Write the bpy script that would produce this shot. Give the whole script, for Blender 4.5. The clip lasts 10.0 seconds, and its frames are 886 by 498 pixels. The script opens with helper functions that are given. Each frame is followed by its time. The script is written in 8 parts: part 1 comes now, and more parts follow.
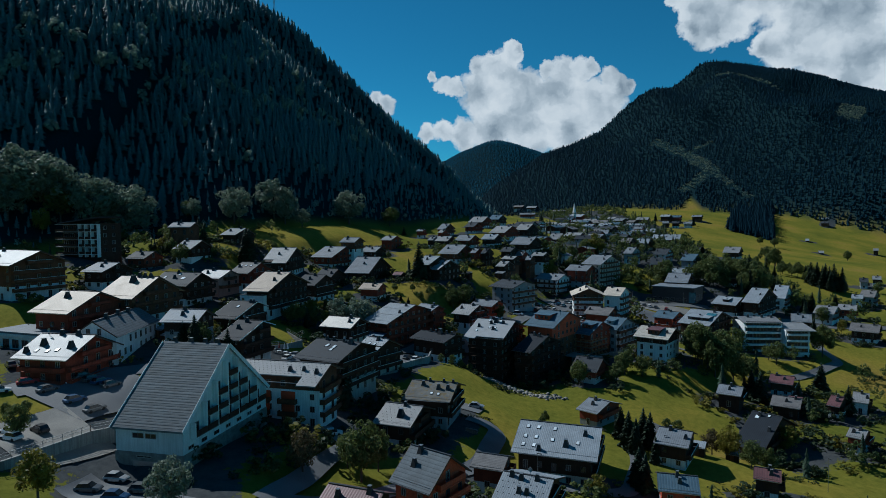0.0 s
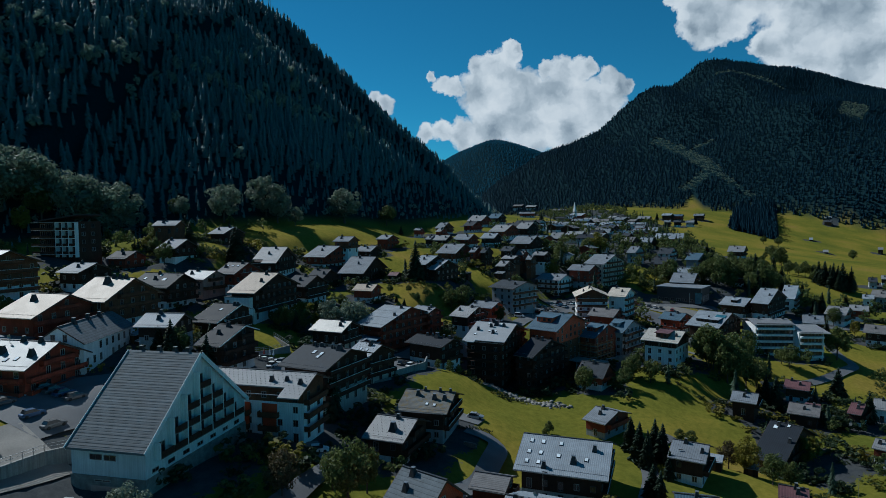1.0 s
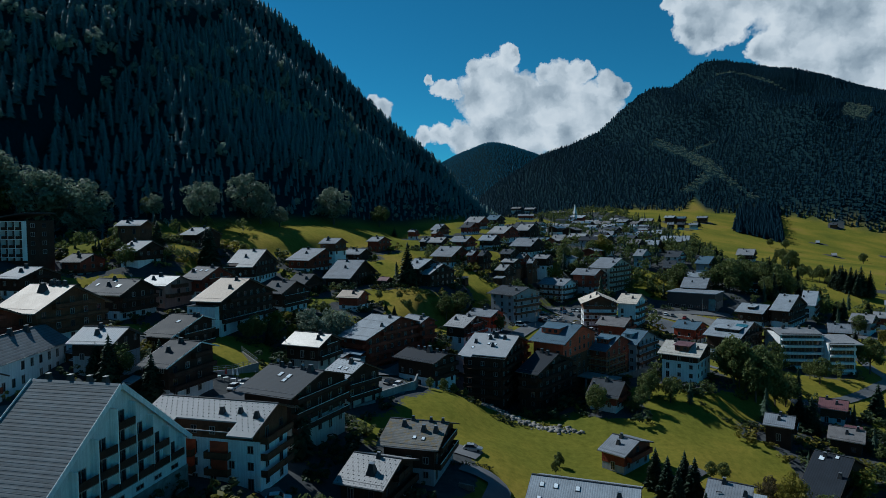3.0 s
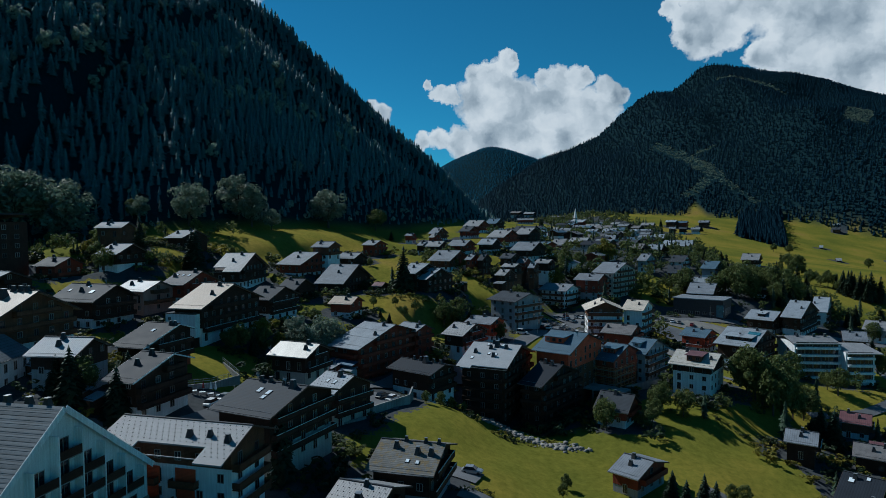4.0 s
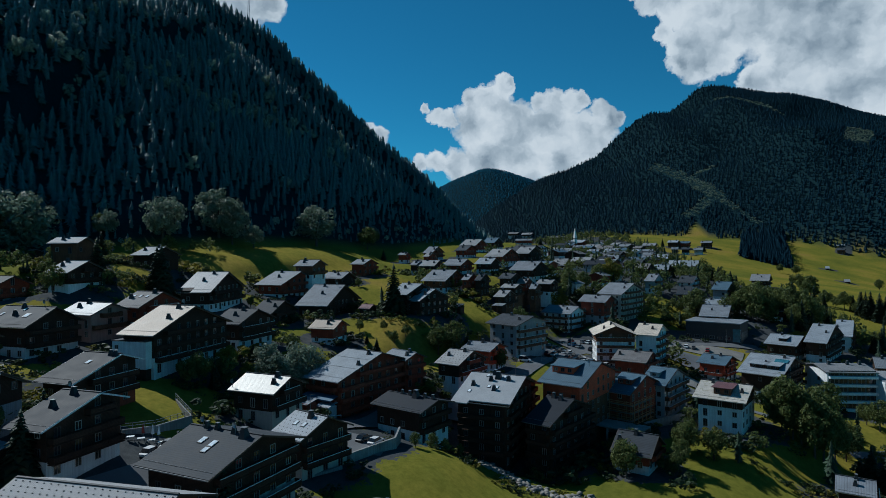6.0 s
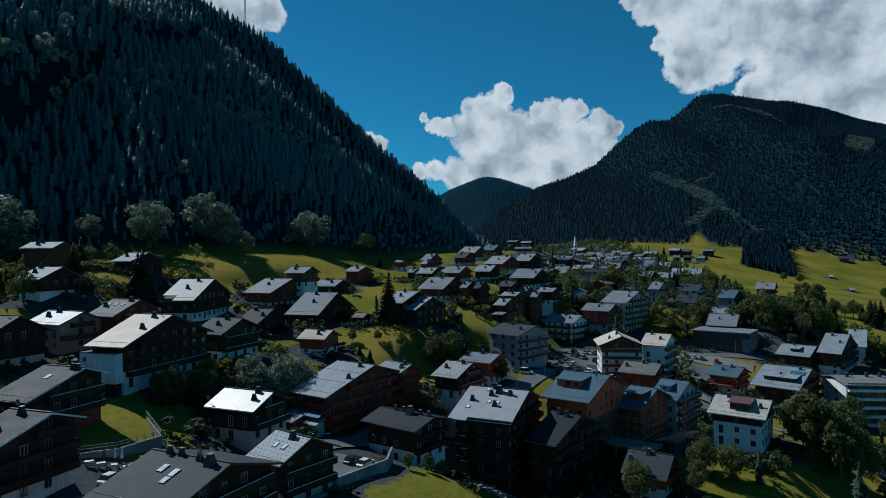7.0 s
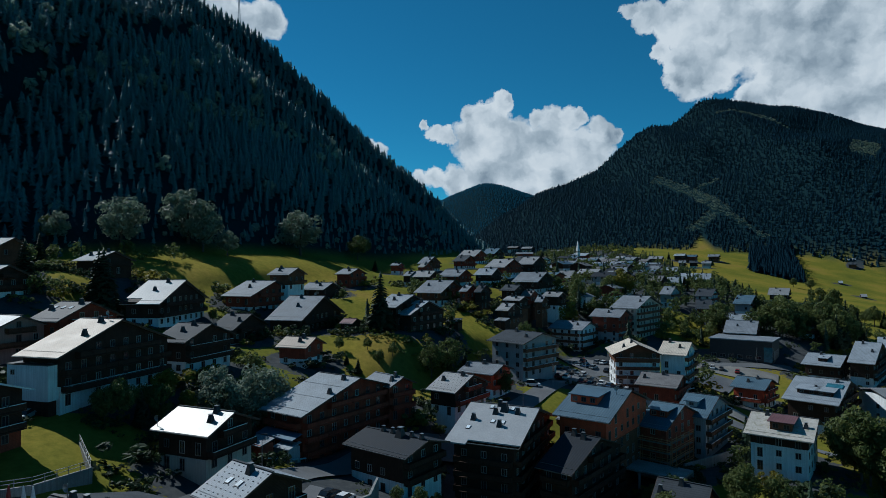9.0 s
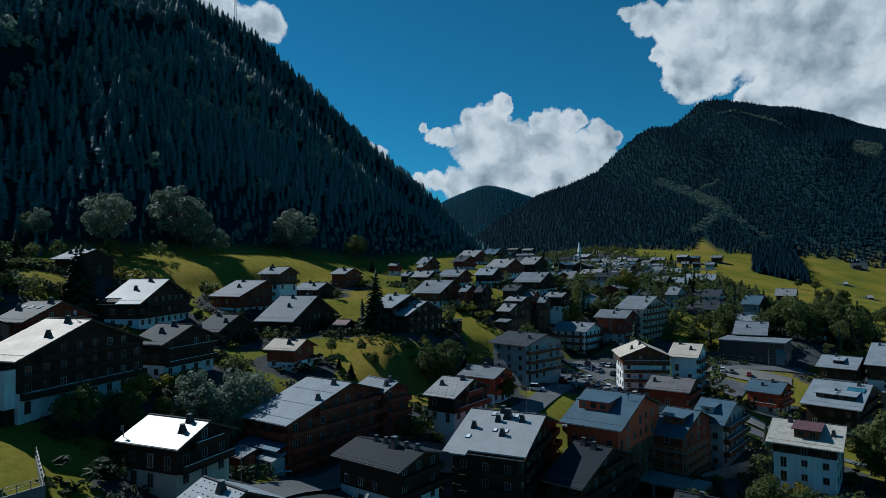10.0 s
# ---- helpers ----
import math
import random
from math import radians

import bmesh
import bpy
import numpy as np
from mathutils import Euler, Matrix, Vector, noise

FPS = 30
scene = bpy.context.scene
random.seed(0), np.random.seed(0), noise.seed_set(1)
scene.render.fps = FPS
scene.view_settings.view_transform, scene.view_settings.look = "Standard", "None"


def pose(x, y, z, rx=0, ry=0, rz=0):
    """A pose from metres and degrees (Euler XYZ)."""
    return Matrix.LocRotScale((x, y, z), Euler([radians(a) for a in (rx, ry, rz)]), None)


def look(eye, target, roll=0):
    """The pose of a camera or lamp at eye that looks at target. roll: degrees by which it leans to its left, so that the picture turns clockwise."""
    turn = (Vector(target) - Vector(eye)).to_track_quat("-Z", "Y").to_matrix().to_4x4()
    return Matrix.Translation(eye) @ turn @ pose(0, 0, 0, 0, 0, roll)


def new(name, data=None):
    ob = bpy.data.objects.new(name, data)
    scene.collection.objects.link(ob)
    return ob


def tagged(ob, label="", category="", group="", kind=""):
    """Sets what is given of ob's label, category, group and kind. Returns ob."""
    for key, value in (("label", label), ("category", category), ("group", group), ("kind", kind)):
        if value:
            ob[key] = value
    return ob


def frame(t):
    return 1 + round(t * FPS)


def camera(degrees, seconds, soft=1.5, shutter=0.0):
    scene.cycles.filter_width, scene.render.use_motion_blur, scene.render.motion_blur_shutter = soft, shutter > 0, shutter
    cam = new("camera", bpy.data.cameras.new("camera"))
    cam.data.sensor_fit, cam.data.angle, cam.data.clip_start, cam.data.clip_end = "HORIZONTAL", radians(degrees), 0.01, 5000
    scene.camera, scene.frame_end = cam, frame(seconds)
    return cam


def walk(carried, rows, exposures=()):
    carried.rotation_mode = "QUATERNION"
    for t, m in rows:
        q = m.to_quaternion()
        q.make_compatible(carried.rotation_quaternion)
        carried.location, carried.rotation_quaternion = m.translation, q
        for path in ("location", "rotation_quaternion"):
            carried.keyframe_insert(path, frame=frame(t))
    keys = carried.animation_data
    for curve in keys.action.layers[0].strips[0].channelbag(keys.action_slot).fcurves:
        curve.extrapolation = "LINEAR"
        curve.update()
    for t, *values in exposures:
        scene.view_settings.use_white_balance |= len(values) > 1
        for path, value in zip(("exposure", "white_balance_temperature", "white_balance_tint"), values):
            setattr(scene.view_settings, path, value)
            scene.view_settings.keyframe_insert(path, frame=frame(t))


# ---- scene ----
SKY, SUNLIGHT, CLOUD, EXPOSURE = 0.122, 3.8, 5.4, 0.0
SKY_TINT = (0.162, 0.49, 0.475)
KELVIN, TINT = 5500, 4
cam = camera(70.8, 10.0, soft=0.65)
METRES, EYE, TILT, LEAN, TURN = 110.0, 50.0, -3.0, 0.5, 0.0
ROWS = [
    (0.0, 0.0, 0.0, 0.0, 0.0, 0.0, 0.0),
    (0.5, 0.0031, 0.0536, -0.0009, -0.04, 0.0, 0.05),
    (1.0, 0.0063, 0.1086, -0.0023, -0.08, -0.02, 0.08),
    (1.5, 0.0092, 0.1622, -0.0027, -0.13, 0.0, 0.08),
    (2.0, 0.0122, 0.2158, -0.0035, -0.21, 0.03, 0.08),
    (2.5, 0.0154, 0.2704, -0.0036, -0.26, 0.12, 0.08),
    (4.0, 0.0225, 0.4294, -0.007, -0.41, 0.72, -0.01),
    (4.5, 0.025, 0.4814, -0.0091, -0.47, 1.02, -0.0),
    (5.0, 0.0279, 0.5326, -0.0118, -0.53, 1.46, 0.01),
    (5.5, 0.0304, 0.5804, -0.0137, -0.6, 2.12, 0.0),
    (7.0, 0.039, 0.7262, -0.0196, -0.78, 3.55, -0.01),
    (7.5, 0.0411, 0.7725, -0.0225, -0.79, 3.73, -0.04),
    (8.0, 0.0432, 0.8182, -0.0256, -0.8, 3.88, -0.09),
    (8.5, 0.0456, 0.8638, -0.0287, -0.81, 4.05, -0.09),
    (9.0, 0.0475, 0.9083, -0.0313, -0.81, 4.2, -0.09),
    (9.5, 0.0498, 0.9526, -0.0354, -0.79, 4.32, -0.05),
    (10.0, 0.0526, 0.9974, -0.0401, -0.81, 4.46, 0.02),
]
walk(cam, [(t, pose(0, 0, EYE, TILT, LEAN, TURN) @ pose(METRES * x, METRES * y, METRES * z, 90 + pitch, roll, yaw)) for t, x, y, z, yaw, pitch, roll in ROWS], [(0.0, EXPOSURE, KELVIN, TINT), (10.0, EXPOSURE, KELVIN, TINT)])

# ---- daylight: sun ahead and to the left, over the wooded ridge ----
SUN = Vector((-0.573, 0.464, 0.676)).normalized()
SUN_EL = math.asin(SUN.z)
SUN_AZ = math.atan2(SUN.x, SUN.y)


class Nodes:
    """Short-hand for building a node tree."""

    def __init__(self, tree):
        self.tree = tree
        tree.nodes.clear()

    def add(self, kind, **values):
        node = self.tree.nodes.new(kind)
        for key, value in values.items():
            if key.startswith("i_"):
                name = key[2:]
                node.inputs[int(name) if name.isdigit() else name].default_value = value
            elif key == "operation":
                node.operation = value
            elif key == "data_type":
                node.data_type = value
            elif key == "blend_type":
                node.blend_type = value
            elif key == "noise_dimensions":
                node.noise_dimensions = value
            elif key == "attribute_name":
                node.attribute_name = value
        return node

    def link(self, a, b):
        self.tree.links.new(a, b)

    def math(self, op, a, b=None, c=None, clamp=False):
        node = self.add("ShaderNodeMath", operation=op)
        node.use_clamp = clamp
        for i, v in enumerate((a, b, c)):
            if v is None:
                continue
            if isinstance(v, (int, float)):
                node.inputs[i].default_value = v
            else:
                self.link(v, node.inputs[i])
        return node.outputs[0]

    def noise(self, vector, scale, detail=3.0, rough=0.55):
        node = self.add("ShaderNodeTexNoise")
        node.inputs["Scale"].default_value = scale
        node.inputs["Detail"].default_value = detail
        node.inputs["Roughness"].default_value = rough
        if vector is not None:
            self.link(vector, node.inputs["Vector"])
        return node.outputs["Fac"]

    def ramp(self, fac, stops):
        node = self.add("ShaderNodeValToRGB")
        el = node.color_ramp.elements
        while len(el) < len(stops):
            el.new(0.5)
        for e, (p, c) in zip(el, stops):
            e.position, e.color = p, (*c, 1) if len(c) == 3 else c
        self.link(fac, node.inputs[0])
        return node.outputs[0]

    def mix(self, fac, a, b, blend="MIX"):
        node = self.add("ShaderNodeMix", data_type="RGBA", blend_type=blend)
        for slot, v in ((0, fac), (6, a), (7, b)):
            if isinstance(v, (int, float)):
                node.inputs[slot].default_value = v
            elif isinstance(v, tuple):
                node.inputs[slot].default_value = (*v, 1)
            else:
                self.link(v, node.inputs[slot])
        return node.outputs[2]


world = bpy.data.worlds.new("sky")
scene.world = world
world.use_nodes = True
wn = Nodes(world.node_tree)
sky = wn.add("ShaderNodeTexSky")
sky.sky_type, sky.sun_disc = "NISHITA", False
sky.sun_elevation, sky.sun_rotation = SUN_EL, SUN_AZ
sky.altitude, sky.air_density, sky.dust_density, sky.ozone_density = 1600, 0.9, 0.0, 5.0
coord = wn.add("ShaderNodeTexCoord").outputs["Generated"]
sep = wn.add("ShaderNodeSeparateXYZ")
wn.link(coord, sep.inputs[0])
azim = wn.math("ARCTAN2", sep.outputs[0], sep.outputs[1])
elev = wn.math("ARCSINE", sep.outputs[2])
flat = wn.add("ShaderNodeCombineXYZ")
wn.link(azim, flat.inputs[0])
wn.link(elev, flat.inputs[1])
warp = wn.add("ShaderNodeTexNoise")
warp.inputs["Scale"].default_value, warp.inputs["Detail"].default_value, warp.inputs["Roughness"].default_value = 34, 9, 0.62
wn.link(flat.outputs[0], warp.inputs["Vector"])
shift = wn.add("ShaderNodeVectorMath", operation="MULTIPLY_ADD")
shift.inputs[1].default_value = (0.036, 0.036, 0)
shift.inputs[2].default_value = (-0.018, -0.018, 0)
wn.link(warp.outputs["Color"], shift.inputs[0])
moved = wn.add("ShaderNodeVectorMath", operation="ADD")
wn.link(flat.outputs[0], moved.inputs[0])
wn.link(shift.outputs[0], moved.inputs[1])


def puffs(rows):
    """Heaped cumulus: the highest of several round puffs, given as degrees (azimuth, elevation, radius)."""
    best = None
    for az, el, rad in rows:
        d = wn.add("ShaderNodeVectorMath", operation="DISTANCE")
        wn.link(moved.outputs[0], d.inputs[0])
        d.inputs[1].default_value = (radians(az), radians(el), 0)
        v = wn.math("MULTIPLY_ADD", d.outputs["Value"], -1 / radians(rad), 1.0)
        best = v if best is None else wn.math("MAXIMUM", best, v)
    return best


heap_middle = puffs(((-0.86, 12.41, 0.61), (0.16, 11.78, 0.88), (1.18, 11.38, 0.99), (3.24, 13.27, 1.10), (4.52, 13.53, 1.10), (6.29, 14.28, 1.10), (6.75, 14.78, 0.55), (5.53, 12.88, 1.98), (9.56, 12.73, 0.88), (11.04, 12.42, 1.54), (12.27, 12.50, 1.38), (13.25, 12.87, 0.83), (14.94, 11.64, 1.32), (15.80, 11.12, 0.99), (16.65, 10.92, 0.66), (4.25, 10.98, 3.03), (7.55, 10.26, 3.03), (11.05, 9.79, 3.30), (13.99, 9.65, 2.64), (-1.43, 7.54, 0.99), (0.12, 7.68, 1.21), (2.02, 7.30, 1.65), (4.49, 7.87, 2.48), (8.05, 7.78, 2.75), (11.05, 7.84, 2.75)))
heap_right = puffs(((20.45, 17.91, 0.88), (21.36, 16.82, 1.43), (21.60, 15.31, 1.32), (23.15, 15.15, 1.98), (22.47, 16.61, 2.20), (24.44, 15.95, 2.31), (25.69, 17.27, 2.48), (27.00, 13.29, 1.21), (28.22, 13.14, 2.09), (29.80, 13.79, 3.03), (29.03, 12.83, 2.20), (32.09, 13.68, 4.40), (35.01, 12.44, 5.23), (31.77, 11.24, 2.48), (17.80, 21.00, 0.9), (19.20, 20.60, 1.5), (21.30, 19.90, 2.0), (23.40, 19.10, 2.9), (26.89, 19.73, 5.23), (31.24, 18.60, 6.61), (35.59, 17.00, 8.26), (30.52, 16.35, 2.75), (37.03, 13.30, 6.61)))
heap_small = puffs(((-5.14, 9.92, 1.12), (-5.85, 10.31, 0.75), (-17.26, 20.05, 2.49), (-14.91, 20.67, 1.87), (-18.62, 20.54, 2.49), (-20.39, 21.77, 3.12)))
heap = wn.math("MAXIMUM", heap_middle, wn.math("MAXIMUM", heap_right, heap_small))
ragged = wn.noise(flat.outputs[0], 40, 7, 0.62)
heap = wn.math("MULTIPLY_ADD", ragged, 0.5, wn.math("ADD", heap, -0.30))
cover = wn.ramp(heap, [(0.0, (0, 0, 0)), (0.07, (0.5,) * 3), (0.2, (1, 1, 1))])
# billows lit from the sun's side, up and to the left: brighter where the cloud thins towards it
sunward = wn.add("ShaderNodeVectorMath", operation="ADD")
sunward.inputs[1].default_value = (-0.016, 0.020, 0)
wn.link(moved.outputs[0], sunward.inputs[0])
relief = wn.math("SUBTRACT", wn.noise(moved.outputs[0], 13, 4, 0.5), wn.noise(sunward.outputs[0], 13, 4, 0.5))
body = wn.noise(flat.outputs[0], 5, 3, 0.5)
lift = wn.math("MULTIPLY_ADD", relief, 1.25, wn.math("MULTIPLY_ADD", heap, -0.22, wn.math("MULTIPLY_ADD", body, 0.5, 0.38)))
tone = wn.ramp(lift, [(0.25, (0.34, 0.40, 0.45)), (0.42, (0.58, 0.63, 0.66)), (0.58, (0.84, 0.86, 0.86)), (0.72, (1.0, 0.99, 0.96))])
cloud_light = wn.mix(1.0, tone, (CLOUD, CLOUD, CLOUD), "MULTIPLY")
clear = wn.mix(1.0, sky.outputs[0], SKY_TINT, "MULTIPLY")
colour = wn.mix(cover, clear, cloud_light)
bg = wn.add("ShaderNodeBackground")
bg.inputs["Strength"].default_value = SKY
wn.link(colour, bg.inputs["Color"])
wout = wn.add("ShaderNodeOutputWorld")
wn.link(bg.outputs[0], wout.inputs[0])

sun_data = bpy.data.lights.new("sun", "SUN")
sun_data.energy, sun_data.angle, sun_data.color = SUNLIGHT, radians(0.53), (1.0, 0.94, 0.85)
sun_lamp = new("sun", sun_data)
sun_lamp.matrix_world = look(SUN * 500, (0, 0, 0))

# ---- materials ----
MATS = {}


def material(name, colour, rough=0.7, vary=0.25, scale=0.6, fine=6.0, bump=0.15, metal=0.0, spec=0.5, tint=None, lines=None, streaks=0.0, each=0.1):
    """A weathered surface: broad stains, fine grain, relief; lines=(axis, metres) adds boards, sheets or courses."""
    if name in MATS:
        return MATS[name]
    m = bpy.data.materials.new(name)
    m.use_nodes = True
    n = Nodes(m.node_tree)
    tc = n.add("ShaderNodeTexCoord").outputs["Object"]
    info = n.add("ShaderNodeObjectInfo")
    off = n.add("ShaderNodeVectorMath", operation="ADD")
    loc = n.add("ShaderNodeVectorMath", operation="SCALE")
    n.link(info.outputs["Location"], loc.inputs[0])
    loc.inputs["Scale"].default_value = 1.37
    n.link(tc, off.inputs[0])
    n.link(loc.outputs[0], off.inputs[1])
    p = off.outputs[0]
    big = n.noise(p, scale, 4)
    small = n.noise(p, fine, 5, 0.65)
    c = colour
    dark = tuple(v * (1 - vary) for v in c)
    lite = tuple(min(0.9, v * (1 + vary * 0.7)) for v in c)
    base = n.ramp(big, [(0.3, dark), (0.7, lite)])
    if tint:
        base = n.mix(n.ramp(n.noise(p, scale * 2.3, 5), [(0.52, (0, 0, 0)), (0.62, (1, 1, 1))]), base, tint)
    grain = n.ramp(small, [(0.25, (0.78,) * 3), (0.75, (1.16,) * 3)])
    base = n.mix(1.0, base, grain, "MULTIPLY")
    own = n.math("MULTIPLY_ADD", info.outputs["Random"], 2 * each, 1 - each)
    base = n.mix(1.0, base, own, "MULTIPLY")
    height = small
    if streaks:
        st = n.add("ShaderNodeMapping")
        st.inputs["Scale"].default_value = (3.0, 3.0, 0.12)
        n.link(p, st.inputs[0])
        s = n.ramp(n.noise(st.outputs[0], 1.4, 4), [(0.35, (1 - streaks,) * 3), (0.6, (1, 1, 1))])
        base = n.mix(1.0, base, s, "MULTIPLY")
    if lines:
        axis, step = lines
        xyz = n.add("ShaderNodeSeparateXYZ")
        n.link(tc, xyz.inputs[0])
        f = n.math("FRACT", n.math("DIVIDE", xyz.outputs[axis], step))
        groove = n.math("PINGPONG", f, 0.5)
        edge = n.ramp(groove, [(0.0, (0.45,) * 3), (0.1, (1, 1, 1))])
        base = n.mix(1.0, base, edge, "MULTIPLY")
        height = n.math("ADD", n.math("MULTIPLY", small, 0.35), n.math("MULTIPLY", groove, 1.6))
    b = n.add("ShaderNodeBump")
    b.inputs["Strength"].default_value = bump
    b.inputs["Distance"].default_value = 0.06
    n.link(height, b.inputs["Height"])
    s = n.add("ShaderNodeBsdfPrincipled")
    n.link(base, s.inputs["Base Color"])
    n.link(n.math("MULTIPLY_ADD", big, 0.18, rough - 0.09, clamp=True), s.inputs["Roughness"])
    s.inputs["Metallic"].default_value = metal
    s.inputs["Specular IOR Level"].default_value = spec
    n.link(b.outputs[0], s.inputs["Normal"])
    out = n.add("ShaderNodeOutputMaterial")
    n.link(s.outputs[0], out.inputs[0])
    MATS[name] = m
    return m


def glass_material(name, colour, rough=0.06):
    m = bpy.data.materials.new(name)
    m.use_nodes = True
    n = Nodes(m.node_tree)
    s = n.add("ShaderNodeBsdfPrincipled")
    tc = n.add("ShaderNodeTexCoord").outputs["Object"]
    n.link(n.ramp(n.noise(tc, 0.8, 2), [(0.3, colour), (0.7, tuple(v * 1.8 for v in colour))]), s.inputs["Base Color"])
    s.inputs["Roughness"].default_value = rough
    s.inputs["Specular IOR Level"].default_value = 0.6
    out = n.add("ShaderNodeOutputMaterial")
    n.link(s.outputs[0], out.inputs[0])
    MATS[name] = m
    return m


PLASTER = material("white render", (0.76, 0.78, 0.78), 0.85, 0.12, 0.35, 9, 0.12, streaks=0.18)
PLASTER_GREY = material("grey render", (0.34, 0.35, 0.36), 0.85, 0.14, 0.35, 9, 0.12, streaks=0.2)
PLASTER_PINK = material("salmon-pink render", (0.46, 0.27, 0.22), 0.85, 0.14, 0.35, 9, 0.12, streaks=0.2)
PLASTER_CREAM = material("cream render", (0.52, 0.47, 0.40), 0.85, 0.14, 0.35, 9, 0.12, streaks=0.2)
CONCRETE = material("weathered concrete", (0.26, 0.26, 0.25), 0.85, 0.3, 0.25, 5, 0.2, streaks=0.35)
STONE = material("rubble stone", (0.24, 0.23, 0.21), 0.9, 0.4, 0.8, 3, 0.5)
WOOD_DARK = material("dark stained boards", (0.054, 0.029, 0.019), 0.7, 0.35, 0.5, 8, 0.5, spec=0.2, lines=(2, 0.2), streaks=0.2)
WOOD_BROWN = material("brown boards", (0.145, 0.064, 0.034), 0.7, 0.35, 0.5, 8, 0.5, spec=0.2, lines=(2, 0.2), streaks=0.2)
WOOD_RED = material("red-brown boards", (0.28, 0.060, 0.032), 0.7, 0.3, 0.5, 8, 0.5, spec=0.2, lines=(2, 0.2), streaks=0.2)
WOOD_ORANGE = material("orange larch boards", (0.62, 0.082, 0.024), 0.65, 0.25, 0.5, 8, 0.5, lines=(2, 0.2), streaks=0.15)
WOOD_TRIM = material("trim boards", (0.06, 0.036, 0.024), 0.65, 0.3, 0.8, 8, 0.3)
WOOD_PALE = material("grey weathered boards", (0.22, 0.19, 0.16), 0.8, 0.3, 0.8, 8, 0.3, streaks=0.2)
ROOF = {
    "light": material("pale sheet-metal roof", (0.25, 0.255, 0.26), 0.6, 0.14, 0.35, 4, 0.35, metal=0.2, lines=(0, 0.45)),
    "cream": material("cream sheet-metal roof", (0.34, 0.275, 0.215), 0.62, 0.14, 0.35, 4, 0.35, metal=0.1, lines=(0, 0.45)),
    "bright": material("bare ribbed metal roof", (0.37, 0.36, 0.34), 0.56, 0.08, 0.35, 4, 0.3, metal=0.6, lines=(0, 0.3)),
    "grey": material("grey sheet roof", (0.18, 0.20, 0.225), 0.70, 0.22, 0.35, 4, 0.35, spec=0.3, lines=(0, 0.5)),
    "mid": material("mid-grey ribbed roof", (0.255, 0.29, 0.325), 0.66, 0.18, 0.35, 4, 0.4, spec=0.35, lines=(0, 0.4)),
    "dark": material("dark slate roof", (0.040, 0.048, 0.058), 0.75, 0.25, 0.4, 5, 0.3, spec=0.22, lines=(1, 0.4)),
    "black": material("charcoal sheet roof", (0.017, 0.023, 0.032), 0.72, 0.2, 0.4, 5, 0.3, spec=0.22, lines=(0, 0.5)),
    "slate": material("grey slate courses", (0.125, 0.145, 0.16), 0.78, 0.25, 0.5, 5, 0.4, spec=0.2, lines=(1, 0.62)),
    "brown": material("brown-grey tile roof", (0.16, 0.155, 0.155), 0.75, 0.25, 0.5, 5, 0.4, spec=0.25, lines=(1, 0.4)),
    "blue": material("blue-grey standing-seam roof", (0.070, 0.125, 0.170), 0.55, 0.15, 0.4, 5, 0.5, spec=0.4, lines=(0, 0.55)),
    "maroon": material("maroon sheet roof", (0.14, 0.062, 0.066), 0.55, 0.2, 0.4, 5, 0.4, metal=0.1, lines=(0, 0.5)),
    "old": material("lichened stone roof", (0.15, 0.15, 0.14), 0.9, 0.35, 0.5, 3, 0.6, tint=(0.17, 0.13, 0.065), lines=(1, 0.45)),
    "smooth": material("smooth pale grey roof", (0.30, 0.315, 0.33), 0.7, 0.1, 0.35, 4, 0.2, spec=0.3),
    "sand": material("sand-coloured sheet roof", (0.52, 0.46, 0.38), 0.75, 0.14, 0.35, 4, 0.3, spec=0.3, lines=(0, 0.45)),
    "dotted": material("pale corrugated roof", (0.33, 0.335, 0.34), 0.7, 0.12, 0.35, 4, 0.4, spec=0.3, lines=(0, 0.3)),
    "pale_old": material("pale mossy fibre roof", (0.42, 0.40, 0.36), 0.85, 0.2, 0.5, 3, 0.3, tint=(0.30, 0.29, 0.23)),
}
METAL = material("galvanised metal", (0.35, 0.36, 0.37), 0.4, 0.15, 1, 8, 0.1, metal=0.8)
METAL_DARK = material("dark sheet metal", (0.05, 0.052, 0.056), 0.5, 0.2, 1, 8, 0.1, metal=0.5)
WINDOW_FRAME = material("window frame paint", (0.22, 0.20, 0.18), 0.6, 0.15, 1, 8, 0.05, each=0.8)
SHUTTER = material("shutter wood", (0.11, 0.055, 0.032), 0.7, 0.2, 1, 8, 0.2)
PANE = glass_material("window glass", (0.012, 0.016, 0.02))
SOLAR = glass_material("solar collector glass", (0.03, 0.10, 0.13), 0.1)
# Pale base colour stands in for the bright sky mirrored in roof windows.
SKYLIGHT = glass_material("skylight glass with painted sky reflection", (0.50, 0.55, 0.58), 0.1)
ASPHALT = material("asphalt", (0.125, 0.13, 0.137), 0.85, 0.3, 0.12, 5, 0.15)
GRAVEL = material("pale gravel", (0.21, 0.20, 0.18), 0.9, 0.25, 0.2, 5, 0.3)
CLOTH_BLUE = material("blue awning cloth", (0.05, 0.12, 0.19), 0.7, 0.12, 1, 8, 0.1)
RED_PAINT = material("red paint", (0.28, 0.03, 0.025), 0.6, 0.15, 1, 8, 0.1)
BARK = material("bark", (0.075, 0.058, 0.045), 0.9, 0.35, 2, 8, 0.5)

# ---- mesh helpers ----


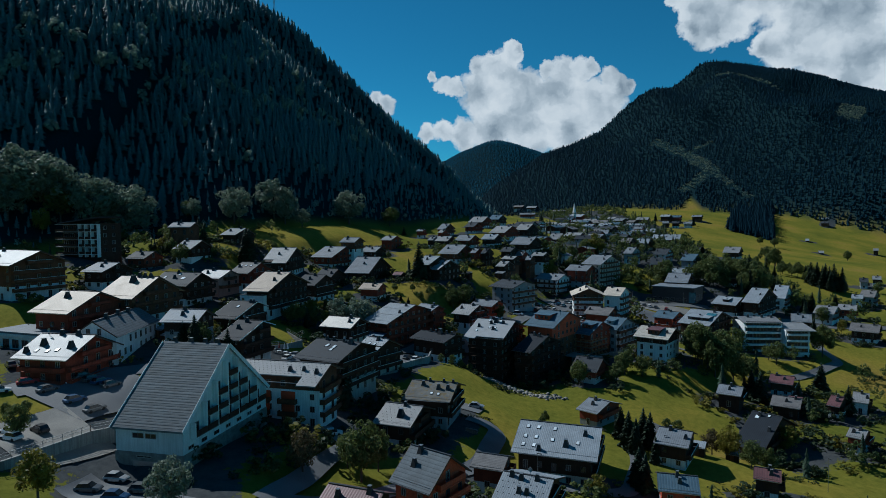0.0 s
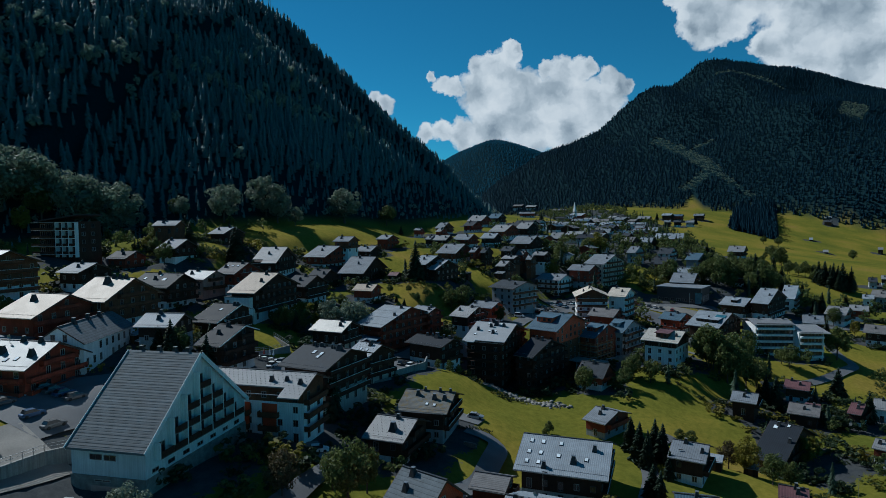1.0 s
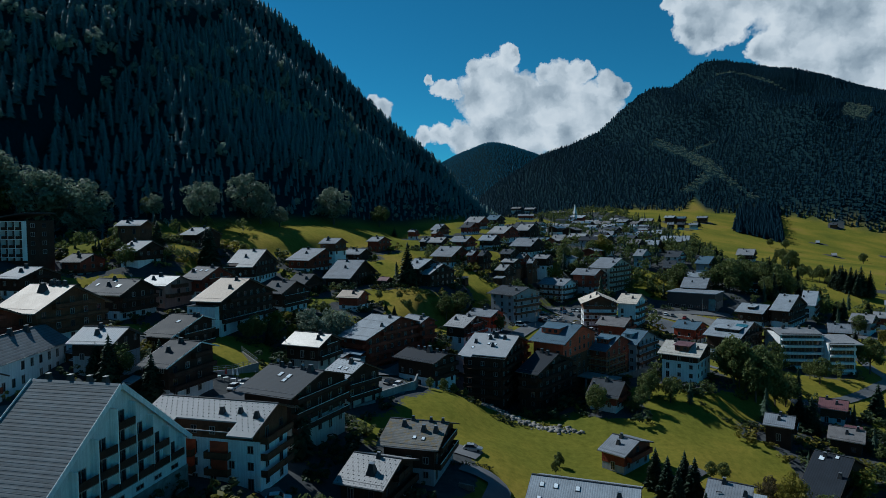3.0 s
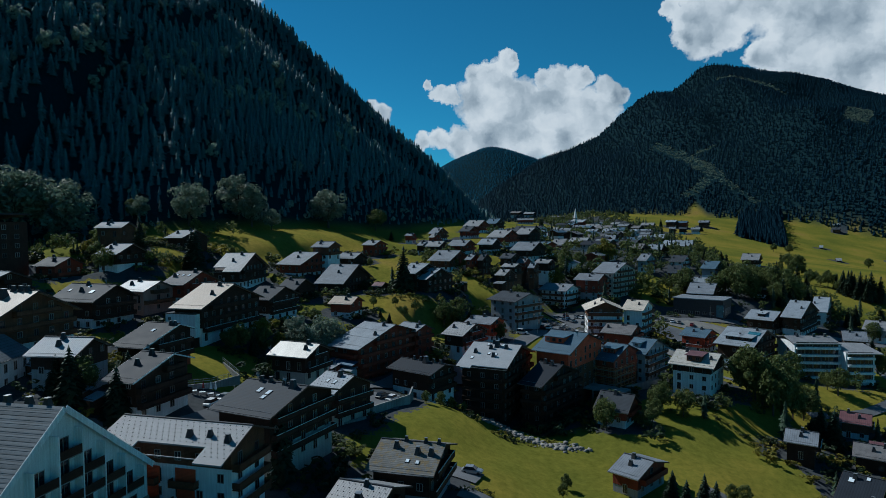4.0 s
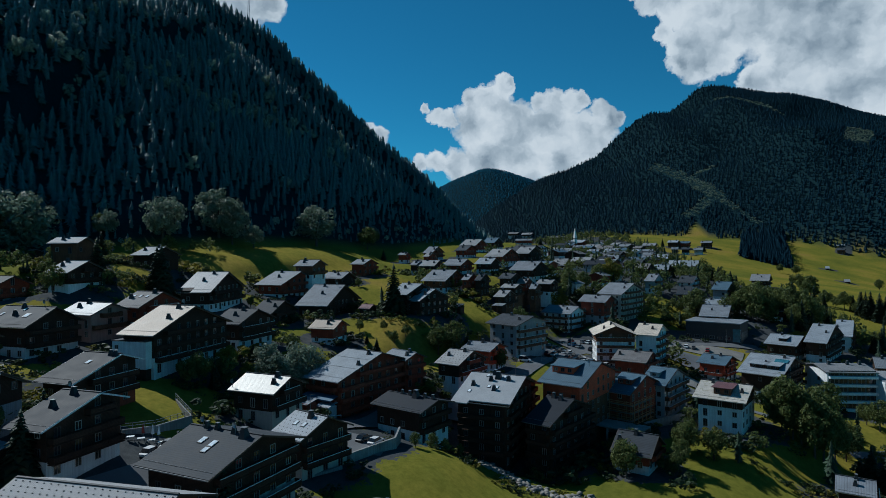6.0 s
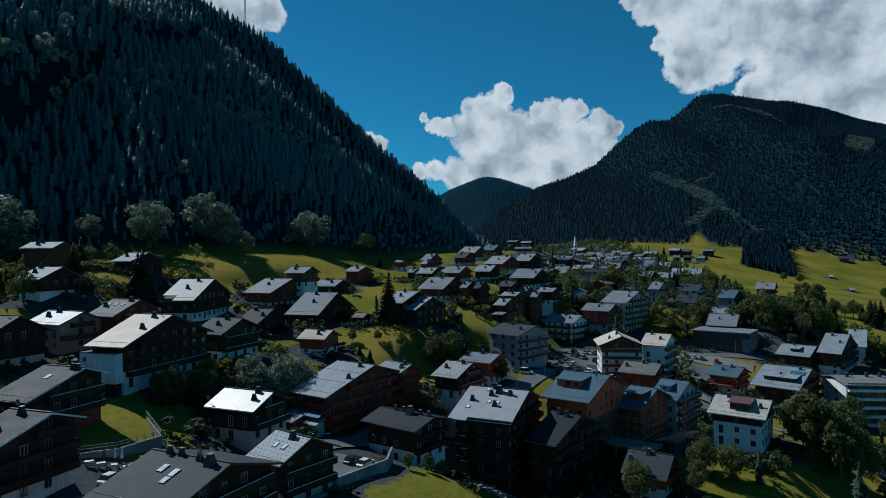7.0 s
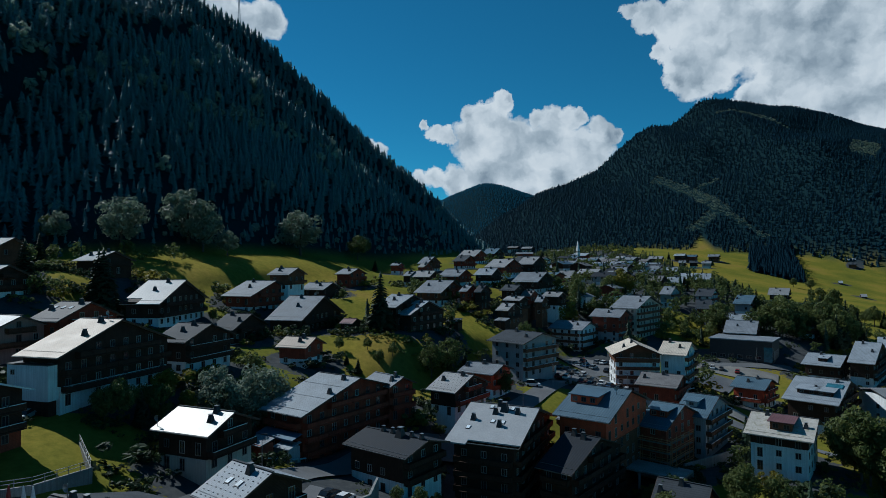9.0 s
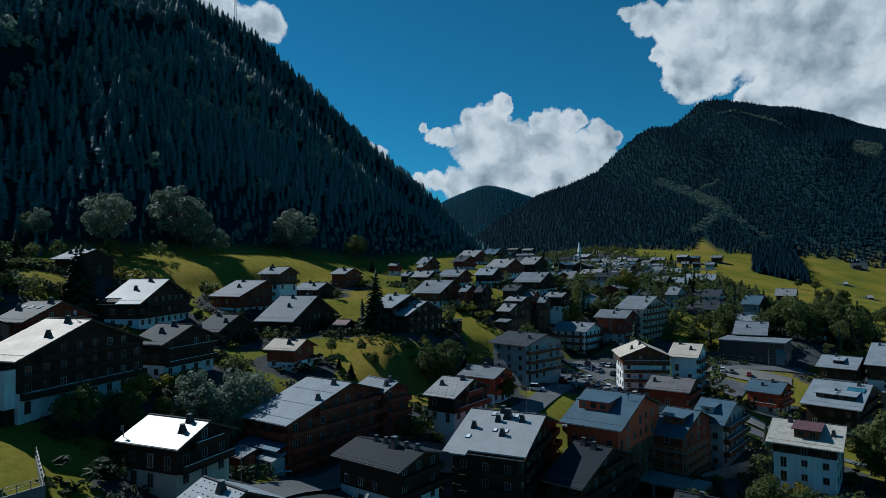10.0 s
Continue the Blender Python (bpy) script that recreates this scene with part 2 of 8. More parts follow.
class Geo:
    """Gathers boxes and prisms for one part."""

    def __init__(self):
        self.v, self.f, self.s = [], [], []

    def add(self, verts, faces, slot=0):
        k = len(self.v)
        self.v += [tuple(p) for p in verts]
        self.f += [tuple(i + k for i in face) for face in faces]
        self.s += [slot] * len(faces)
        return self

    def box(self, x0, y0, z0, x1, y1, z1, slot=0):
        return self.prism([(x0, y0), (x1, y0), (x1, y1), (x0, y1)], z0, z1, slot)

    def prism(self, ring, z0, z1, slot=0, taper=1.0):
        n = len(ring)
        cx, cy = sum(p[0] for p in ring) / n, sum(p[1] for p in ring) / n
        top = [(cx + (x - cx) * taper, cy + (y - cy) * taper) for x, y in ring]
        verts = [(x, y, z0) for x, y in ring] + [(x, y, z1) for x, y in top]
        faces = [tuple(reversed(range(n))), tuple(range(n, 2 * n))]
        faces += [(i, (i + 1) % n, n + (i + 1) % n, n + i) for i in range(n)]
        return self.add(verts, faces, slot)

    def slab(self, quad, thick, slot=0):
        """A sheet of the given thickness below four corners (counter-clockwise from above)."""
        low = [(x, y, z - thick) for x, y, z in quad]
        n = len(quad)
        faces = [tuple(range(n)), tuple(reversed(range(n, 2 * n)))]
        faces += [(n + i, n + (i + 1) % n, (i + 1) % n, i) for i in range(n)]
        return self.add(list(quad) + low, faces, slot)

    def beam(self, a, b, w, h, slot=0):
        """A bar from a to b, w wide and h high."""
        a, b = Vector(a), Vector(b)
        d = (b - a).normalized()
        side = d.cross(Vector((0, 0, 1)))
        side = side.normalized() * w / 2 if side.length > 0.01 else Vector((w / 2, 0, 0))
        up = side.cross(d).normalized() * h / 2
        ring = [side + up, -side + up, -side - up, side - up]
        verts = [a + r for r in ring] + [b + r for r in ring]
        faces = [(0, 1, 2, 3), (7, 6, 5, 4)] + [(i, i + 4, (i + 1) % 4 + 4, (i + 1) % 4) for i in range(4)]
        return self.add(verts, faces, slot)

    def mesh(self, name, *mats):
        me = bpy.data.meshes.new(name)
        me.from_pydata(self.v, [], self.f)
        for m in mats:
            me.materials.append(m)
        if len(mats) > 1:
            me.polygons.foreach_set("material_index", self.s)
        me.update()
        return me


def part(name, geo, mats, parent, label=""):
    """One mesh object under a thing or a part."""
    me = geo if isinstance(geo, bpy.types.Mesh) else geo.mesh(name, *(mats if isinstance(mats, tuple) else (mats,)))
    ob = new(name, me)
    ob.parent = parent
    return tagged(ob, label)


def empty(name, m, label, category, group="", kind=""):
    ob = new(name)
    ob.empty_display_size = 0.5
    ob.matrix_world = m
    return tagged(ob, label, category, group, kind)


SHARED = {}


def shared(key, build):
    if key not in SHARED:
        SHARED[key] = build()
    return SHARED[key]


def window_mesh(w, h, cross, plain):
    """One connected casement: a frame with two recessed lights."""
    t = 0.09
    xs = (-w / 2, -w / 2 + t, -0.04, 0.04, w / 2 - t, w / 2)
    zs = (-h / 2, -h / 2 + t, h / 2 - t, h / 2)
    g = Geo()
    v = [(x, -0.08, z) for z in zs for x in xs]
    f, slots = [], []
    at = lambda i, j: j * 6 + i
    lights = ((1, 1), (3, 1))
    for j in range(3):
        for i in range(5):
            if (i, j) not in lights:
                f.append((at(i, j), at(i + 1, j), at(i + 1, j + 1), at(i, j + 1)))
                slots.append(0)
    for i, j in lights:
        ring = (at(i, j), at(i + 1, j), at(i + 1, j + 1), at(i, j + 1))
        k = len(v)
        v += [(v[q][0], -0.02, v[q][2]) for q in ring]
        f += [(ring[a], ring[(a + 1) % 4], k + (a + 1) % 4, k + a) for a in range(4)]
        slots += [0] * 4
        f.append((k, k + 1, k + 2, k + 3))
        slots.append(1)
    k = len(v)
    rim = (at(0, 0), at(5, 0), at(5, 3), at(0, 3))
    v += [(v[q][0], 0.03, v[q][2]) for q in rim]
    edge = ([at(i, 0) for i in range(6)], [at(5, j) for j in range(4)], [at(i, 3) for i in range(5, -1, -1)], [at(0, j) for j in range(3, -1, -1)])
    for a in range(4):
        f.append(tuple([k + a, k + (a + 1) % 4] + edge[a][::-1]))
        slots.append(0)
    g.v, g.f, g.s = v, f, slots
    return g.mesh("window", WINDOW_FRAME, PANE)


def window(parent, place, turn, w, h, shutters=False, plain=True):
    """A window in a wall: place is its middle on the wall's face, turn the wall's heading."""
    ob = part("window", shared(("window", w, h, shutters, plain), lambda: window_mesh(w, h, shutters, plain)), None, parent)
    ob.matrix_local = pose(*place, 0, 0, turn)
    return ob


def chimney(parent, x, y, z, size=0.9, tall=1.6, mat=None):
    """A flared, metal-clad chimney: a wide skirt, a narrow neck and a thin cap."""
    g = Geo()
    s = size * 0.66
    h = min(tall, size * 1.15)
    g.prism([(x - s, y - s), (x + s, y - s), (x + s, y + s), (x - s, y + s)], z - 0.7, z + h * 0.85, 0, 0.45)
    n = s * 0.42
    g.box(x - n, y - n, z + h * 0.85, x + n, y + n, z + h)
    stack = part("chimney", g, mat or METAL_DARK, parent)
    k = s * 0.55
    part("chimney_cap", Geo().box(x - k, y - k, z + h + 0.04, x + k, y + k, z + h + 0.1), METAL, stack)
    return stack


def skylight(parent, x, y0, z0, slope, w=0.8, h=1.15):
    """A roof window lying in the near slope; slope is rise over run."""
    run = h / math.sqrt(1 + slope * slope)
    q = lambda a, b, up: (x + a * w, y0 + b * run, z0 + b * run * slope + up)
    g = Geo()
    g.slab([q(-0.5, 0, 0.14), q(0.5, 0, 0.14), q(0.5, 1, 0.14), q(-0.5, 1, 0.14)], 0.14)
    fr = part("skylight", g, METAL_DARK, parent)
    p = Geo()
    p.slab([q(-0.42, 0.08, 0.16), q(0.42, 0.08, 0.16), q(0.42, 0.92, 0.16), q(-0.42, 0.92, 0.16)], 0.015)
    part("pane", p, SKYLIGHT, fr)


def balcony(parent, face, a0, a1, z, out, deep=1.3, wood=None, high=1.0, pale=False):
    """A balcony on a wall. face: 'x' (gable end at x=out) or 'y' (eaves side at y=out); a0 to a1 along it."""
    wood = wood or WOOD_DARK
    sgn = 1 if out > 0 else -1

    def bx(g, p0, q0, z0, p1, q1, z1):
        if face == "x":
            g.box(min(q0, q1), p0, z0, max(q0, q1), p1, z1)
        else:
            g.box(p0, min(q0, q1), z0, p1, max(q0, q1), z1)

    g = Geo()
    bx(g, a0, out, z - 0.16, a1, out + sgn * deep, z)
    floor = part("balcony", g, wood, parent)
    r = Geo()
    e = out + sgn * deep
    i = out + sgn * (deep - 0.06)
    bx(r, a0, i, z + 0.1, a1, e, z + high * 0.88)
    cap = Geo()
    bx(cap, a0, out + sgn * (deep - 0.12), z + high * 0.92, a1, e + sgn * 0.03, z + high)
    part("handrail", cap, PLASTER if pale else wood, floor)
    for a in (a0, a1 - 0.06):
        bx(r, a, out, z + 0.1, a + 0.06, i, z + high)
    n = max(2, int((a1 - a0) / 2.6))
    for k in range(n + 1):
        a = a0 + (a1 - a0 - 0.12) * k / n
        bx(r, a, e, z - 0.1, a + 0.12, e + sgn * 0.05, z + high)
    part("railing", r, wood, floor)


def dormer(top, h, u, v, w, tall=1.5, flat=0.12, mat=None, roof=None):
    """A shed dormer on the near slope: foot at v up the slope, w wide."""
    W, wall, rise = h["W"], h["wall"], h["rise"]
    slope = rise / (W / 2)
    y0, z0 = -W / 2 * (1 - v), wall + rise * v
    run = min(tall / (slope - flat), W * 0.5 * (1 - v) + 1.5)
    zb = z0 + tall + flat * run
    x0, x1 = u * h["L"] - w / 2, u * h["L"] + w / 2
    prof = [(y0, z0 - 0.1), (y0, z0 + tall), (y0 + run, zb), (y0 + run, z0 + slope * run - 0.3)]
    g = Geo()
    verts = [(x0, a, b) for a, b in prof] + [(x1, a, b) for a, b in prof]
    g.add(verts, [(0, 1, 2, 3), (7, 6, 5, 4)] + [(4 + i, 4 + (i + 1) % 4, (i + 1) % 4, i) for i in range(4)])
    body = part("dormer", g, mat or h.get("upper", WOOD_DARK), top)
    o = 0.5
    quad = [(x0 - o, y0 - o, z0 + tall + 0.16 - o * flat), (x1 + o, y0 - o, z0 + tall + 0.16 - o * flat), (x1 + o, y0 + run, zb + 0.16), (x0 - o, y0 + run, zb + 0.16)]
    part("dormer_roof", Geo().slab(quad, 0.16), roof or ROOF[h.get("roof", "dark")], body)
    n = max(1, int(w / 1.7))
    for k in range(n):
        window(body, (x0 + w * (k + 0.5) / n, y0, z0 + tall * 0.5), 0, 1.1, min(1.0, tall * 0.6))


def solar(top, h, u, v, w, run):
    """A dark glass collector lying on the near slope."""
    W, wall, rise = h["W"], h["wall"], h["rise"]
    slope = rise / (W / 2)
    y0, z0 = -W / 2 * (1 - v), wall + rise * v
    q = [(u * h["L"] - w / 2, y0, z0 + 0.3), (u * h["L"] + w / 2, y0, z0 + 0.3), (u * h["L"] + w / 2, y0 + run, z0 + run * slope + 0.3), (u * h["L"] - w / 2, y0 + run, z0 + run * slope + 0.3)]
    part("solar_panel", Geo().slab(q, 0.12), SOLAR, top, "dark blue glass solar collector")


def stops(top, h, rows, step=1.05):
    """Rows of small snow stops over the near slope, set in quincunx."""
    L, W, wall, rise = h["L"], h["W"], h["wall"], h["rise"]
    g = Geo()
    for r in range(rows):
        f = (r + 0.6) / (rows + 0.3)
        y, z = -W / 2 * (1 - f), wall + rise * f
        x = -L / 2 + 0.5 + (r % 2) * step / 2
        while x < L / 2 - 0.4:
            if not h.get("eaves") or all(not (lo <= (x + L / 2) / L <= hi and f < cut + 0.04) for lo, hi, cut in spans(h["eaves"])):
                g.box(x, y - 0.05, z - 0.05, x + 0.16, y + 0.05, z + 0.09)
            x += step
    tagged(part("snow_guard", g, METAL_DARK, top), kind="stuff")


def spans(eaves):
    lo = 0.0
    for end, cut in eaves:
        yield lo - 0.02, end + 0.02, cut
        lo = end


def bays(top, h, panels):
    """Painted timber bays on the near wall: (u, width, z0, z1, material)."""
    over = h.get("over", (min(1.3, h["W"] * 0.07), 0))[0]
    y = -(h["W"] / 2 - over)
    for u, w, z0, z1, mat in panels:
        part("timber_bay", Geo().box(u * h["L"] - w / 2, y - 0.1, z0, u * h["L"] + w / 2, y + 0.02, z1), mat, top)


def balconets(top, h, rows):
    """Short balconies on the near wall: (from, to, height) along the ridge."""
    over = h.get("over", (min(1.3, h["W"] * 0.07), 0))[0]
    for a0, a1, z in rows:
        balcony(top, "y", a0, a1, z, -(h["W"] / 2 - over), 1.1, h.get("rail", WOOD_BROWN))


def dish(top, h, u, v, size=0.45):
    """A satellite dish on a short mast."""
    W, wall, rise = h["W"], h["wall"], h["rise"]
    x, y, z = u * h["L"], -W / 2 * (1 - v), wall + rise * v
    mast = part("aerial_mast", Geo().box(x - 0.04, y - 0.04, z - 0.3, x + 0.04, y + 0.04, z + 1.7), METAL, top)
    g = Geo()
    ring = [(x + size * math.cos(6.283 * k / 10), y - 0.12 - 0.1, z + 1.3 + size * math.sin(6.283 * k / 10)) for k in range(10)]
    g.add(ring + [(x, y - 0.05, z + 1.3)] + [(x, y + 0.02, z + 1.3)], [(k, (k + 1) % 10, 10) for k in range(10)] + [((k + 1) % 10, k, 11) for k in range(10)])
    part("dish", g, METAL, mast)


def annex(top, h, x0, x1, out, high):
    """A flat-topped plastered annex before the eaves wall."""
    y = -h["W"] / 2
    box = part("annex", Geo().box(x0, y - out, 1.6, x1, y + 2.6, high), PLASTER, top, "white plastered annex")
    # Dark box added in place of the shade below the annex.
    part("plinth", Geo().box(x0 + 0.3, y - out + 0.3, -5, x1 - 0.3, y + 2.6, 1.6), WOOD_DARK, box, "dark box standing in for shade under the annex")
    part("coping", Geo().box(x0 - 0.12, y - out - 0.12, high, x1 + 0.12, y + 2.6, high + 0.16), METAL_DARK, box)
    window(top, (x0 + 1.3, y - out, high - 1.3), 0, 0.9, 0.9, False, True)
    window(top, (x0 + 1.4, y - out, high - 4.6), 0, 1.9, 1.4, False, True)


HOMES = []


def home(kind, x, y, yaw, length, width, eave, rise, wall, **style):
    """Notes a house for the plan: middle of its roof, heading of the ridge, roof size, eaves' height and rise to the ridge, wall below the eaves."""
    HOMES.append(dict(kind=kind, x=x, y=y, yaw=yaw, L=length, W=width, eave=eave, rise=rise, wall=wall, **style))


def gable_wall(g, x, half, z0, z1, rise, thick, slot=0):
    """A pentagon wall across the ridge at x."""
    prof = [(-half, z0), (half, z0), (half, z1), (0, z1 + rise), (-half, z1)]
    verts = [(x, a, b) for a, b in prof] + [(x + thick, a, b) for a, b in prof]
    n = 5
    faces = [tuple(range(n)), tuple(reversed(range(n, 2 * n)))] + [(n + i, n + (i + 1) % n, (i + 1) % n, i) for i in range(n)]
    g.add(verts, faces, slot)


def build_home(h):
    L, W, wall, rise = h["L"], h["W"], h["wall"], h["rise"]
    slope = rise / (W / 2)
    near = h.get("near", 1)
    over_y, over_x = h.get("over", (min(1.3, W * 0.07), min(1.5, L * 0.09)))
    hy, hx = W / 2 - over_y, L / 2 - over_x
    zw = wall + over_y * slope - 0.15
    # the far slope may be shorter than the near one
    far = h.get("far", 1.0)
    hf = W / 2 * far - over_y
    upper = h.get("upper", WOOD_DARK)
    lower = h.get("lower", PLASTER)
    split = h.get("split", 0.4) * wall
    top = empty(h.get("name", "chalet"), pose(h["x"], h["y"], h["eave"] - wall, 0, 0, h["yaw"]), h["label"], h.get("category", "chalet"), h.get("group", "houses of the village"))
    # masonry storey, sunk into the slope
    part("ground_floor_wall", Geo().box(-hx + 0.06, -hy + 0.06, -5.0, hx - 0.06, hf - 0.06, split), lower, top)
    # timber storeys with the gables
    g = Geo()
    r = hy * slope
    prof = [(-hy, split), (hf, split), (hf, zw + r - hf * slope), (0, zw + r), (-hy, zw)]
    verts = [(-hx, a, b) for a, b in prof] + [(hx, a, b) for a, b in prof]
    g.add(verts, [tuple(range(5)), tuple(reversed(range(5, 10)))] + [(5 + i, 5 + (i + 1) % 5, (i + 1) % 5, i) for i in range(5)])
    part("upper_wall", g, upper, top)
    # roof
    roof = ROOF[h.get("roof", "dark")]
    t = 0.24
    for sgn in (-1, 1):
        g = Geo()
        e, rr = ((-W / 2, wall) if sgn < 0 else (W / 2 * far, wall + rise * (1 - far))), (0, wall + rise)
        quad = [(-L / 2, e[0], e[1]), (L / 2, e[0], e[1]), (L / 2, rr[0], rr[1]), (-L / 2, rr[0], rr[1])]
        if h.get("eaves") and sgn < 0:
            x0, edge = -L / 2, []
            for end, cut in h["eaves"]:
                x1 = -L / 2 + L * end
                edge += [(x0, e[0] * (1 - cut), e[1] + rise * cut), (x1, e[0] * (1 - cut), e[1] + rise * cut)]
                x0 = x1
            quad = edge + quad[2:]
        if sgn > 0:
            quad.reverse()
        g.slab(quad, t)
        slope_ob = part("roof_slope", g, roof, top)
        if near and sgn < 0:
            for k in range(h.get("guards", 1)):
                f = 0.12 + 0.3 * k
                y, z = -W / 2 * (1 - f), wall + rise * f
                part("snow_guard", Geo().beam((-L / 2 + 0.3, y, z + 0.09), (L / 2 - 0.3, y, z + 0.06), 0.04, 0.05), METAL, slope_ob)
    if near:
        part("ridge_cap", Geo().beam((-L / 2, 0, wall + rise + 0.02), (L / 2, 0, wall + rise + 0.02), 0.4, 0.12), roof if near < 2 else METAL_DARK, top)
        for sx in (-1, 1):
            x = sx * (L / 2 + 0.02)
            for sgn in (-1, 1):
                part("bargeboard", Geo().beam((x, -W / 2 if sgn < 0 else W / 2 * far, wall - 0.16 + (rise * (1 - far) if sgn > 0 else 0)), (x, sgn * 0.04, wall + rise - 0.16), 0.07, 0.26), h.get("barge", WOOD_TRIM), top)
        part("gutter", Geo().beam((-L / 2, -W / 2 - 0.07, wall - 0.16), (L / 2, -W / 2 - 0.07, wall - 0.16), 0.16, 0.14), METAL, top)
    rnd = random.Random(int(abs(h["x"] * 131 + h["y"] * 17)))
    # chimneys and roof windows
    for u, v, *size in h.get("chimneys", ((rnd.uniform(-0.3, 0.3), 0.9), (rnd.uniform(-0.4, 0.4), 0.55))):
        y = -W / 2 * (1 - v)
        s = size[0] if size else 0.9
        chimney(top, u * L, y, wall + rise * v, s, s * 1.2 if near else 1.2)
    for u, v, *size in h.get("skylights", ()):
        w, hh = size if size else (0.8, 1.15)
        skylight(top, u * L, -W / 2 * (1 - v), wall + rise * v, slope, w, hh)
    # windows, storey by storey
    storey = 2.75
    floors = max(1, int((zw + 0.4) // storey))
    plain = near < 2
    ww, wh = h.get("pane", (1.1, 1.35))
    faces = [("front", -hy, 0, hx)]
    if h.get("ends", "r") in ("r", "b"):
        faces.append(("right", hx, 90, hy))
    if h.get("ends", "r") in ("l", "b"):
        faces.append(("left", -hx, -90, hy))
    for side, at, turn, span in faces:
        n = max(1, int(2 * span / h.get("gap", 3.1)))
        for f in range(floors + (side != "front")):
            z = f * storey + 1.65
            out = 0.06 if z + wh / 2 < split else 0.0
            for k in range(n):
                a = -span + 2 * span * (k + 0.5) / n
                roof_z = zw if side == "front" else zw + (hy - abs(a)) * slope
                if z + wh / 2 + 0.35 > roof_z or (side == "front" and f >= floors) or (side == "right" and a > hf - 0.9):
                    continue
                if rnd.random() < h.get("blank", 0.12):
                    continue
                p = {"front": (a, at + out, z), "right": (at - out, a, z), "left": (at + out, -a, z)}[side]
                tall = rnd.random() < 0.3 and h.get("doors", True)
                window(top, (p[0], p[1], p[2] - (0.3 if tall else 0)), turn, ww, 2.0 if tall else wh, h.get("shutters", False) and rnd.random() < 0.7, plain)
    # balconies
    bal = h.get("balconies", "x")
    pale = near > 1 and rnd.random() < 0.5
    wood = h.get("rail", upper if upper not in (PLASTER, PLASTER_GREY, PLASTER_CREAM, PLASTER_PINK) else WOOD_BROWN)
    for f in range(1, floors + 1):
        z = f * storey + 0.12
        if "x" in bal:
            reach = min(hy, (zw + r - z - 2.0) / slope if z + 2.0 > zw else hy)
            if reach > 2.0:
                balcony(top, "x", -reach + 0.2, min(reach, hf) - 0.2, z, hx, 1.25, wood, pale=pale)
        if "l" in bal and f < floors:
            balcony(top, "x", -hy + 0.2, hy - 0.2, z, -hx, 1.25, wood, pale=pale)
        if "y" in bal and f < floors:
            balcony(top, "y", -hx + 0.3, hx - 0.3, z, -hy, 1.2, wood, pale=pale)
    for kind, *args in h.get("extras", ()):
        kind(top, h, *args)
    return top

# ---- the houses of the plan ----
home("chalet", -58.7, 220.4, -18.0, 10.2, 28.0, 25.6, 5.3, 9.0, roof="cream", upper=WOOD_DARK, lower=PLASTER, label='large dark timber chalet with a glinting pale metal roof', near=2, extras=((dish, .2, .97), (annex, -5.6, 3.6, 0.5, 7.6)), split=0.42)
home("chalet", -50.8, 246.5, -20.0, 9.5, 17.6, 24.1, 3.3, 7.5, roof="dark", upper=WOOD_DARK, lower=PLASTER, label='chalet with charcoal roof, dark timber over white walls', near=2)
home("chalet", -51.2, 281.1, -18.0, 8.2, 18.0, 23.0, 3.8, 6.5, roof="dark", upper=WOOD_DARK, lower=PLASTER, label='dark timber chalet with a charcoal roof')
home("chalet", -71.0, 278.8, -6.0, 11.2, 28.0, 30.8, 5.9, 6.5, roof="light", upper=WOOD_DARK, lower=PLASTER, label='dark chalet with a broad pale metal roof, notched at the eaves', eaves=((.42,.22),(1,0)))
home("chalet", -36.1, 303.1, -16.0, 12.5, 31.2, 24.1, 6.6, 7.0, roof="grey", upper=WOOD_DARK, lower=PLASTER_GREY, label='dark timber chalet with a big rust-stained grey roof', near=2, extras=((dish, .3, .9),))
home("chalet", -30.0, 264.9, -20.0, 9.2, 10.4, 19.7, 2.2, 5.0, roof="cream", upper=WOOD_RED, lower=PLASTER, label='small red timber cottage with a pale roof', near=2, balconies="")
home("chalet", -20.9, 294.1, -22.0, 4.6, 6.4, 22.7, 1.3, 3.0, roof="maroon", upper=WOOD_DARK, lower=WOOD_DARK, label='small wooden shed with a faded red roof', near=1, balconies="", chimneys=(), category="shed")
home("chalet", -54.4, 315.3, -26.0, 12.8, 24.8, 30.6, 4.7, 6.0, roof="grey", upper=WOOD_RED, lower=PLASTER, label='long red-brown chalet with a grey roof and white ground floor')
home("chalet", -46.9, 321.5, -20.0, 9.0, 12.0, 37.3, 2.3, 6.0, roof="grey", upper=WOOD_BROWN, lower=PLASTER, label='brown chalet with a grey roof at the edge of the meadow')
home("chalet", -30.4, 366.6, -32.0, 8.2, 12.0, 36.5, 2.3, 5.0, roof="grey", upper=WOOD_RED, lower=WOOD_RED, label='red-brown chalet with a grey roof standing in the meadow')
home("chalet", -39.2, 344.4, -24.0, 11.0, 13.0, 31.1, 2.5, 5.5, roof="grey", upper=WOOD_DARK, lower=PLASTER, label='dark chalet with a flat-pitched grey roof')
home("chalet", -5.2, 304.0, -32.0, 9.0, 20.8, 27.3, 3.5, 6.0, roof="mid", upper=WOOD_DARK, lower=WOOD_DARK, label='dark barn-like chalet with a blue-grey metal roof')
home("chalet", 1.2, 301.7, -36.0, 5.5, 20.0, 25.0, 3.8, 6.0, roof="mid", upper=WOOD_DARK, lower=WOOD_DARK, label='dark barn-like chalet with a blue-grey metal roof beside its twin')
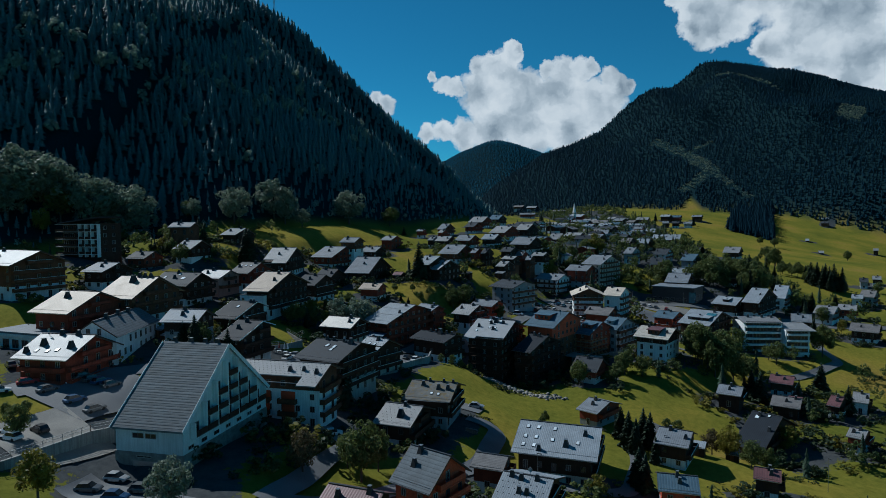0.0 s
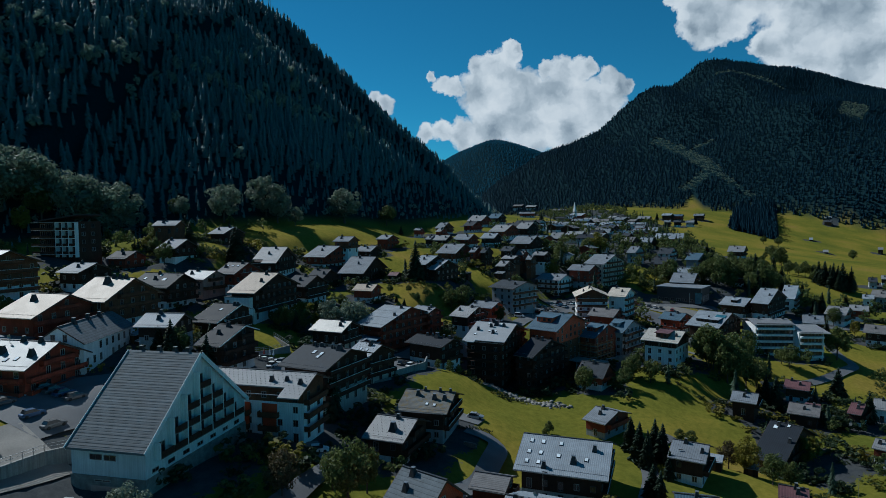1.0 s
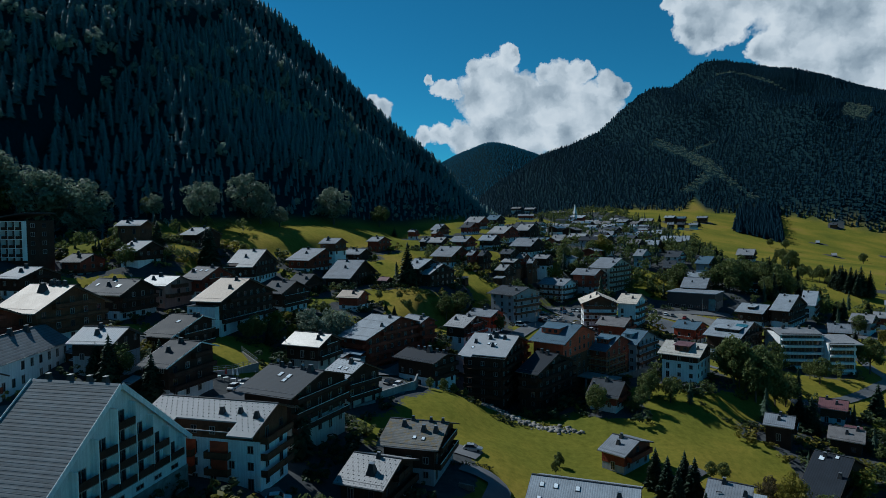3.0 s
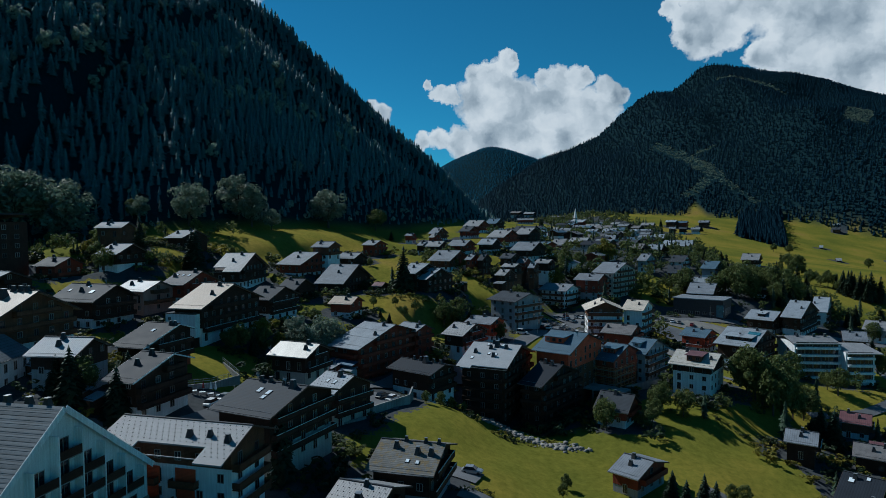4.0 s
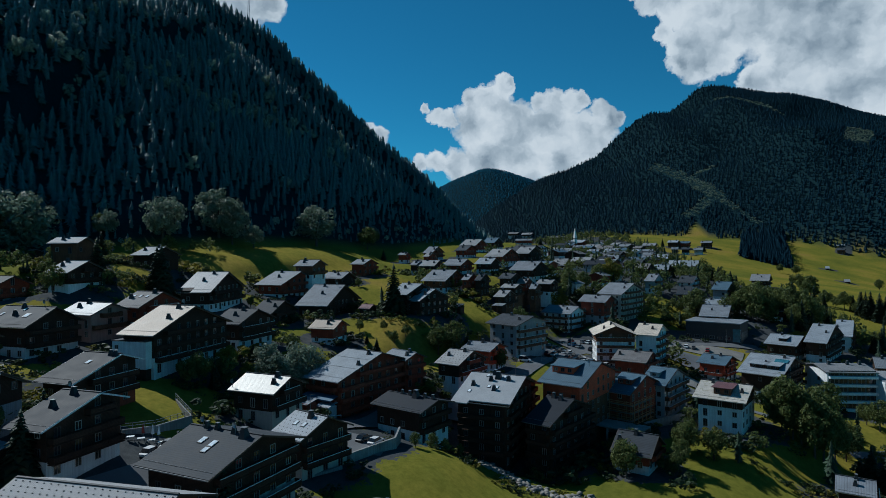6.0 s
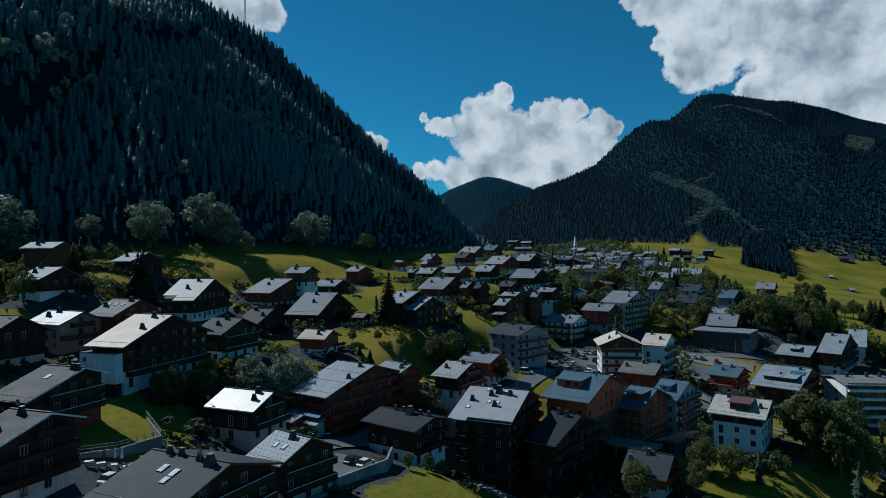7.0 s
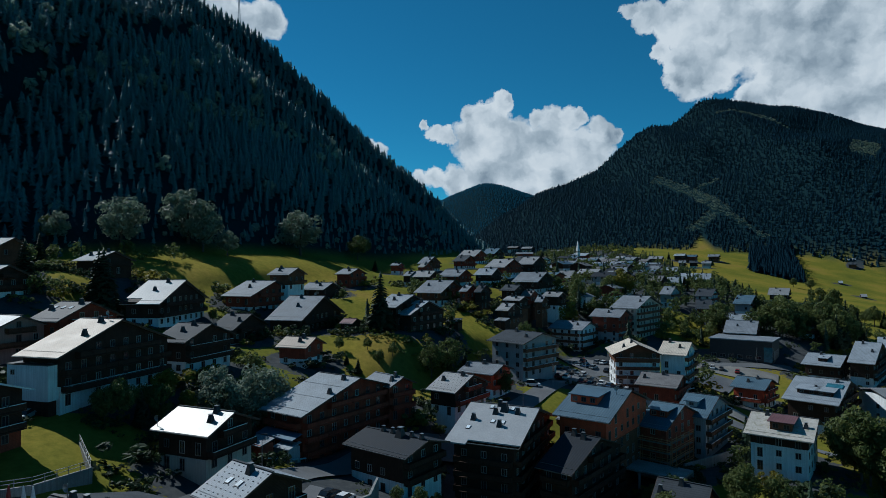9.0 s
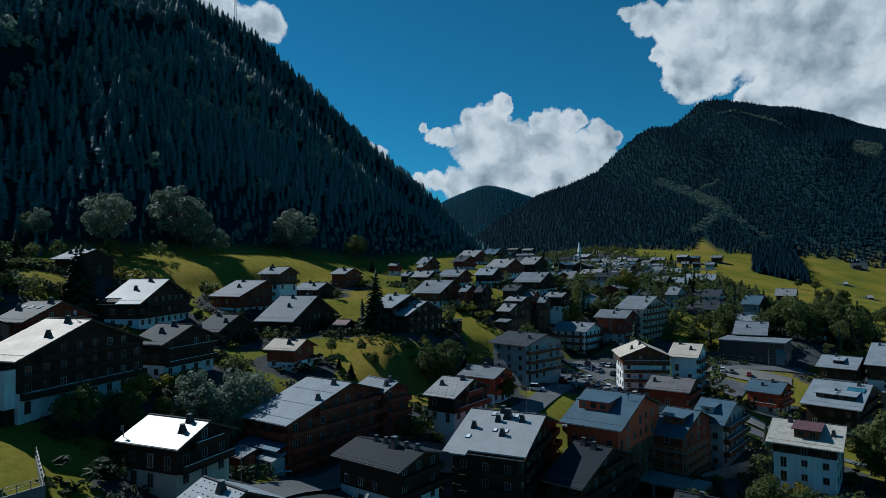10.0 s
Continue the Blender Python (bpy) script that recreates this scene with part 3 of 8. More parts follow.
home("chalet", -15.5, 235.1, -36.0, 12.5, 32.8, 12.2, 4.9, 11.0, roof="mid", upper=WOOD_RED, lower=WOOD_RED, label='big red-brown hotel with long balconies and a ribbed grey roof', near=2, category="hotel", guards=3, balconies="xy")
home("chalet", -5.4, 243.9, -46.0, 10.2, 8.0, 13.8, 1.7, 8.0, roof="grey", upper=WOOD_RED, lower=WOOD_RED, label='red-brown annexe with a grey roof')
home("chalet", -32.5, 203.4, -24.0, 12.0, 12.0, 14.9, 2.5, 6.5, roof="bright", upper=WOOD_DARK, lower=PLASTER_CREAM, label='chalet with a dazzling bare metal roof above timber balconies', near=2, guards=0, extras=((dish, -.45, .15),))
home("chalet", -2.1, 216.8, -38.0, 15.5, 12.8, 7.7, 1.7, 8.0, roof="black", upper=WOOD_DARK, lower=PLASTER, label='square dark timber chalet with a charcoal roof', near=2, chimneys=((-.2,.98,.8),(-.05,.98,.8),(.1,.9,1.4),(.25,.98,.8),(.4,.98,.8)), extras=((dish, .1, .9),))
home("chalet", 11.0, 252.1, -36.0, 8.5, 16.0, 11.2, 3.0, 6.0, roof="light", upper=WOOD_DARK, lower=PLASTER, label='chalet with pale tiled roof and red balconies', near=2, rail=WOOD_RED, extras=((stops, 7),))
home("chalet", 19.6, 276.0, -36.0, 11.5, 12.0, 10.8, 2.0, 7.0, roof="grey", upper=WOOD_ORANGE, lower=PLASTER, label='orange timber chalet with a grey roof', near=2)
home("chalet", 19.4, 227.7, -26.0, 14.8, 26.4, 7.5, 4.5, 15.0, roof="smooth", upper=WOOD_DARK, lower=WOOD_DARK, label='large dark apartment chalet with a smooth grey roof and many vents', near=2, guards=0, chimneys=((-.3,.55,1.0),(-.05,.75,1.0),(.05,.85,1.4),(.25,.8,1.0),(-.05,.97,1.0),(.1,.45,1.0)), skylights=((-.3,.3),(-.02,.5),(.12,.5),(-.15,.86),(.15,.86)), category="apartment chalet", balconies="xy", eaves=((0.3, -0.04), (1, 0.06)), dig=14.0)
home("chalet", 42.4, 236.8, -38.0, 12.5, 25.6, 9.3, 4.4, 13.0, roof="blue", upper=WOOD_ORANGE, lower=WOOD_BROWN, label='unfinished orange timber building with a blue metal roof', near=2, category="apartment building", chimneys=(), extras=((dormer, -.12, .42, 6.0, 1.7, .05), (dish, .3, .8)), split=0.62, balconies="", dig=11.0)
home("chalet", 59.5, 244.5, -44.0, 7.5, 20.0, 4.5, 3.8, 11.0, roof="blue", upper=WOOD_RED, lower=WOOD_BROWN, label='unfinished timber building with a blue metal roof behind scaffolding', near=2, category="apartment building", chimneys=(), extras=((dormer, 0, .42, 4.0, 1.5, .05),), balconies="", dig=9.0)
home("chalet", 71.6, 254.1, -42.0, 8.0, 19.0, 4.5, 3.6, 10.0, roof="blue", upper=PLASTER_GREY, lower=PLASTER_GREY, label='grey rendered new building with a blue metal roof', near=2, category="apartment building", chimneys=(), extras=((dormer, -.1, .4, 2.6, 1.3, .05),))
home("chalet", 33.8, 298.8, -46.0, 14.8, 20.0, 16.5, 2.6, 11.0, roof="dark", upper=PLASTER_GREY, lower=PLASTER_GREY, label='grey apartment block with balconies and a slate roof', near=2, category="apartment building", dig=8.5)
home("chalet", 64.7, 366.4, -40.0, 16.0, 16.8, 12.9, 2.9, 11.0, roof="grey", upper=PLASTER, lower=PLASTER, label='white apartment block with dark balconies and a grey roof', category="apartment building", balconies="xy", dig=8.5)
home("chalet", 82.7, 373.1, -38.0, 14.2, 15.2, 17.3, 2.9, 11.0, roof="grey", upper=WOOD_RED, lower=PLASTER_GREY, label='dark apartment block with red-brown upper storeys', category="apartment building", dig=8.5)
home("chalet", 99.1, 388.1, -42.0, 13.5, 28.8, 20.2, 4.9, 14.0, roof="grey", upper=PLASTER_CREAM, lower=PLASTER_CREAM, label='tall cream apartment block with a grey roof', category="apartment building", dig=8.5)
home("chalet", 120.7, 284.5, -46.0, 14.5, 28.0, 1.2, 4.8, 9.0, roof="mid", upper=WOOD_DARK, lower=PLASTER, label='dark chalet with dormers and solar panels on a grey roof', near=2, extras=((dormer, -.12, .3, 5.0, 1.2, .1), (dormer, .2, .3, 4.0, 1.2, .1), (solar, .28, .62, 4.2, 2.2)))
home("chalet", 82.0, 236.5, -38.0, 13.2, 17.6, 4.2, 3.0, 8.0, roof="pale_old", upper=WOOD_DARK, lower=PLASTER, split=0.74, label='white house with a dark timber top, mossy pale roof and dormer', near=2, ends="b", balconies="", extras=((dormer, .02, .3, 4.2, 1.7, .05, WOOD_BROWN, ROOF["maroon"]),))
home("chalet", 173.5, 339.8, -44.0, 8.8, 32.8, 3.0, 6.2, 9.0, roof="mid", upper=WOOD_DARK, lower=PLASTER, label='large dark chalet with a grey roof and balconies')
home("chalet", 157.1, 339.9, -46.0, 13.2, 19.2, 1.4, 3.3, 7.0, roof="mid", upper=WOOD_DARK, lower=PLASTER, label='dark chalet with a grey roof and a dormer', extras=((dormer, 0, .35, 3.0, 1.2, .1),))
home("chalet", 199.2, 364.8, -36.0, 7.2, 31.2, 1.9, 5.9, 7.0, roof="mid", upper=PLASTER, lower=PLASTER, label='white gabled house with a grey roof')
home("chalet", 209.8, 338.8, -44.0, 10.0, 17.6, -3.9, 3.3, 6.0, roof="light", upper=PLASTER_GREY, lower=PLASTER, label='pale house with a glinting blue-white roof', ends="l")
home("chalet", 233.1, 357.5, -36.0, 9.2, 12.8, -5.2, 2.4, 6.0, roof="light", upper=WOOD_RED, lower=PLASTER, label='red-brown house with a pale roof', ends="l")
home("chalet", 205.6, 301.5, -40.0, 12.2, 15.2, -6.9, 2.9, 6.0, roof="brown", upper=WOOD_DARK, lower=PLASTER, label='dark chalet with a brown roof and white base', ends="l")
home("chalet", 125.9, 229.2, -36.0, 8.0, 10.4, -12.1, 2.0, 5.0, roof="maroon", upper=WOOD_BROWN, lower=PLASTER, label='small chalet with a maroon roof', ends="b", near=2)
home("chalet", 114.8, 205.9, -36.0, 8.8, 11.2, -13.4, 2.1, 4.0, roof="brown", upper=WOOD_DARK, lower=WOOD_DARK, label='small dark chalet with a weathered brown roof', ends="b", near=2)
home("chalet", 95.1, 204.1, -34.0, 7.5, 10.4, -8.7, 2.0, 4.5, roof="grey", upper=WOOD_DARK, lower=WOOD_DARK, label='small dark chalet with a grey roof beside the lawn', ends="l", near=2)
home("chalet", 94.0, 178.8, -46.0, 8.2, 29.6, -14.4, 6.2, 6.0, roof="black", upper=WOOD_DARK, lower=PLASTER, label='dark chalet with a wide charcoal roof and roof windows', ends="r", near=2, skylights=((-.25,.8,1.2,1.6),(.1,.9)))
home("chalet", 58.2, 154.5, -32.0, 8.2, 12.0, -6.3, 2.3, 6.0, roof="grey", upper=WOOD_DARK, lower=PLASTER, label='chalet with a grey roof and a white ground floor', ends="b", near=2)
home("chalet", 48.1, 126.6, -16.0, 8.0, 9.6, -5.6, 1.8, 6.0, roof="blue", upper=WOOD_ORANGE, lower=PLASTER, label='chalet with a blue-grey roof', ends="b", near=2)
home("chalet", 72.5, 137.4, -28.0, 5.5, 7.2, -8.6, 1.4, 5.0, roof="maroon", upper=WOOD_DARK, lower=PLASTER, label='small chalet with a mauve roof', ends="b", near=2)
home("chalet", 117.0, 173.1, -46.0, 4.5, 8.8, -12.4, 1.5, 4.5, roof="light", upper=WOOD_RED, lower=PLASTER, label='small house with a pale roof above the road', ends="b", near=2)
home("chalet", 130.5, 204.0, -46.0, 3.8, 11.2, -12.8, 2.1, 4.5, roof="maroon", upper=WOOD_DARK, lower=PLASTER, label='small chalet with a pink-red roof', ends="l")
home("chalet", 144.3, 212.9, -36.0, 4.8, 11.2, -14.3, 2.1, 4.5, roof="light", upper=PLASTER, lower=PLASTER, label='small white house with a pale roof', ends="l")
home("chalet", 26.9, 142.3, -20.0, 18.8, 20.8, -2.2, 4.0, 7.0, roof="mid", upper=WOOD_DARK, lower=PLASTER_CREAM, label='long chalet with a ribbed grey roof full of roof windows', near=2, ends="b", skylights=((-.38,.75),(-.25,.75),(-.38,.45),(-.25,.45),(-.38,.2),(-.25,.2),(-.05,.75),(-.05,.42),(.25,.4)), chimneys=((-.18,.15,1.0),(.12,.35,1.2),(.32,.72,1.0)))
home("chalet", 9.5, 123.1, -22.0, 6.8, 8.0, 0.7, 1.5, 5.0, roof="brown", upper=WOOD_RED, lower=PLASTER, label='low house with a brown-grey roof', near=2, chimneys=())
home("chalet", 15.2, 111.4, -24.0, 9.5, 17.6, -0.2, 3.0, 6.0, roof="mid", upper=WOOD_DARK, lower=PLASTER, label='chalet with a ribbed grey roof and a row of chimneys', near=2, chimneys=((-.3,.9),(-.1,.85),(.2,.9),(-.05,.5),(.1,.5)), extras=((stops, 6), (dish, .05, .97)))
home("chalet", 45.0, 178.6, -46.0, 7.0, 13.6, -5.5, 2.0, 4.5, roof="grey", upper=WOOD_RED, lower=PLASTER_GREY, label='small red-brown chalet with a low grey roof', near=2)
home("chalet", -2.4, 157.7, -16.0, 12.2, 16.0, 5.2, 2.7, 7.0, roof="old", upper=WOOD_DARK, lower=PLASTER_GREY, label='old dark chalet with a lichen-covered stone roof', near=2, chimneys=((-.2,.75,.95),(.15,.62,1.0),(.35,.62,1.0),(-.1,.98,.7),(.2,.98,.7),(.4,.98,.7)), skylights=((.05,.3,.7,.9),(.2,.28,.7,.9)))
home("chalet", -9.3, 143.3, -22.0, 9.5, 14.4, 3.7, 2.7, 6.0, roof="light", upper=WOOD_DARK, lower=PLASTER, label='chalet with a pale patterned roof and blue-white ground floor', near=2, chimneys=((.1,.45,1.4),(.05,.93,.8)), extras=((stops, 8),))
home("chalet", -27.3, 160.5, -26.0, 13.8, 20.0, 15.1, 3.0, 10.0, roof="dark", upper=WOOD_DARK, lower=PLASTER_CREAM, label='large dark timber chalet with a wide ribbed charcoal roof', near=2, chimneys=((-.25,.98,.75),(-.1,.98,.75),(.15,.95,.75),(.32,.9,1.15)), skylights=((-.1,.62,.9,1.5),(.07,.58,.9,1.5),(.07,.45,.9,1.2)), extras=((dish, .18, .93), (dish, -.3, .97)))
home("chalet", -19.6, 184.9, -38.0, 8.8, 12.8, 11.0, 2.9, 8.0, roof="mid", upper=WOOD_DARK, lower=PLASTER_CREAM, label='dark chalet with a dotted grey roof beside the car park', near=2, skylights=((-.1,.45),(.15,.45)), chimneys=((.1,.85,1.0),), extras=((stops, 8),))
home("chalet", -86.6, 142.7, -12.0, 14.5, 17.6, 19.7, 4.0, 8.5, roof="light", upper=WOOD_RED, lower=PLASTER, label='red-brown chalet with white lower storeys and a pale metal roof', near=2, balconies="xy", chimneys=((-.2,.55,1.2),(-.35,.25,1.0),(.32,.5,1.2),(-.1,.97,.9),(.2,.97,.9)), skylights=((-.2,.25),(0,.25),(.15,.3)), extras=((dish, -.3, .9),))
home("chalet", -96.6, 165.5, -18.0, 13.2, 20.8, 26.6, 4.4, 7.5, roof="cream", upper=WOOD_RED, lower=WOOD_RED, label='red-brown chalet with a pale pinkish metal roof', near=2, chimneys=((-.1,.7,1.2),))
home("chalet", -87.9, 180.2, -18.0, 13.5, 20.8, 28.3, 5.2, 8.0, roof="cream", upper=WOOD_BROWN, lower=PLASTER, label='large chalet with a cream metal roof over white balconied storeys', near=2, chimneys=((0,.75,1.5),(0,.97),(.15,.97),(.3,.97)))
home("chalet", -134.5, 197.5, -26.0, 22.2, 19.2, 36.5, 4.0, 11.0, roof="light", upper=WOOD_BROWN, lower=PLASTER, label='very large brown hotel with a broad pale roof', near=2, category="hotel")
home("chalet", -89.2, 213.0, -20.0, 15.8, 15.2, 27.9, 3.8, 7.5, roof="dark", upper=WOOD_DARK, lower=PLASTER, label='chalet with a charcoal roof and white lower storeys', near=2, skylights=((-.3,.5),(.2,.45,1.4,1.4),(-.05,.5),(0,.75)), extras=((dish, .3, .95),))
home("chalet", -82.6, 227.8, -24.0, 12.2, 12.0, 28.7, 2.5, 6.5, roof="light", upper=PLASTER_PINK, lower=PLASTER_PINK, label='salmon-pink house with a pale glinting roof', near=2)
home("chalet", -73.0, 237.1, -20.0, 8.8, 16.8, 29.7, 3.5, 6.5, roof="brown", upper=WOOD_RED, lower=PLASTER, label='red-brown chalet with roof windows in a dark brown roof', near=2, skylights=((-.3,.6),(-.05,.6),(.2,.6)))
home("chalet", -61.4, 191.2, -20.0, 9.5, 21.6, 20.8, 3.7, 6.5, roof="black", upper=WOOD_DARK, lower=WOOD_RED, label='chalet with a charcoal roof and pale bargeboards', near=2, far=0.5, skylights=((0.05, 0.6, 0.9, 1.3),), chimneys=((0.3, 0.93, 0.8), (0.42, 0.93, 0.8)), barge=PLASTER)
home("chalet", -52.3, 167.7, -20.0, 8.0, 20.0, 19.0, 3.4, 8.0, roof="black", upper=WOOD_DARK, lower=PLASTER, label='dark chalet with a charcoal roof and blue-white balconies', near=2, far=0.55, barge=PLASTER, extras=((dish, -.2, .95),))
home("chalet", -68.6, 166.7, -8.0, 10.5, 11.2, 23.1, 2.6, 4.5, roof="mid", upper=WOOD_DARK, lower=PLASTER_GREY, label='dark timber house with a ribbed grey roof', near=2, balconies="")
home("chalet", -115.4, 214.4, -20.0, 9.8, 14.4, 32.5, 2.7, 6.0, roof="grey", upper=WOOD_DARK, lower=PLASTER, label='dark timber and white chalet with a grey roof')
home("chalet", -115.8, 242.0, -16.0, 8.8, 12.0, 35.0, 2.5, 6.0, roof="dark", upper=WOOD_RED, lower=PLASTER_GREY, label='red-brown house with a dark hipped roof edged in white')
home("chalet", -150.3, 307.5, -22.0, 8.2, 12.8, 42.4, 2.4, 5.0, roof="light", upper=WOOD_DARK, lower=PLASTER, label='dark chalet with a pale roof below the forest')
home("chalet", -109.9, 265.3, -6.0, 10.2, 9.6, 46.5, 2.0, 3.6, roof="grey", upper=WOOD_BROWN, lower=WOOD_BROWN, label='chalet with a grey roof high under the forest')
home("chalet", -101.0, 252.0, -14.0, 8.4, 15.6, 38.1, 3.2, 5.5, roof="grey", upper=WOOD_DARK, lower=PLASTER, label='dark chalet with a grey roof and white balcony')
home("chalet", -96.1, 292.7, -22.0, 9.0, 15.2, 42.4, 2.9, 4.5, roof="grey", upper=WOOD_DARK, lower=WOOD_DARK, label='dark chalet with a grey roof under the trees')
home("chalet", 2.4, 467.9, -24.0, 6.5, 20.8, 40.5, 4.0, 5.2, roof="grey", upper=WOOD_BROWN, lower=PLASTER, label='brown timber chalet with a grey roof farther up the village', near=1)
home("chalet", 0.2, 440.4, -28.0, 4.0, 11.2, 38.6, 2.1, 5.2, roof="light", upper=WOOD_RED, lower=PLASTER, label='red-brown timber chalet with a pale roof farther up the village', near=1)
home("chalet", 1.2, 406.6, -24.0, 10.2, 15.2, 34.2, 2.9, 5.2, roof="light", upper=WOOD_DARK, lower=PLASTER, label='dark timber chalet with a pale roof farther up the village', near=1)
home("chalet", -6.2, 407.1, -26.0, 4.2, 11.2, 34.7, 2.1, 5.2, roof="grey", upper=WOOD_DARK, lower=PLASTER, label='dark timber chalet with a grey roof farther up the village', near=1)
home("chalet", 15.9, 409.8, -28.0, 11.5, 17.6, 34.3, 3.3, 5.2, roof="grey", upper=WOOD_RED, lower=PLASTER, label='red-brown timber chalet with a grey roof farther up the village', near=1)
home("chalet", 32.6, 415.2, -26.0, 9.8, 16.8, 34.8, 3.2, 5.2, roof="mid", upper=WOOD_DARK, lower=PLASTER, label='dark timber chalet with a grey roof farther up the village', near=1)
home("chalet", 32.0, 528.9, -28.0, 13.2, 24.0, 44.9, 4.6, 5.2, roof="light", upper=WOOD_RED, lower=PLASTER, label='red-brown timber chalet with a pale roof farther up the village', near=0)
home("chalet", 48.3, 551.9, -28.0, 10.2, 20.8, 46.9, 4.0, 6.0, roof="blue", upper=WOOD_DARK, lower=PLASTER, label='dark timber chalet with a blue-grey roof farther up the village', near=0)
home("chalet", 44.3, 448.4, -34.0, 12.8, 24.0, 38.2, 4.6, 5.2, roof="light", upper=WOOD_RED, lower=PLASTER, label='red-brown timber chalet with a pale roof farther up the village', near=1)
home("chalet", 62.8, 466.2, -32.0, 10.2, 22.4, 39.7, 4.3, 7.4, roof="light", upper=WOOD_DARK, lower=PLASTER, label='dark timber chalet with a pale roof farther up the village', near=1)
home("chalet", 24.1, 486.2, -30.0, 8.5, 18.4, 41.7, 3.5, 5.2, roof="dark", upper=WOOD_RED, lower=PLASTER, label='red-brown timber chalet with a dark roof farther up the village', near=1)
home("chalet", 55.7, 415.4, -32.0, 14.2, 24.0, 31.3, 4.6, 6.0, roof="grey", upper=WOOD_DARK, lower=PLASTER, label='dark timber chalet with a grey roof farther up the village', near=1)
home("chalet", 7.8, 356.5, -28.0, 12.5, 24.0, 29.2, 4.6, 5.2, roof="grey", upper=WOOD_BROWN, lower=PLASTER, label='brown timber chalet with a grey roof farther up the village', near=1)
home("chalet", 19.1, 352.1, -26.0, 3.5, 12.8, 29.6, 2.4, 6.1, roof="grey", upper=WOOD_RED, lower=WOOD_BROWN, label='red-brown timber chalet with a grey roof farther up the village', near=1)
home("chalet", 24.7, 351.3, -24.0, 3.0, 13.6, 29.4, 2.6, 6.9, roof="dark", upper=WOOD_DARK, lower=WOOD_BROWN, label='dark timber chalet with a dark roof farther up the village', near=1)
home("chalet", 40.2, 377.2, -32.0, 7.2, 12.7, 28.7, 2.4, 6.0, roof="dark", upper=WOOD_DARK, lower=WOOD_BROWN, label='dark timber chalet with a dark roof farther up the village', near=1)
home("chalet", 47.6, 377.7, -28.0, 5.0, 11.4, 26.2, 2.2, 6.0, roof="brown", upper=WOOD_RED, lower=WOOD_BROWN, label='red-brown timber chalet with a brown roof farther up the village', near=1)
home("chalet", 51.7, 370.4, -24.0, 3.4, 11.6, 24.0, 2.2, 6.0, roof="grey", upper=WOOD_BROWN, lower=WOOD_BROWN, label='brown timber chalet with a grey roof farther up the village', near=1)
home("chalet", 33.6, 338.6, -32.0, 5.4, 12.8, 23.0, 2.4, 6.0, roof="light", upper=WOOD_DARK, lower=WOOD_BROWN, label='dark timber chalet with a pale roof farther up the village', near=1)
home("chalet", -15.5, 447.3, -24.0, 5.5, 7.2, 39.6, 1.4, 5.2, roof="grey", upper=WOOD_RED, lower=PLASTER, label='red-brown timber chalet with a grey roof farther up the village', near=1)
home("chalet", 130.1, 959.7, -14.0, 24.0, 13.0, 51.7, 2.5, 6.0, roof="grey", upper=WOOD_RED, lower=PLASTER, label='red-brown timber chalet with a grey roof farther up the village', near=0)
home("chalet", 205.7, 1079.0, -20.0, 33.9, 13.0, 56.4, 2.5, 6.0, roof="brown", upper=WOOD_DARK, lower=PLASTER, label='dark timber chalet with a brown roof farther up the village', near=0, blank=0.4)
home("chalet", 129.1, 741.9, -28.0, 15.0, 13.0, 39.5, 2.5, 5.2, roof="light", upper=PLASTER_GREY, lower=PLASTER, label='grey chalet with a pale roof farther up the village', near=0, blank=0.4)
home("chalet", 107.3, 634.0, -20.0, 11.5, 24.0, 35.1, 4.6, 5.2, roof="light", upper=WOOD_DARK, lower=PLASTER, label='dark timber chalet with a pale roof farther up the village', near=0)
home("chalet", 123.9, 647.3, -20.0, 12.0, 24.0, 35.4, 4.6, 5.2, roof="mid", upper=WOOD_BROWN, lower=PLASTER, label='brown timber chalet with a grey roof farther up the village', near=0, blank=0.4)
home("chalet", 146.5, 714.8, -20.0, 16.8, 13.0, 38.1, 2.5, 5.2, roof="pale_old", upper=WOOD_BROWN, lower=PLASTER, label='brown timber chalet with a pale roof farther up the village', near=0, blank=0.4)
home("chalet", 95.1, 519.5, -26.0, 10.0, 24.0, 30.4, 4.6, 5.2, roof="light", upper=WOOD_DARK, lower=PLASTER, label='dark timber chalet with a pale roof farther up the village', near=1)
home("chalet", 136.5, 576.8, -26.0, 13.5, 24.0, 32.3, 4.6, 5.2, roof="brown", upper=PLASTER, lower=PLASTER, label='white chalet with a brown roof farther up the village', near=0)
home("chalet", 149.5, 580.1, -22.0, 9.8, 20.0, 32.5, 3.8, 5.2, roof="grey", upper=PLASTER, lower=PLASTER, label='white chalet with a grey roof farther up the village', near=0)
home("chalet", 202.4, 744.2, -28.0, 18.5, 13.0, 38.9, 2.5, 6.2, roof="blue", upper=PLASTER, lower=PLASTER, label='white chalet with a blue-grey roof farther up the village', near=0, blank=0.4)
home("chalet", 225.7, 753.5, -38.0, 8.6, 13.0, 37.5, 2.2, 6.0, roof="mid", upper=PLASTER, lower=PLASTER, label='white chalet with a grey roof farther up the village', near=0, blank=0.4)
home("chalet", 238.6, 756.7, -24.0, 11.4, 13.0, 36.7, 2.5, 6.0, roof="mid", upper=PLASTER, lower=PLASTER, label='white chalet with a grey roof farther up the village', near=0, blank=0.4)
home("chalet", 143.6, 485.9, -34.0, 9.2, 17.6, 28.7, 3.3, 6.1, roof="brown", upper=WOOD_DARK, lower=PLASTER, label='dark timber chalet with a brown roof farther up the village', near=1)
home("chalet", 162.4, 504.4, -26.0, 10.0, 17.6, 27.2, 3.4, 6.0, roof="mid", upper=WOOD_DARK, lower=PLASTER, label='dark timber chalet with a grey roof farther up the village', near=1)
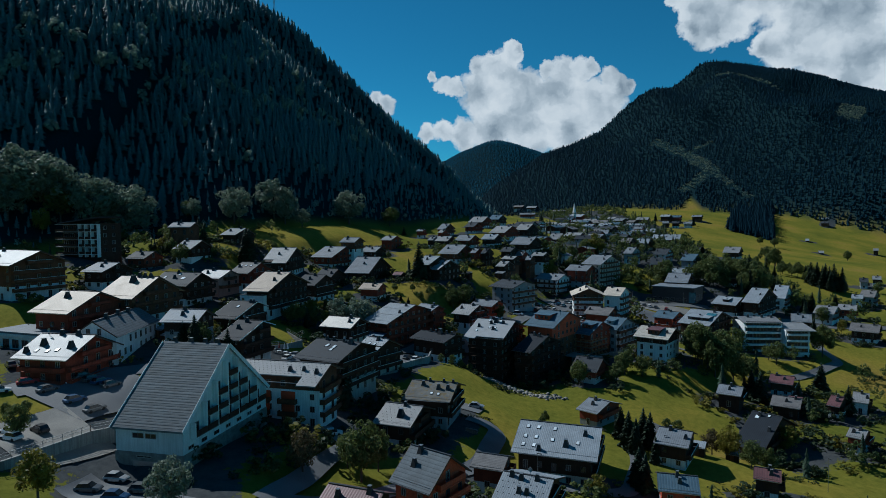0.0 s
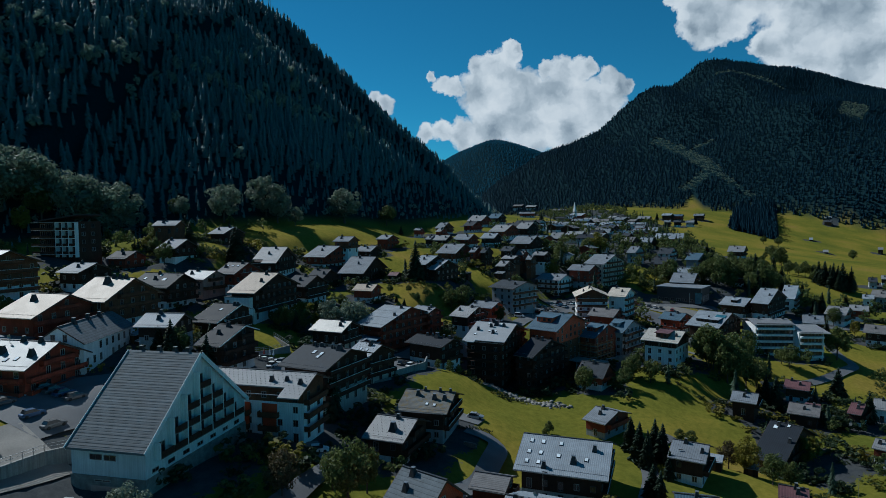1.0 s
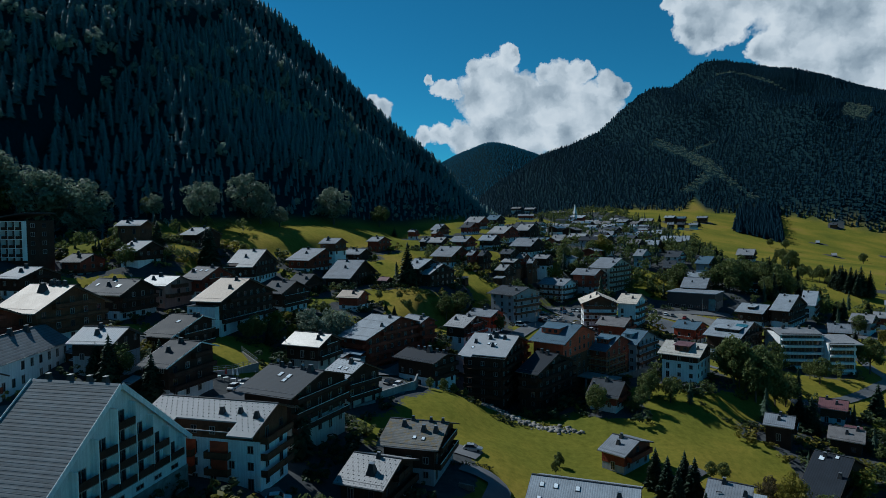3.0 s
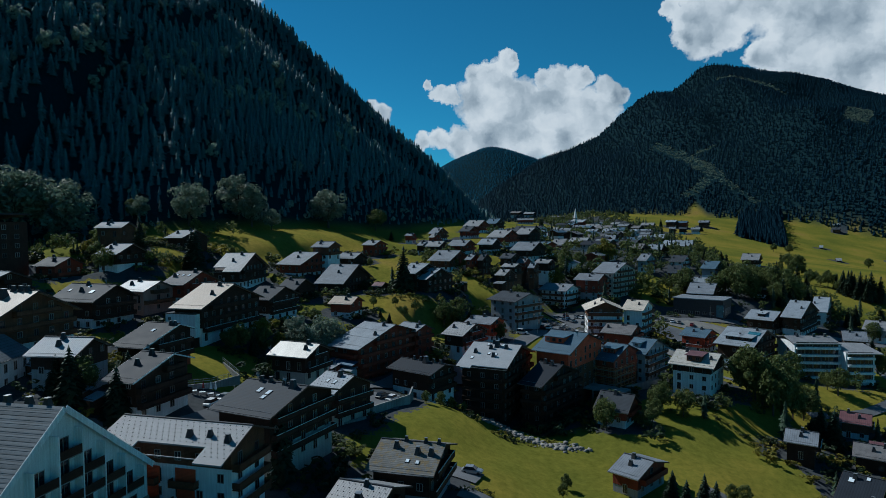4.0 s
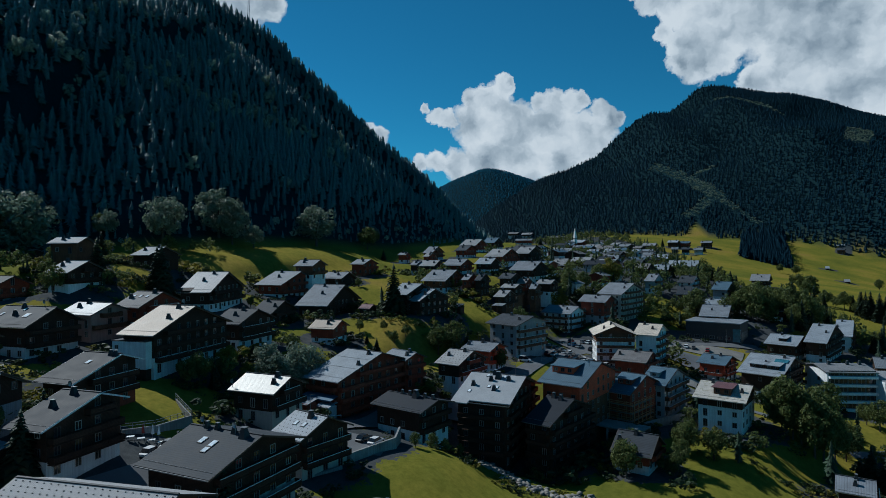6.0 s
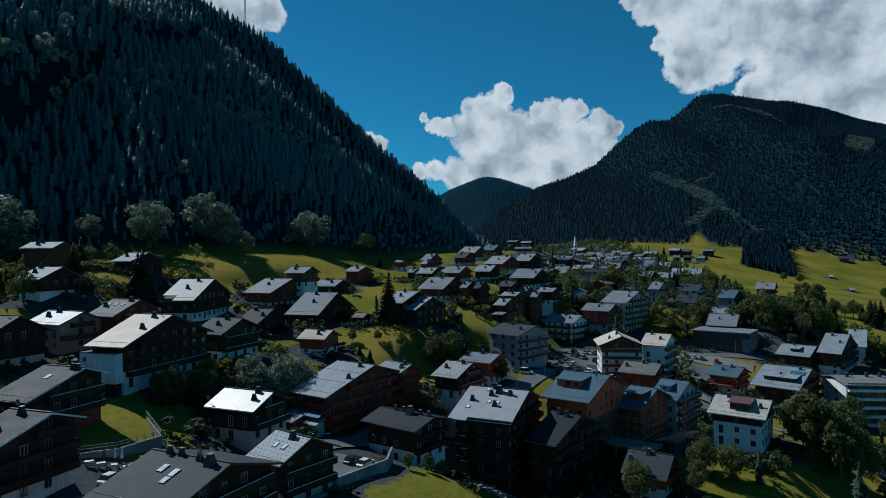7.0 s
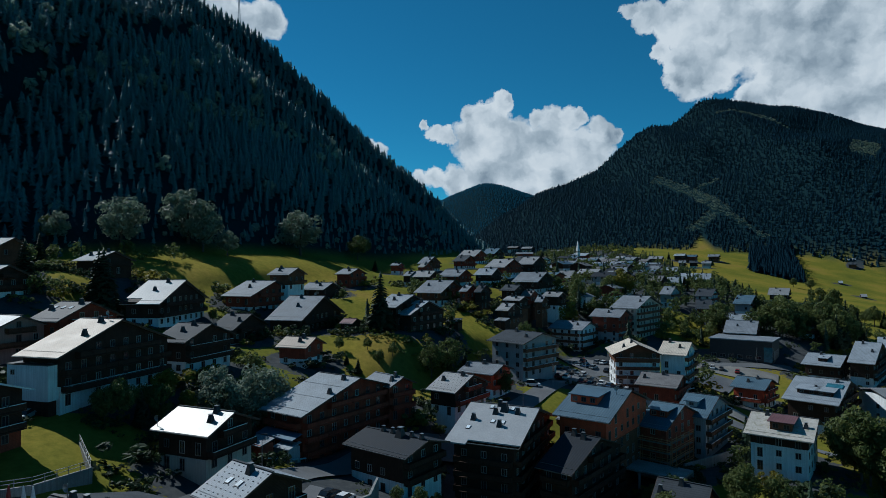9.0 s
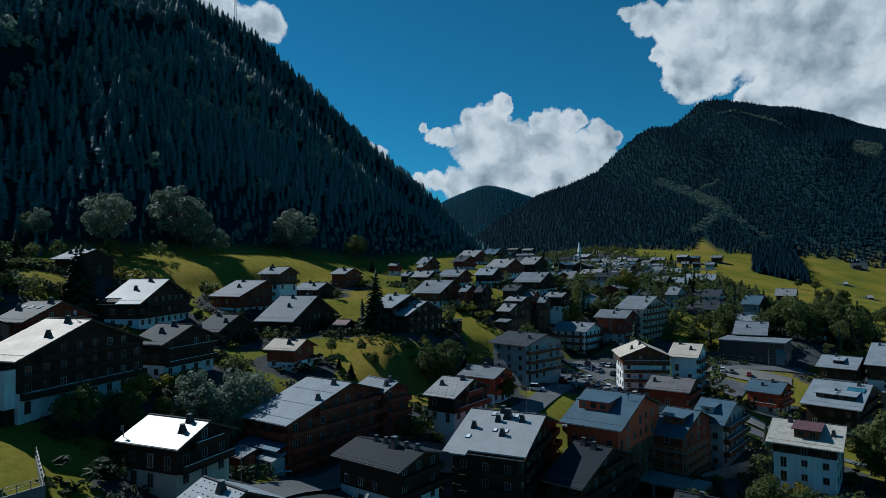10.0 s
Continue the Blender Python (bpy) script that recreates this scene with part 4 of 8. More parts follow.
home("chalet", 130.5, 429.9, -36.0, 6.2, 20.0, 23.8, 3.8, 6.8, roof="grey", upper=PLASTER_GREY, lower=PLASTER, label='grey chalet with a grey roof farther up the village', near=1)
home("chalet", 165.4, 507.6, -30.0, 7.7, 19.5, 26.9, 3.7, 6.0, roof="brown", upper=WOOD_BROWN, lower=PLASTER, label='brown timber chalet with a brown roof farther up the village', near=1)
home("chalet", 198.2, 573.7, -28.0, 8.8, 24.0, 27.0, 4.6, 5.2, roof="mid", upper=PLASTER, lower=PLASTER, label='white chalet with a grey roof farther up the village', near=0)
home("chalet", 207.6, 573.7, -24.0, 7.5, 24.0, 26.9, 4.6, 6.4, roof="mid", upper=WOOD_BROWN, lower=PLASTER, label='brown timber chalet with a grey roof farther up the village', near=0)
home("chalet", 228.0, 606.9, -26.0, 7.1, 24.0, 25.9, 4.6, 6.0, roof="mid", upper=WOOD_BROWN, lower=PLASTER, label='brown timber chalet with a grey roof farther up the village', near=0)
home("chalet", 224.4, 672.5, -24.0, 10.2, 20.8, 30.9, 4.0, 5.4, roof="mid", upper=WOOD_DARK, lower=PLASTER, label='dark timber chalet with a grey roof farther up the village', near=0, blank=0.4)
home("chalet", 287.1, 804.2, -26.0, 8.0, 13.0, 38.6, 2.7, 5.4, roof="grey", upper=WOOD_DARK, lower=WOOD_BROWN, label='dark timber chalet with a grey roof farther up the village', near=0, blank=0.4)
home("chalet", 299.9, 804.6, -24.0, 9.2, 13.0, 38.5, 2.5, 6.5, roof="dark", upper=WOOD_DARK, lower=PLASTER, label='dark timber chalet with a dark roof farther up the village', near=0, blank=0.4)
home("chalet", 324.6, 826.3, -28.0, 10.8, 13.0, 37.7, 2.5, 6.0, roof="grey", upper=PLASTER_GREY, lower=PLASTER, label='grey chalet with a grey roof farther up the village', near=0, blank=0.4)
home("chalet", 160.2, 452.4, -36.0, 9.5, 20.0, 21.4, 3.8, 5.2, roof="dark", upper=PLASTER, lower=PLASTER, label='white chalet with a dark roof farther up the village', near=1)
home("chalet", 145.5, 423.2, -24.0, 7.8, 21.6, 16.8, 4.1, 5.2, roof="dark", upper=WOOD_BROWN, lower=PLASTER, label='brown timber chalet with a dark roof farther up the village', near=1)
home("chalet", 172.2, 431.4, -40.0, 9.0, 21.6, 18.5, 4.1, 6.8, roof="blue", upper=PLASTER_GREY, lower=PLASTER, label='grey chalet with a blue-grey roof farther up the village', near=1)
home("chalet", 255.5, 548.8, -34.0, 13.4, 24.0, 16.4, 4.6, 6.0, roof="light", upper=WOOD_DARK, lower=PLASTER, label='dark timber chalet with a pale roof farther up the village', near=1)
home("chalet", 146.2, 384.1, -32.0, 13.5, 24.0, 9.0, 4.6, 5.2, roof="grey", upper=WOOD_BROWN, lower=PLASTER, label='brown timber chalet with a grey roof farther up the village', near=1)
home("chalet", 154.9, 400.5, -30.0, 13.2, 15.2, 12.3, 2.9, 5.2, roof="mid", upper=PLASTER_GREY, lower=PLASTER, label='grey chalet with a grey roof farther up the village', near=1)
home("chalet", 603.8, 985.3, -40.0, 10.6, 13.0, 40.7, 2.5, 6.0, roof="mid", upper=PLASTER, lower=PLASTER, label='white chalet with a grey roof farther up the village', near=0, blank=0.4)
home("chalet", 588.0, 960.5, -38.0, 10.3, 13.0, 34.2, 2.5, 6.0, roof="dark", upper=WOOD_BROWN, lower=WOOD_BROWN, label='brown chalet with a dark roof farther up the village', near=0, blank=0.4)
home("chalet", 486.4, 832.1, -30.0, 4.5, 13.0, 13.5, 2.5, 3.0, roof="mid", upper=WOOD_DARK, lower=WOOD_DARK, label='small wooden hay barn in the open meadow', near=0, category="barn", chimneys=(), balconies="", blank=0.4)
home("chalet", 446.4, 735.4, -28.0, 5.5, 13.0, 3.1, 2.5, 3.0, roof="light", upper=WOOD_DARK, lower=WOOD_DARK, label='small wooden hay barn in the open meadow', near=0, category="barn", chimneys=(), balconies="", blank=0.4)
home("chalet", 556.9, 801.4, -34.0, 5.8, 13.0, 1.4, 2.5, 6.0, roof="light", upper=WOOD_DARK, lower=WOOD_DARK, label='small wooden hay barn in the open meadow', near=0, category="barn", chimneys=(), balconies="", blank=0.4)
home("chalet", 331.8, 475.7, -34.0, 5.8, 12.0, -0.7, 2.3, 5.2, roof="light", upper=WOOD_DARK, lower=PLASTER, label='dark timber chalet with a pale roof farther up the village', near=1)
home("chalet", 314.2, 464.2, -32.0, 5.5, 13.6, -1.3, 2.6, 5.2, roof="dark", upper=PLASTER_GREY, lower=PLASTER, label='grey chalet with a dark roof farther up the village', near=1)
home("chalet", 273.0, 397.6, -44.0, 8.2, 18.4, -3.1, 3.5, 6.7, roof="brown", upper=PLASTER_GREY, lower=PLASTER, label='grey chalet with a brown roof farther up the village', near=1)
home("chalet", 258.6, 387.4, -36.0, 6.2, 11.2, -3.0, 2.1, 6.8, roof="mid", upper=PLASTER, lower=PLASTER, label='white chalet with a grey roof farther up the village', near=1)
home("chalet", 34.3, 223.2, -40.0, 7.6, 24.0, 3.0, 4.0, 13.5, roof="black", upper=WOOD_DARK, lower=WOOD_DARK, label="dark gabled wing of the large apartment chalet", category="apartment chalet", near=2, chimneys=((0.1, 0.9, 1.0), (-0.2, 0.95, 1.0)), balconies="xy", dig=13.0)
home("chalet", 84.8, 303.5, -34.0, 9.0, 17.0, 11.5, 3.3, 13.0, roof="sand", upper=PLASTER, lower=PLASTER, label="white hotel wing with a cream roof and balconies", category="hotel", near=2)
home("chalet", 70.5, 304.5, -98.0, 17.0, 16.0, 11.5, 3.4, 13.0, roof="sand", upper=WOOD_BROWN, lower=PLASTER, label="white hotel with a brown timber gable and cream roof", category="hotel", near=2, ends="r", split=0.8)
home("chalet", 72.3, 283.3, -36.0, 12.0, 15.0, 5.5, 2.6, 7.5, roof="brown", upper=WOOD_RED, lower=PLASTER_GREY, label="red-brown building with a brown-grey roof and solar panel", near=2)
home("chalet", 50.5, 213.5, -36.0, 9.5, 11.5, -2.6, 3.6, 4.0, roof="dark", upper=WOOD_RED, lower=PLASTER, label="low dark house with a grey roof and bright hip edge", near=2)
home("chalet", -2.5, 107.2, -38.0, 9.0, 12.0, 4.6, 4.6, 6.0, roof="slate", upper=WOOD_ORANGE, lower=PLASTER, label="orange timber chalet with steep blue-grey roofs", near=2)
home("chalet", -14.3, 97.4, -22.0, 10.0, 8.5, 5.0, 1.9, 5.0, roof="maroon", upper=WOOD_DARK, lower=PLASTER, label="low chalet with a ribbed reddish roof", near=2)
home("chalet", 177.9, 308.3, -28.0, 9.0, 14.0, -3.0, 3.0, 6.5, roof="grey", upper=WOOD_DARK, lower=PLASTER, label="dark chalet with a mossy grey roof", near=1, ends="l")
home("chalet", 111.2, 305.9, -46.0, 11.0, 14.0, -0.2, 2.6, 7.0, roof="blue", upper=WOOD_ORANGE, lower=PLASTER, label="orange timber house with balconies and a blue-grey roof", near=2, rail=WOOD_RED, balconies="xy")
home("chalet", -36.6, 142.4, -15.3, 23.0, 14.6, 14.2, 2.8, 11.0, roof="dotted", upper=WOOD_BROWN, lower=PLASTER, split=0.78, label="white apartment house with orange timber bays and a dotted pale roof", category="apartment building", near=2, eaves=((0.3, 0.0), (0.8, 0.3), (1.0, -0.12)), over=(2.8, 0.9), rail=WOOD_BROWN, balconies="x", chimneys=((0.13, 0.55, 0.9), (0.27, 0.6, 0.8), (0.42, 0.5, 0.9)), guards=0, shutters=True, extras=((stops, 9), (balconets, ((-6.2, -1.6, 5.6), (0.8, 5.2, 5.6), (-6.2, -1.6, 2.8), (0.8, 5.2, 2.8))), (bays, ((-0.14, 3.6, 5.6, 8.1, WOOD_ORANGE), (0.13, 3.4, 5.6, 8.1, WOOD_ORANGE), (-0.14, 3.0, 2.8, 5.4, WOOD_ORANGE), (0.13, 3.0, 2.8, 5.4, WOOD_ORANGE)))))
home("chalet", -84.0, 159.0, 92.0, 24.0, 11.5, 22.0, 3.8, 8.8, roof="slate", upper=PLASTER, lower=PLASTER, label="old white building with rows of tall windows and a slate roof", category="house", near=2, over=(0.5, 0.5), balconies="", pane=(0.95, 1.7), gap=2.6, ends="b", chimneys=((0.0, 0.95, 1.0), (0.2, 0.9, 1.0), (-0.25, 0.95, 1.0)), guards=0, doors=False)
home("a_frame", -48.9, 121.8, -13.0, 14.6, 30.0, 13.2, 12.4, 7.0)
home("bands", 147.0, 281.0, -6.0, 27.0, 17.0, 1.8, 1.4, 14.0)
home("flat", 138.0, 366.0, -38.0, 24.0, 17.0, 8.0, 0.4, 9.0)
home("flat", -104.0, 158.0, -20.0, 20.0, 9.0, 22.0, 0.4, 4.5)
home("grid", -134.0, 237.0, -18.0, 20.0, 11.0, 48.5, 2.5, 11.5)
home("pad", -72.0, 110.0, -25.0, 16.0, 14.0, 11.0, 0.1, 0.1)
home("pad", -48.0, 98.0, -20.0, 22.0, 8.0, 5.5, 0.1, 0.1)
home("pad", -12.0, 198.0, -20.0, 12.0, 12.0, 5.3, 0.1, 0.1)
home("pad", 52.0, 296.0, -40.0, 24.0, 14.0, 4.0, 0.1, 0.1)
home("pad", 66.0, 338.0, -40.0, 26.0, 20.0, 2.6, 0.1, 0.1)
home("chalet", 69.4, 521.5, -37, 16.8, 19.1, 41.5, 3.4, 5.7, roof="dark", upper=PLASTER_GREY, lower=PLASTER, label="grey chalet with a dark roof in the village centre", near=0, blank=0.4)
home("chalet", 38.4, 353.3, -36, 8.0, 9.0, 25.7, 1.5, 6.2, roof="light", upper=WOOD_DARK, lower=WOOD_BROWN, label="dark timber chalet with a pale roof in the village centre", near=1, blank=0.4)
home("chalet", 187.1, 790.2, -37, 18.1, 19.5, 41.7, 3.5, 5.4, roof="light", upper=WOOD_BROWN, lower=PLASTER, label="brown timber chalet with a pale roof in the village centre", near=0, blank=0.4)
home("chalet", 265.0, 826.2, -30, 15.8, 18.1, 43.3, 3.2, 6.0, roof="light", upper=WOOD_BROWN, lower=WOOD_BROWN, label="brown chalet with a pale roof in the village centre", near=0, blank=0.4)
home("chalet", 311.4, 871.4, -35, 13.4, 15.3, 47.0, 2.7, 6.7, roof="mid", upper=WOOD_DARK, lower=WOOD_BROWN, label="dark timber chalet with a grey roof in the village centre", near=0, blank=0.4)
home("chalet", 327.4, 875.9, -32, 13.6, 15.5, 45.8, 2.7, 6.3, roof="blue", upper=WOOD_RED, lower=WOOD_BROWN, label="red-brown timber chalet with a blue-grey roof in the village centre", near=0, blank=0.4)
home("chalet", 367.6, 902.1, -32, 14.0, 16.0, 46.1, 2.8, 6.2, roof="grey", upper=WOOD_DARK, lower=WOOD_BROWN, label="dark timber chalet with a grey roof in the village centre", near=0, blank=0.4)
home("chalet", 185.5, 400.3, -30, 8.0, 9.0, 8.8, 1.5, 5.5, roof="dark", upper=WOOD_DARK, lower=PLASTER, label="dark timber chalet with a dark roof in the village centre", near=1, blank=0.4)
home("chalet", 162.7, 1328.7, -31, 21.6, 19.5, 68.3, 3.5, 5.9, roof="brown", upper=WOOD_DARK, lower=PLASTER, label="dark timber chalet with a brown roof in the village centre", near=0, blank=0.4)
home("chalet", 185.1, 1292.7, -29, 21.6, 19.5, 66.0, 3.5, 5.2, roof="light", upper=WOOD_DARK, lower=PLASTER, label="dark timber chalet with a pale roof in the village centre", near=0, blank=0.4)
home("chalet", 188.1, 868.2, -45, 21.6, 19.5, 47.8, 3.5, 6.9, roof="mid", upper=WOOD_RED, lower=PLASTER, label="red-brown timber chalet with a grey roof in the village centre", near=0, blank=0.4)
home("chalet", 193.9, 763.7, -29, 17.4, 19.5, 40.3, 3.5, 5.8, roof="brown", upper=WOOD_DARK, lower=PLASTER, label="dark timber chalet with a brown roof in the village centre", near=0, blank=0.4)
home("chalet", 109.3, 478.2, -33, 13.9, 15.3, 31.9, 2.7, 5.4, roof="black", upper=PLASTER_GREY, lower=PLASTER, label="grey chalet with a charcoal roof in the village centre", near=0, blank=0.4)
home("chalet", 237.4, 782.6, -43, 10.7, 15.9, 40.4, 2.8, 6.5, roof="brown", upper=WOOD_DARK, lower=PLASTER, label="dark timber chalet with a brown roof in the village centre", near=0, blank=0.4)
home("chalet", 150.6, 792.6, -38, 13.6, 12.0, 44.8, 2.2, 7.0, roof="black", upper=PLASTER_GREY, lower=PLASTER, label="grey chalet with a charcoal roof in the village centre", near=0, blank=0.4)
home("chalet", 57.0, 494.1, -35, 13.4, 11.8, 41.2, 2.2, 5.3, roof="dark", upper=WOOD_RED, lower=PLASTER, label="red-brown timber chalet with a dark roof in the village centre", near=0, blank=0.4)
home("chalet", 177.3, 671.3, 55, 13.2, 15.0, 36.9, 2.7, 6.4, roof="blue", upper=WOOD_BROWN, lower=PLASTER, label="brown timber chalet with a blue-grey roof in the village centre", near=0, blank=0.4)
home("chalet", 193.4, 826.3, 64, 11.6, 13.3, 44.0, 2.3, 5.6, roof="black", upper=WOOD_DARK, lower=PLASTER, label="dark timber chalet with a charcoal roof in the village centre", near=0, blank=0.4)
home("chalet", 130.1, 529.6, -34, 10.9, 15.0, 33.5, 2.7, 5.7, roof="black", upper=WOOD_RED, lower=PLASTER, label="red-brown timber chalet with a charcoal roof in the village centre", near=0, blank=0.4)
home("chalet", 199.1, 704.7, -35, 10.3, 12.0, 35.9, 2.2, 5.6, roof="grey", upper=WOOD_BROWN, lower=PLASTER, label="brown timber chalet with a grey roof in the village centre", near=0, blank=0.4)
home("chalet", 168.3, 777.2, -43, 14.4, 12.2, 41.9, 2.2, 5.4, roof="grey", upper=PLASTER_GREY, lower=PLASTER, label="grey chalet with a grey roof in the village centre", near=0, blank=0.4)
home("chalet", 161.6, 756.0, -27, 11.2, 13.9, 42.1, 2.4, 6.3, roof="grey", upper=WOOD_DARK, lower=PLASTER, label="dark timber chalet with a grey roof in the village centre", near=0, blank=0.4)
home("chalet", 111.5, 449.0, 46, 12.8, 9.3, 29.2, 1.6, 6.6, roof="dark", upper=PLASTER_GREY, lower=PLASTER, label="grey chalet with a dark roof in the village centre", near=1, blank=0.4)
home("chalet", 198.3, 634.7, -36, 12.0, 16.0, 31.9, 2.8, 5.8, roof="grey", upper=PLASTER_GREY, lower=PLASTER, label="grey chalet with a grey roof in the village centre", near=0, blank=0.4)
home("chalet", 187.2, 604.8, 41, 12.7, 15.0, 31.4, 2.7, 5.8, roof="dark", upper=WOOD_RED, lower=PLASTER, label="red-brown timber chalet with a dark roof in the village centre", near=0, blank=0.4)
home("chalet", 68.4, 435.8, -49, 12.2, 11.5, 33.4, 2.0, 5.9, roof="blue", upper=WOOD_RED, lower=PLASTER, label="red-brown timber chalet with a blue-grey roof in the village centre", near=1, blank=0.4)
home("chalet", 228.4, 801.5, -49, 14.9, 16.8, 42.5, 3.0, 6.6, roof="grey", upper=WOOD_DARK, lower=PLASTER, label="dark timber chalet with a grey roof in the village centre", near=0, blank=0.4)
home("chalet", 112.9, 601.5, 58, 15.0, 13.9, 38.5, 2.4, 5.3, roof="grey", upper=WOOD_DARK, lower=PLASTER, label="dark timber chalet with a grey roof in the village centre", near=0, blank=0.4)
home("chalet", 120.5, 488.9, -44, 13.1, 13.9, 32.7, 2.4, 6.7, roof="grey", upper=WOOD_BROWN, lower=PLASTER, label="brown timber chalet with a grey roof in the village centre", near=0, blank=0.4)
home("chalet", 172.4, 582.9, -44, 12.1, 12.7, 31.7, 2.3, 5.5, roof="blue", upper=WOOD_DARK, lower=PLASTER, label="dark timber chalet with a blue-grey roof in the village centre", near=0, blank=0.4)
home("chalet", 146.4, 632.6, 41, 14.3, 13.0, 37.0, 2.3, 5.6, roof="blue", upper=PLASTER_GREY, lower=PLASTER, label="grey chalet with a blue-grey roof in the village centre", near=0, blank=0.4)
home("chalet", 146.2, 603.2, 54, 11.0, 12.1, 35.9, 2.2, 5.7, roof="brown", upper=PLASTER, lower=PLASTER, label="white chalet with a brown roof in the village centre", near=0, blank=0.4)
home("chalet", 163.8, 709.5, 55, 10.7, 12.6, 38.5, 2.3, 5.1, roof="black", upper=WOOD_RED, lower=PLASTER, label="red-brown timber chalet with a charcoal roof in the village centre", near=0, blank=0.4)
home("chalet", 207.5, 843.5, 56, 14.9, 12.3, 46.0, 2.2, 6.5, roof="grey", upper=PLASTER, lower=PLASTER, label="white chalet with a grey roof in the village centre", near=0, blank=0.4)
home("chalet", 78.1, 406.1, 44, 8.7, 9.4, 23.9, 1.6, 5.0, roof="grey", upper=PLASTER, lower=PLASTER, label="white chalet with a grey roof in the village centre", near=1, blank=0.4)
home("chalet", 108.7, 538.7, 52, 12.4, 13.5, 38.0, 2.4, 6.9, roof="brown", upper=WOOD_DARK, lower=PLASTER, label="dark timber chalet with a brown roof in the village centre", near=0, blank=0.4)
home("chalet", 156.2, 548.8, 44, 11.0, 15.3, 31.7, 2.7, 5.8, roof="blue", upper=WOOD_DARK, lower=PLASTER, label="dark timber chalet with a blue-grey roof in the village centre", near=0, blank=0.4)
home("chalet", 163.2, 800.4, -47, 12.8, 14.2, 44.3, 2.6, 6.5, roof="blue", upper=WOOD_RED, lower=PLASTER, label="red-brown timber chalet with a blue-grey roof in the village centre", near=0, blank=0.4)
home("chalet", 170.5, 645.5, -38, 15.5, 16.4, 35.6, 2.8, 5.8, roof="dark", upper=WOOD_DARK, lower=PLASTER, label="dark timber chalet with a dark roof in the village centre", near=0, blank=0.4)
home("chalet", 224.2, 718.8, -27, 12.7, 12.9, 35.8, 2.3, 6.7, roof="dark", upper=PLASTER, lower=PLASTER, label="white chalet with a dark roof in the village centre", near=0, blank=0.4)
home("chalet", 150.3, 528.3, -34, 14.3, 13.3, 31.3, 2.3, 6.1, roof="dark", upper=WOOD_DARK, lower=PLASTER, label="dark timber chalet with a dark roof in the village centre", near=0, blank=0.4)
home("chalet", 178.3, 689.6, -29, 11.2, 15.1, 37.6, 2.7, 6.3, roof="mid", upper=WOOD_DARK, lower=PLASTER, label="dark timber chalet with a grey roof in the village centre", near=0, blank=0.4)
home("chalet", 186.3, 711.9, -31, 13.2, 15.1, 38.2, 2.7, 6.4, roof="light", upper=WOOD_RED, lower=PLASTER, label="red-brown timber chalet with a pale roof in the village centre", near=0, blank=0.4)
home("chalet", 78.0, 537.7, 52, 11.6, 12.0, 40.8, 2.2, 5.5, roof="mid", upper=WOOD_DARK, lower=PLASTER, label="dark timber chalet with a grey roof in the village centre", near=0, blank=0.4)
home("chalet", 168.1, 737.5, -38, 12.0, 13.8, 41.5, 2.4, 7.0, roof="blue", upper=WOOD_DARK, lower=PLASTER, label="dark timber chalet with a blue-grey roof in the village centre", near=0, blank=0.4)
home("chalet", 159.0, 685.2, -37, 15.5, 12.3, 38.0, 2.2, 5.3, roof="mid", upper=WOOD_RED, lower=PLASTER, label="red-brown timber chalet with a grey roof in the village centre", near=0, blank=0.4)
home("chalet", 97.2, 424.8, 48, 10.2, 10.2, 27.2, 1.7, 6.8, roof="light", upper=WOOD_RED, lower=PLASTER, label="red-brown timber chalet with a pale roof in the village centre", near=1, blank=0.4)
home("chalet", 104.3, 494.1, -33, 13.1, 15.3, 33.6, 2.7, 5.0, roof="light", upper=WOOD_DARK, lower=PLASTER, label="dark timber chalet with a pale roof in the village centre", near=0, blank=0.4)
home("chalet", 102.4, 574.1, 43, 13.1, 11.8, 39.1, 2.2, 5.6, roof="blue", upper=WOOD_DARK, lower=PLASTER, label="dark timber chalet with a blue-grey roof in the village centre", near=0, blank=0.4)
home("chalet", 132.3, 678.5, -35, 12.7, 12.2, 39.6, 2.2, 6.0, roof="grey", upper=WOOD_DARK, lower=PLASTER, label="dark timber chalet with a grey roof in the village centre", near=0, blank=0.4)
home("chalet", 90.0, 594.3, -48, 12.0, 13.4, 42.2, 2.4, 6.7, roof="black", upper=PLASTER, lower=PLASTER, label="white chalet with a charcoal roof in the village centre", near=0, blank=0.4)
home("chalet", 229.8, 844.0, -46, 11.6, 13.7, 44.8, 2.4, 5.0, roof="light", upper=PLASTER_GREY, lower=PLASTER, label="grey chalet with a pale roof in the village centre", near=0, blank=0.4)
home("chalet", 60.3, 385.5, -34, 8.6, 11.0, 25.4, 1.9, 6.8, roof="light", upper=WOOD_DARK, lower=PLASTER, label="dark timber chalet with a pale roof in the village centre", near=1, blank=0.4)
home("chalet", 237.9, 816.2, -46, 10.4, 13.3, 42.9, 2.3, 5.8, roof="brown", upper=WOOD_DARK, lower=PLASTER, label="dark timber chalet with a brown roof in the village centre", near=0, blank=0.4)
home("chalet", 219.7, 699.4, -32, 10.4, 12.6, 34.3, 2.2, 6.4, roof="grey", upper=WOOD_RED, lower=PLASTER, label="red-brown timber chalet with a grey roof in the village centre", near=0, blank=0.4)

# ---- the lie of the land ----
XN = np.array([-180.0, -110, -60, -15, 30, 90, 170, 300, 650])
YN = np.array([0.0, 100, 150, 200, 250, 300, 360, 440, 560, 720, 1000])
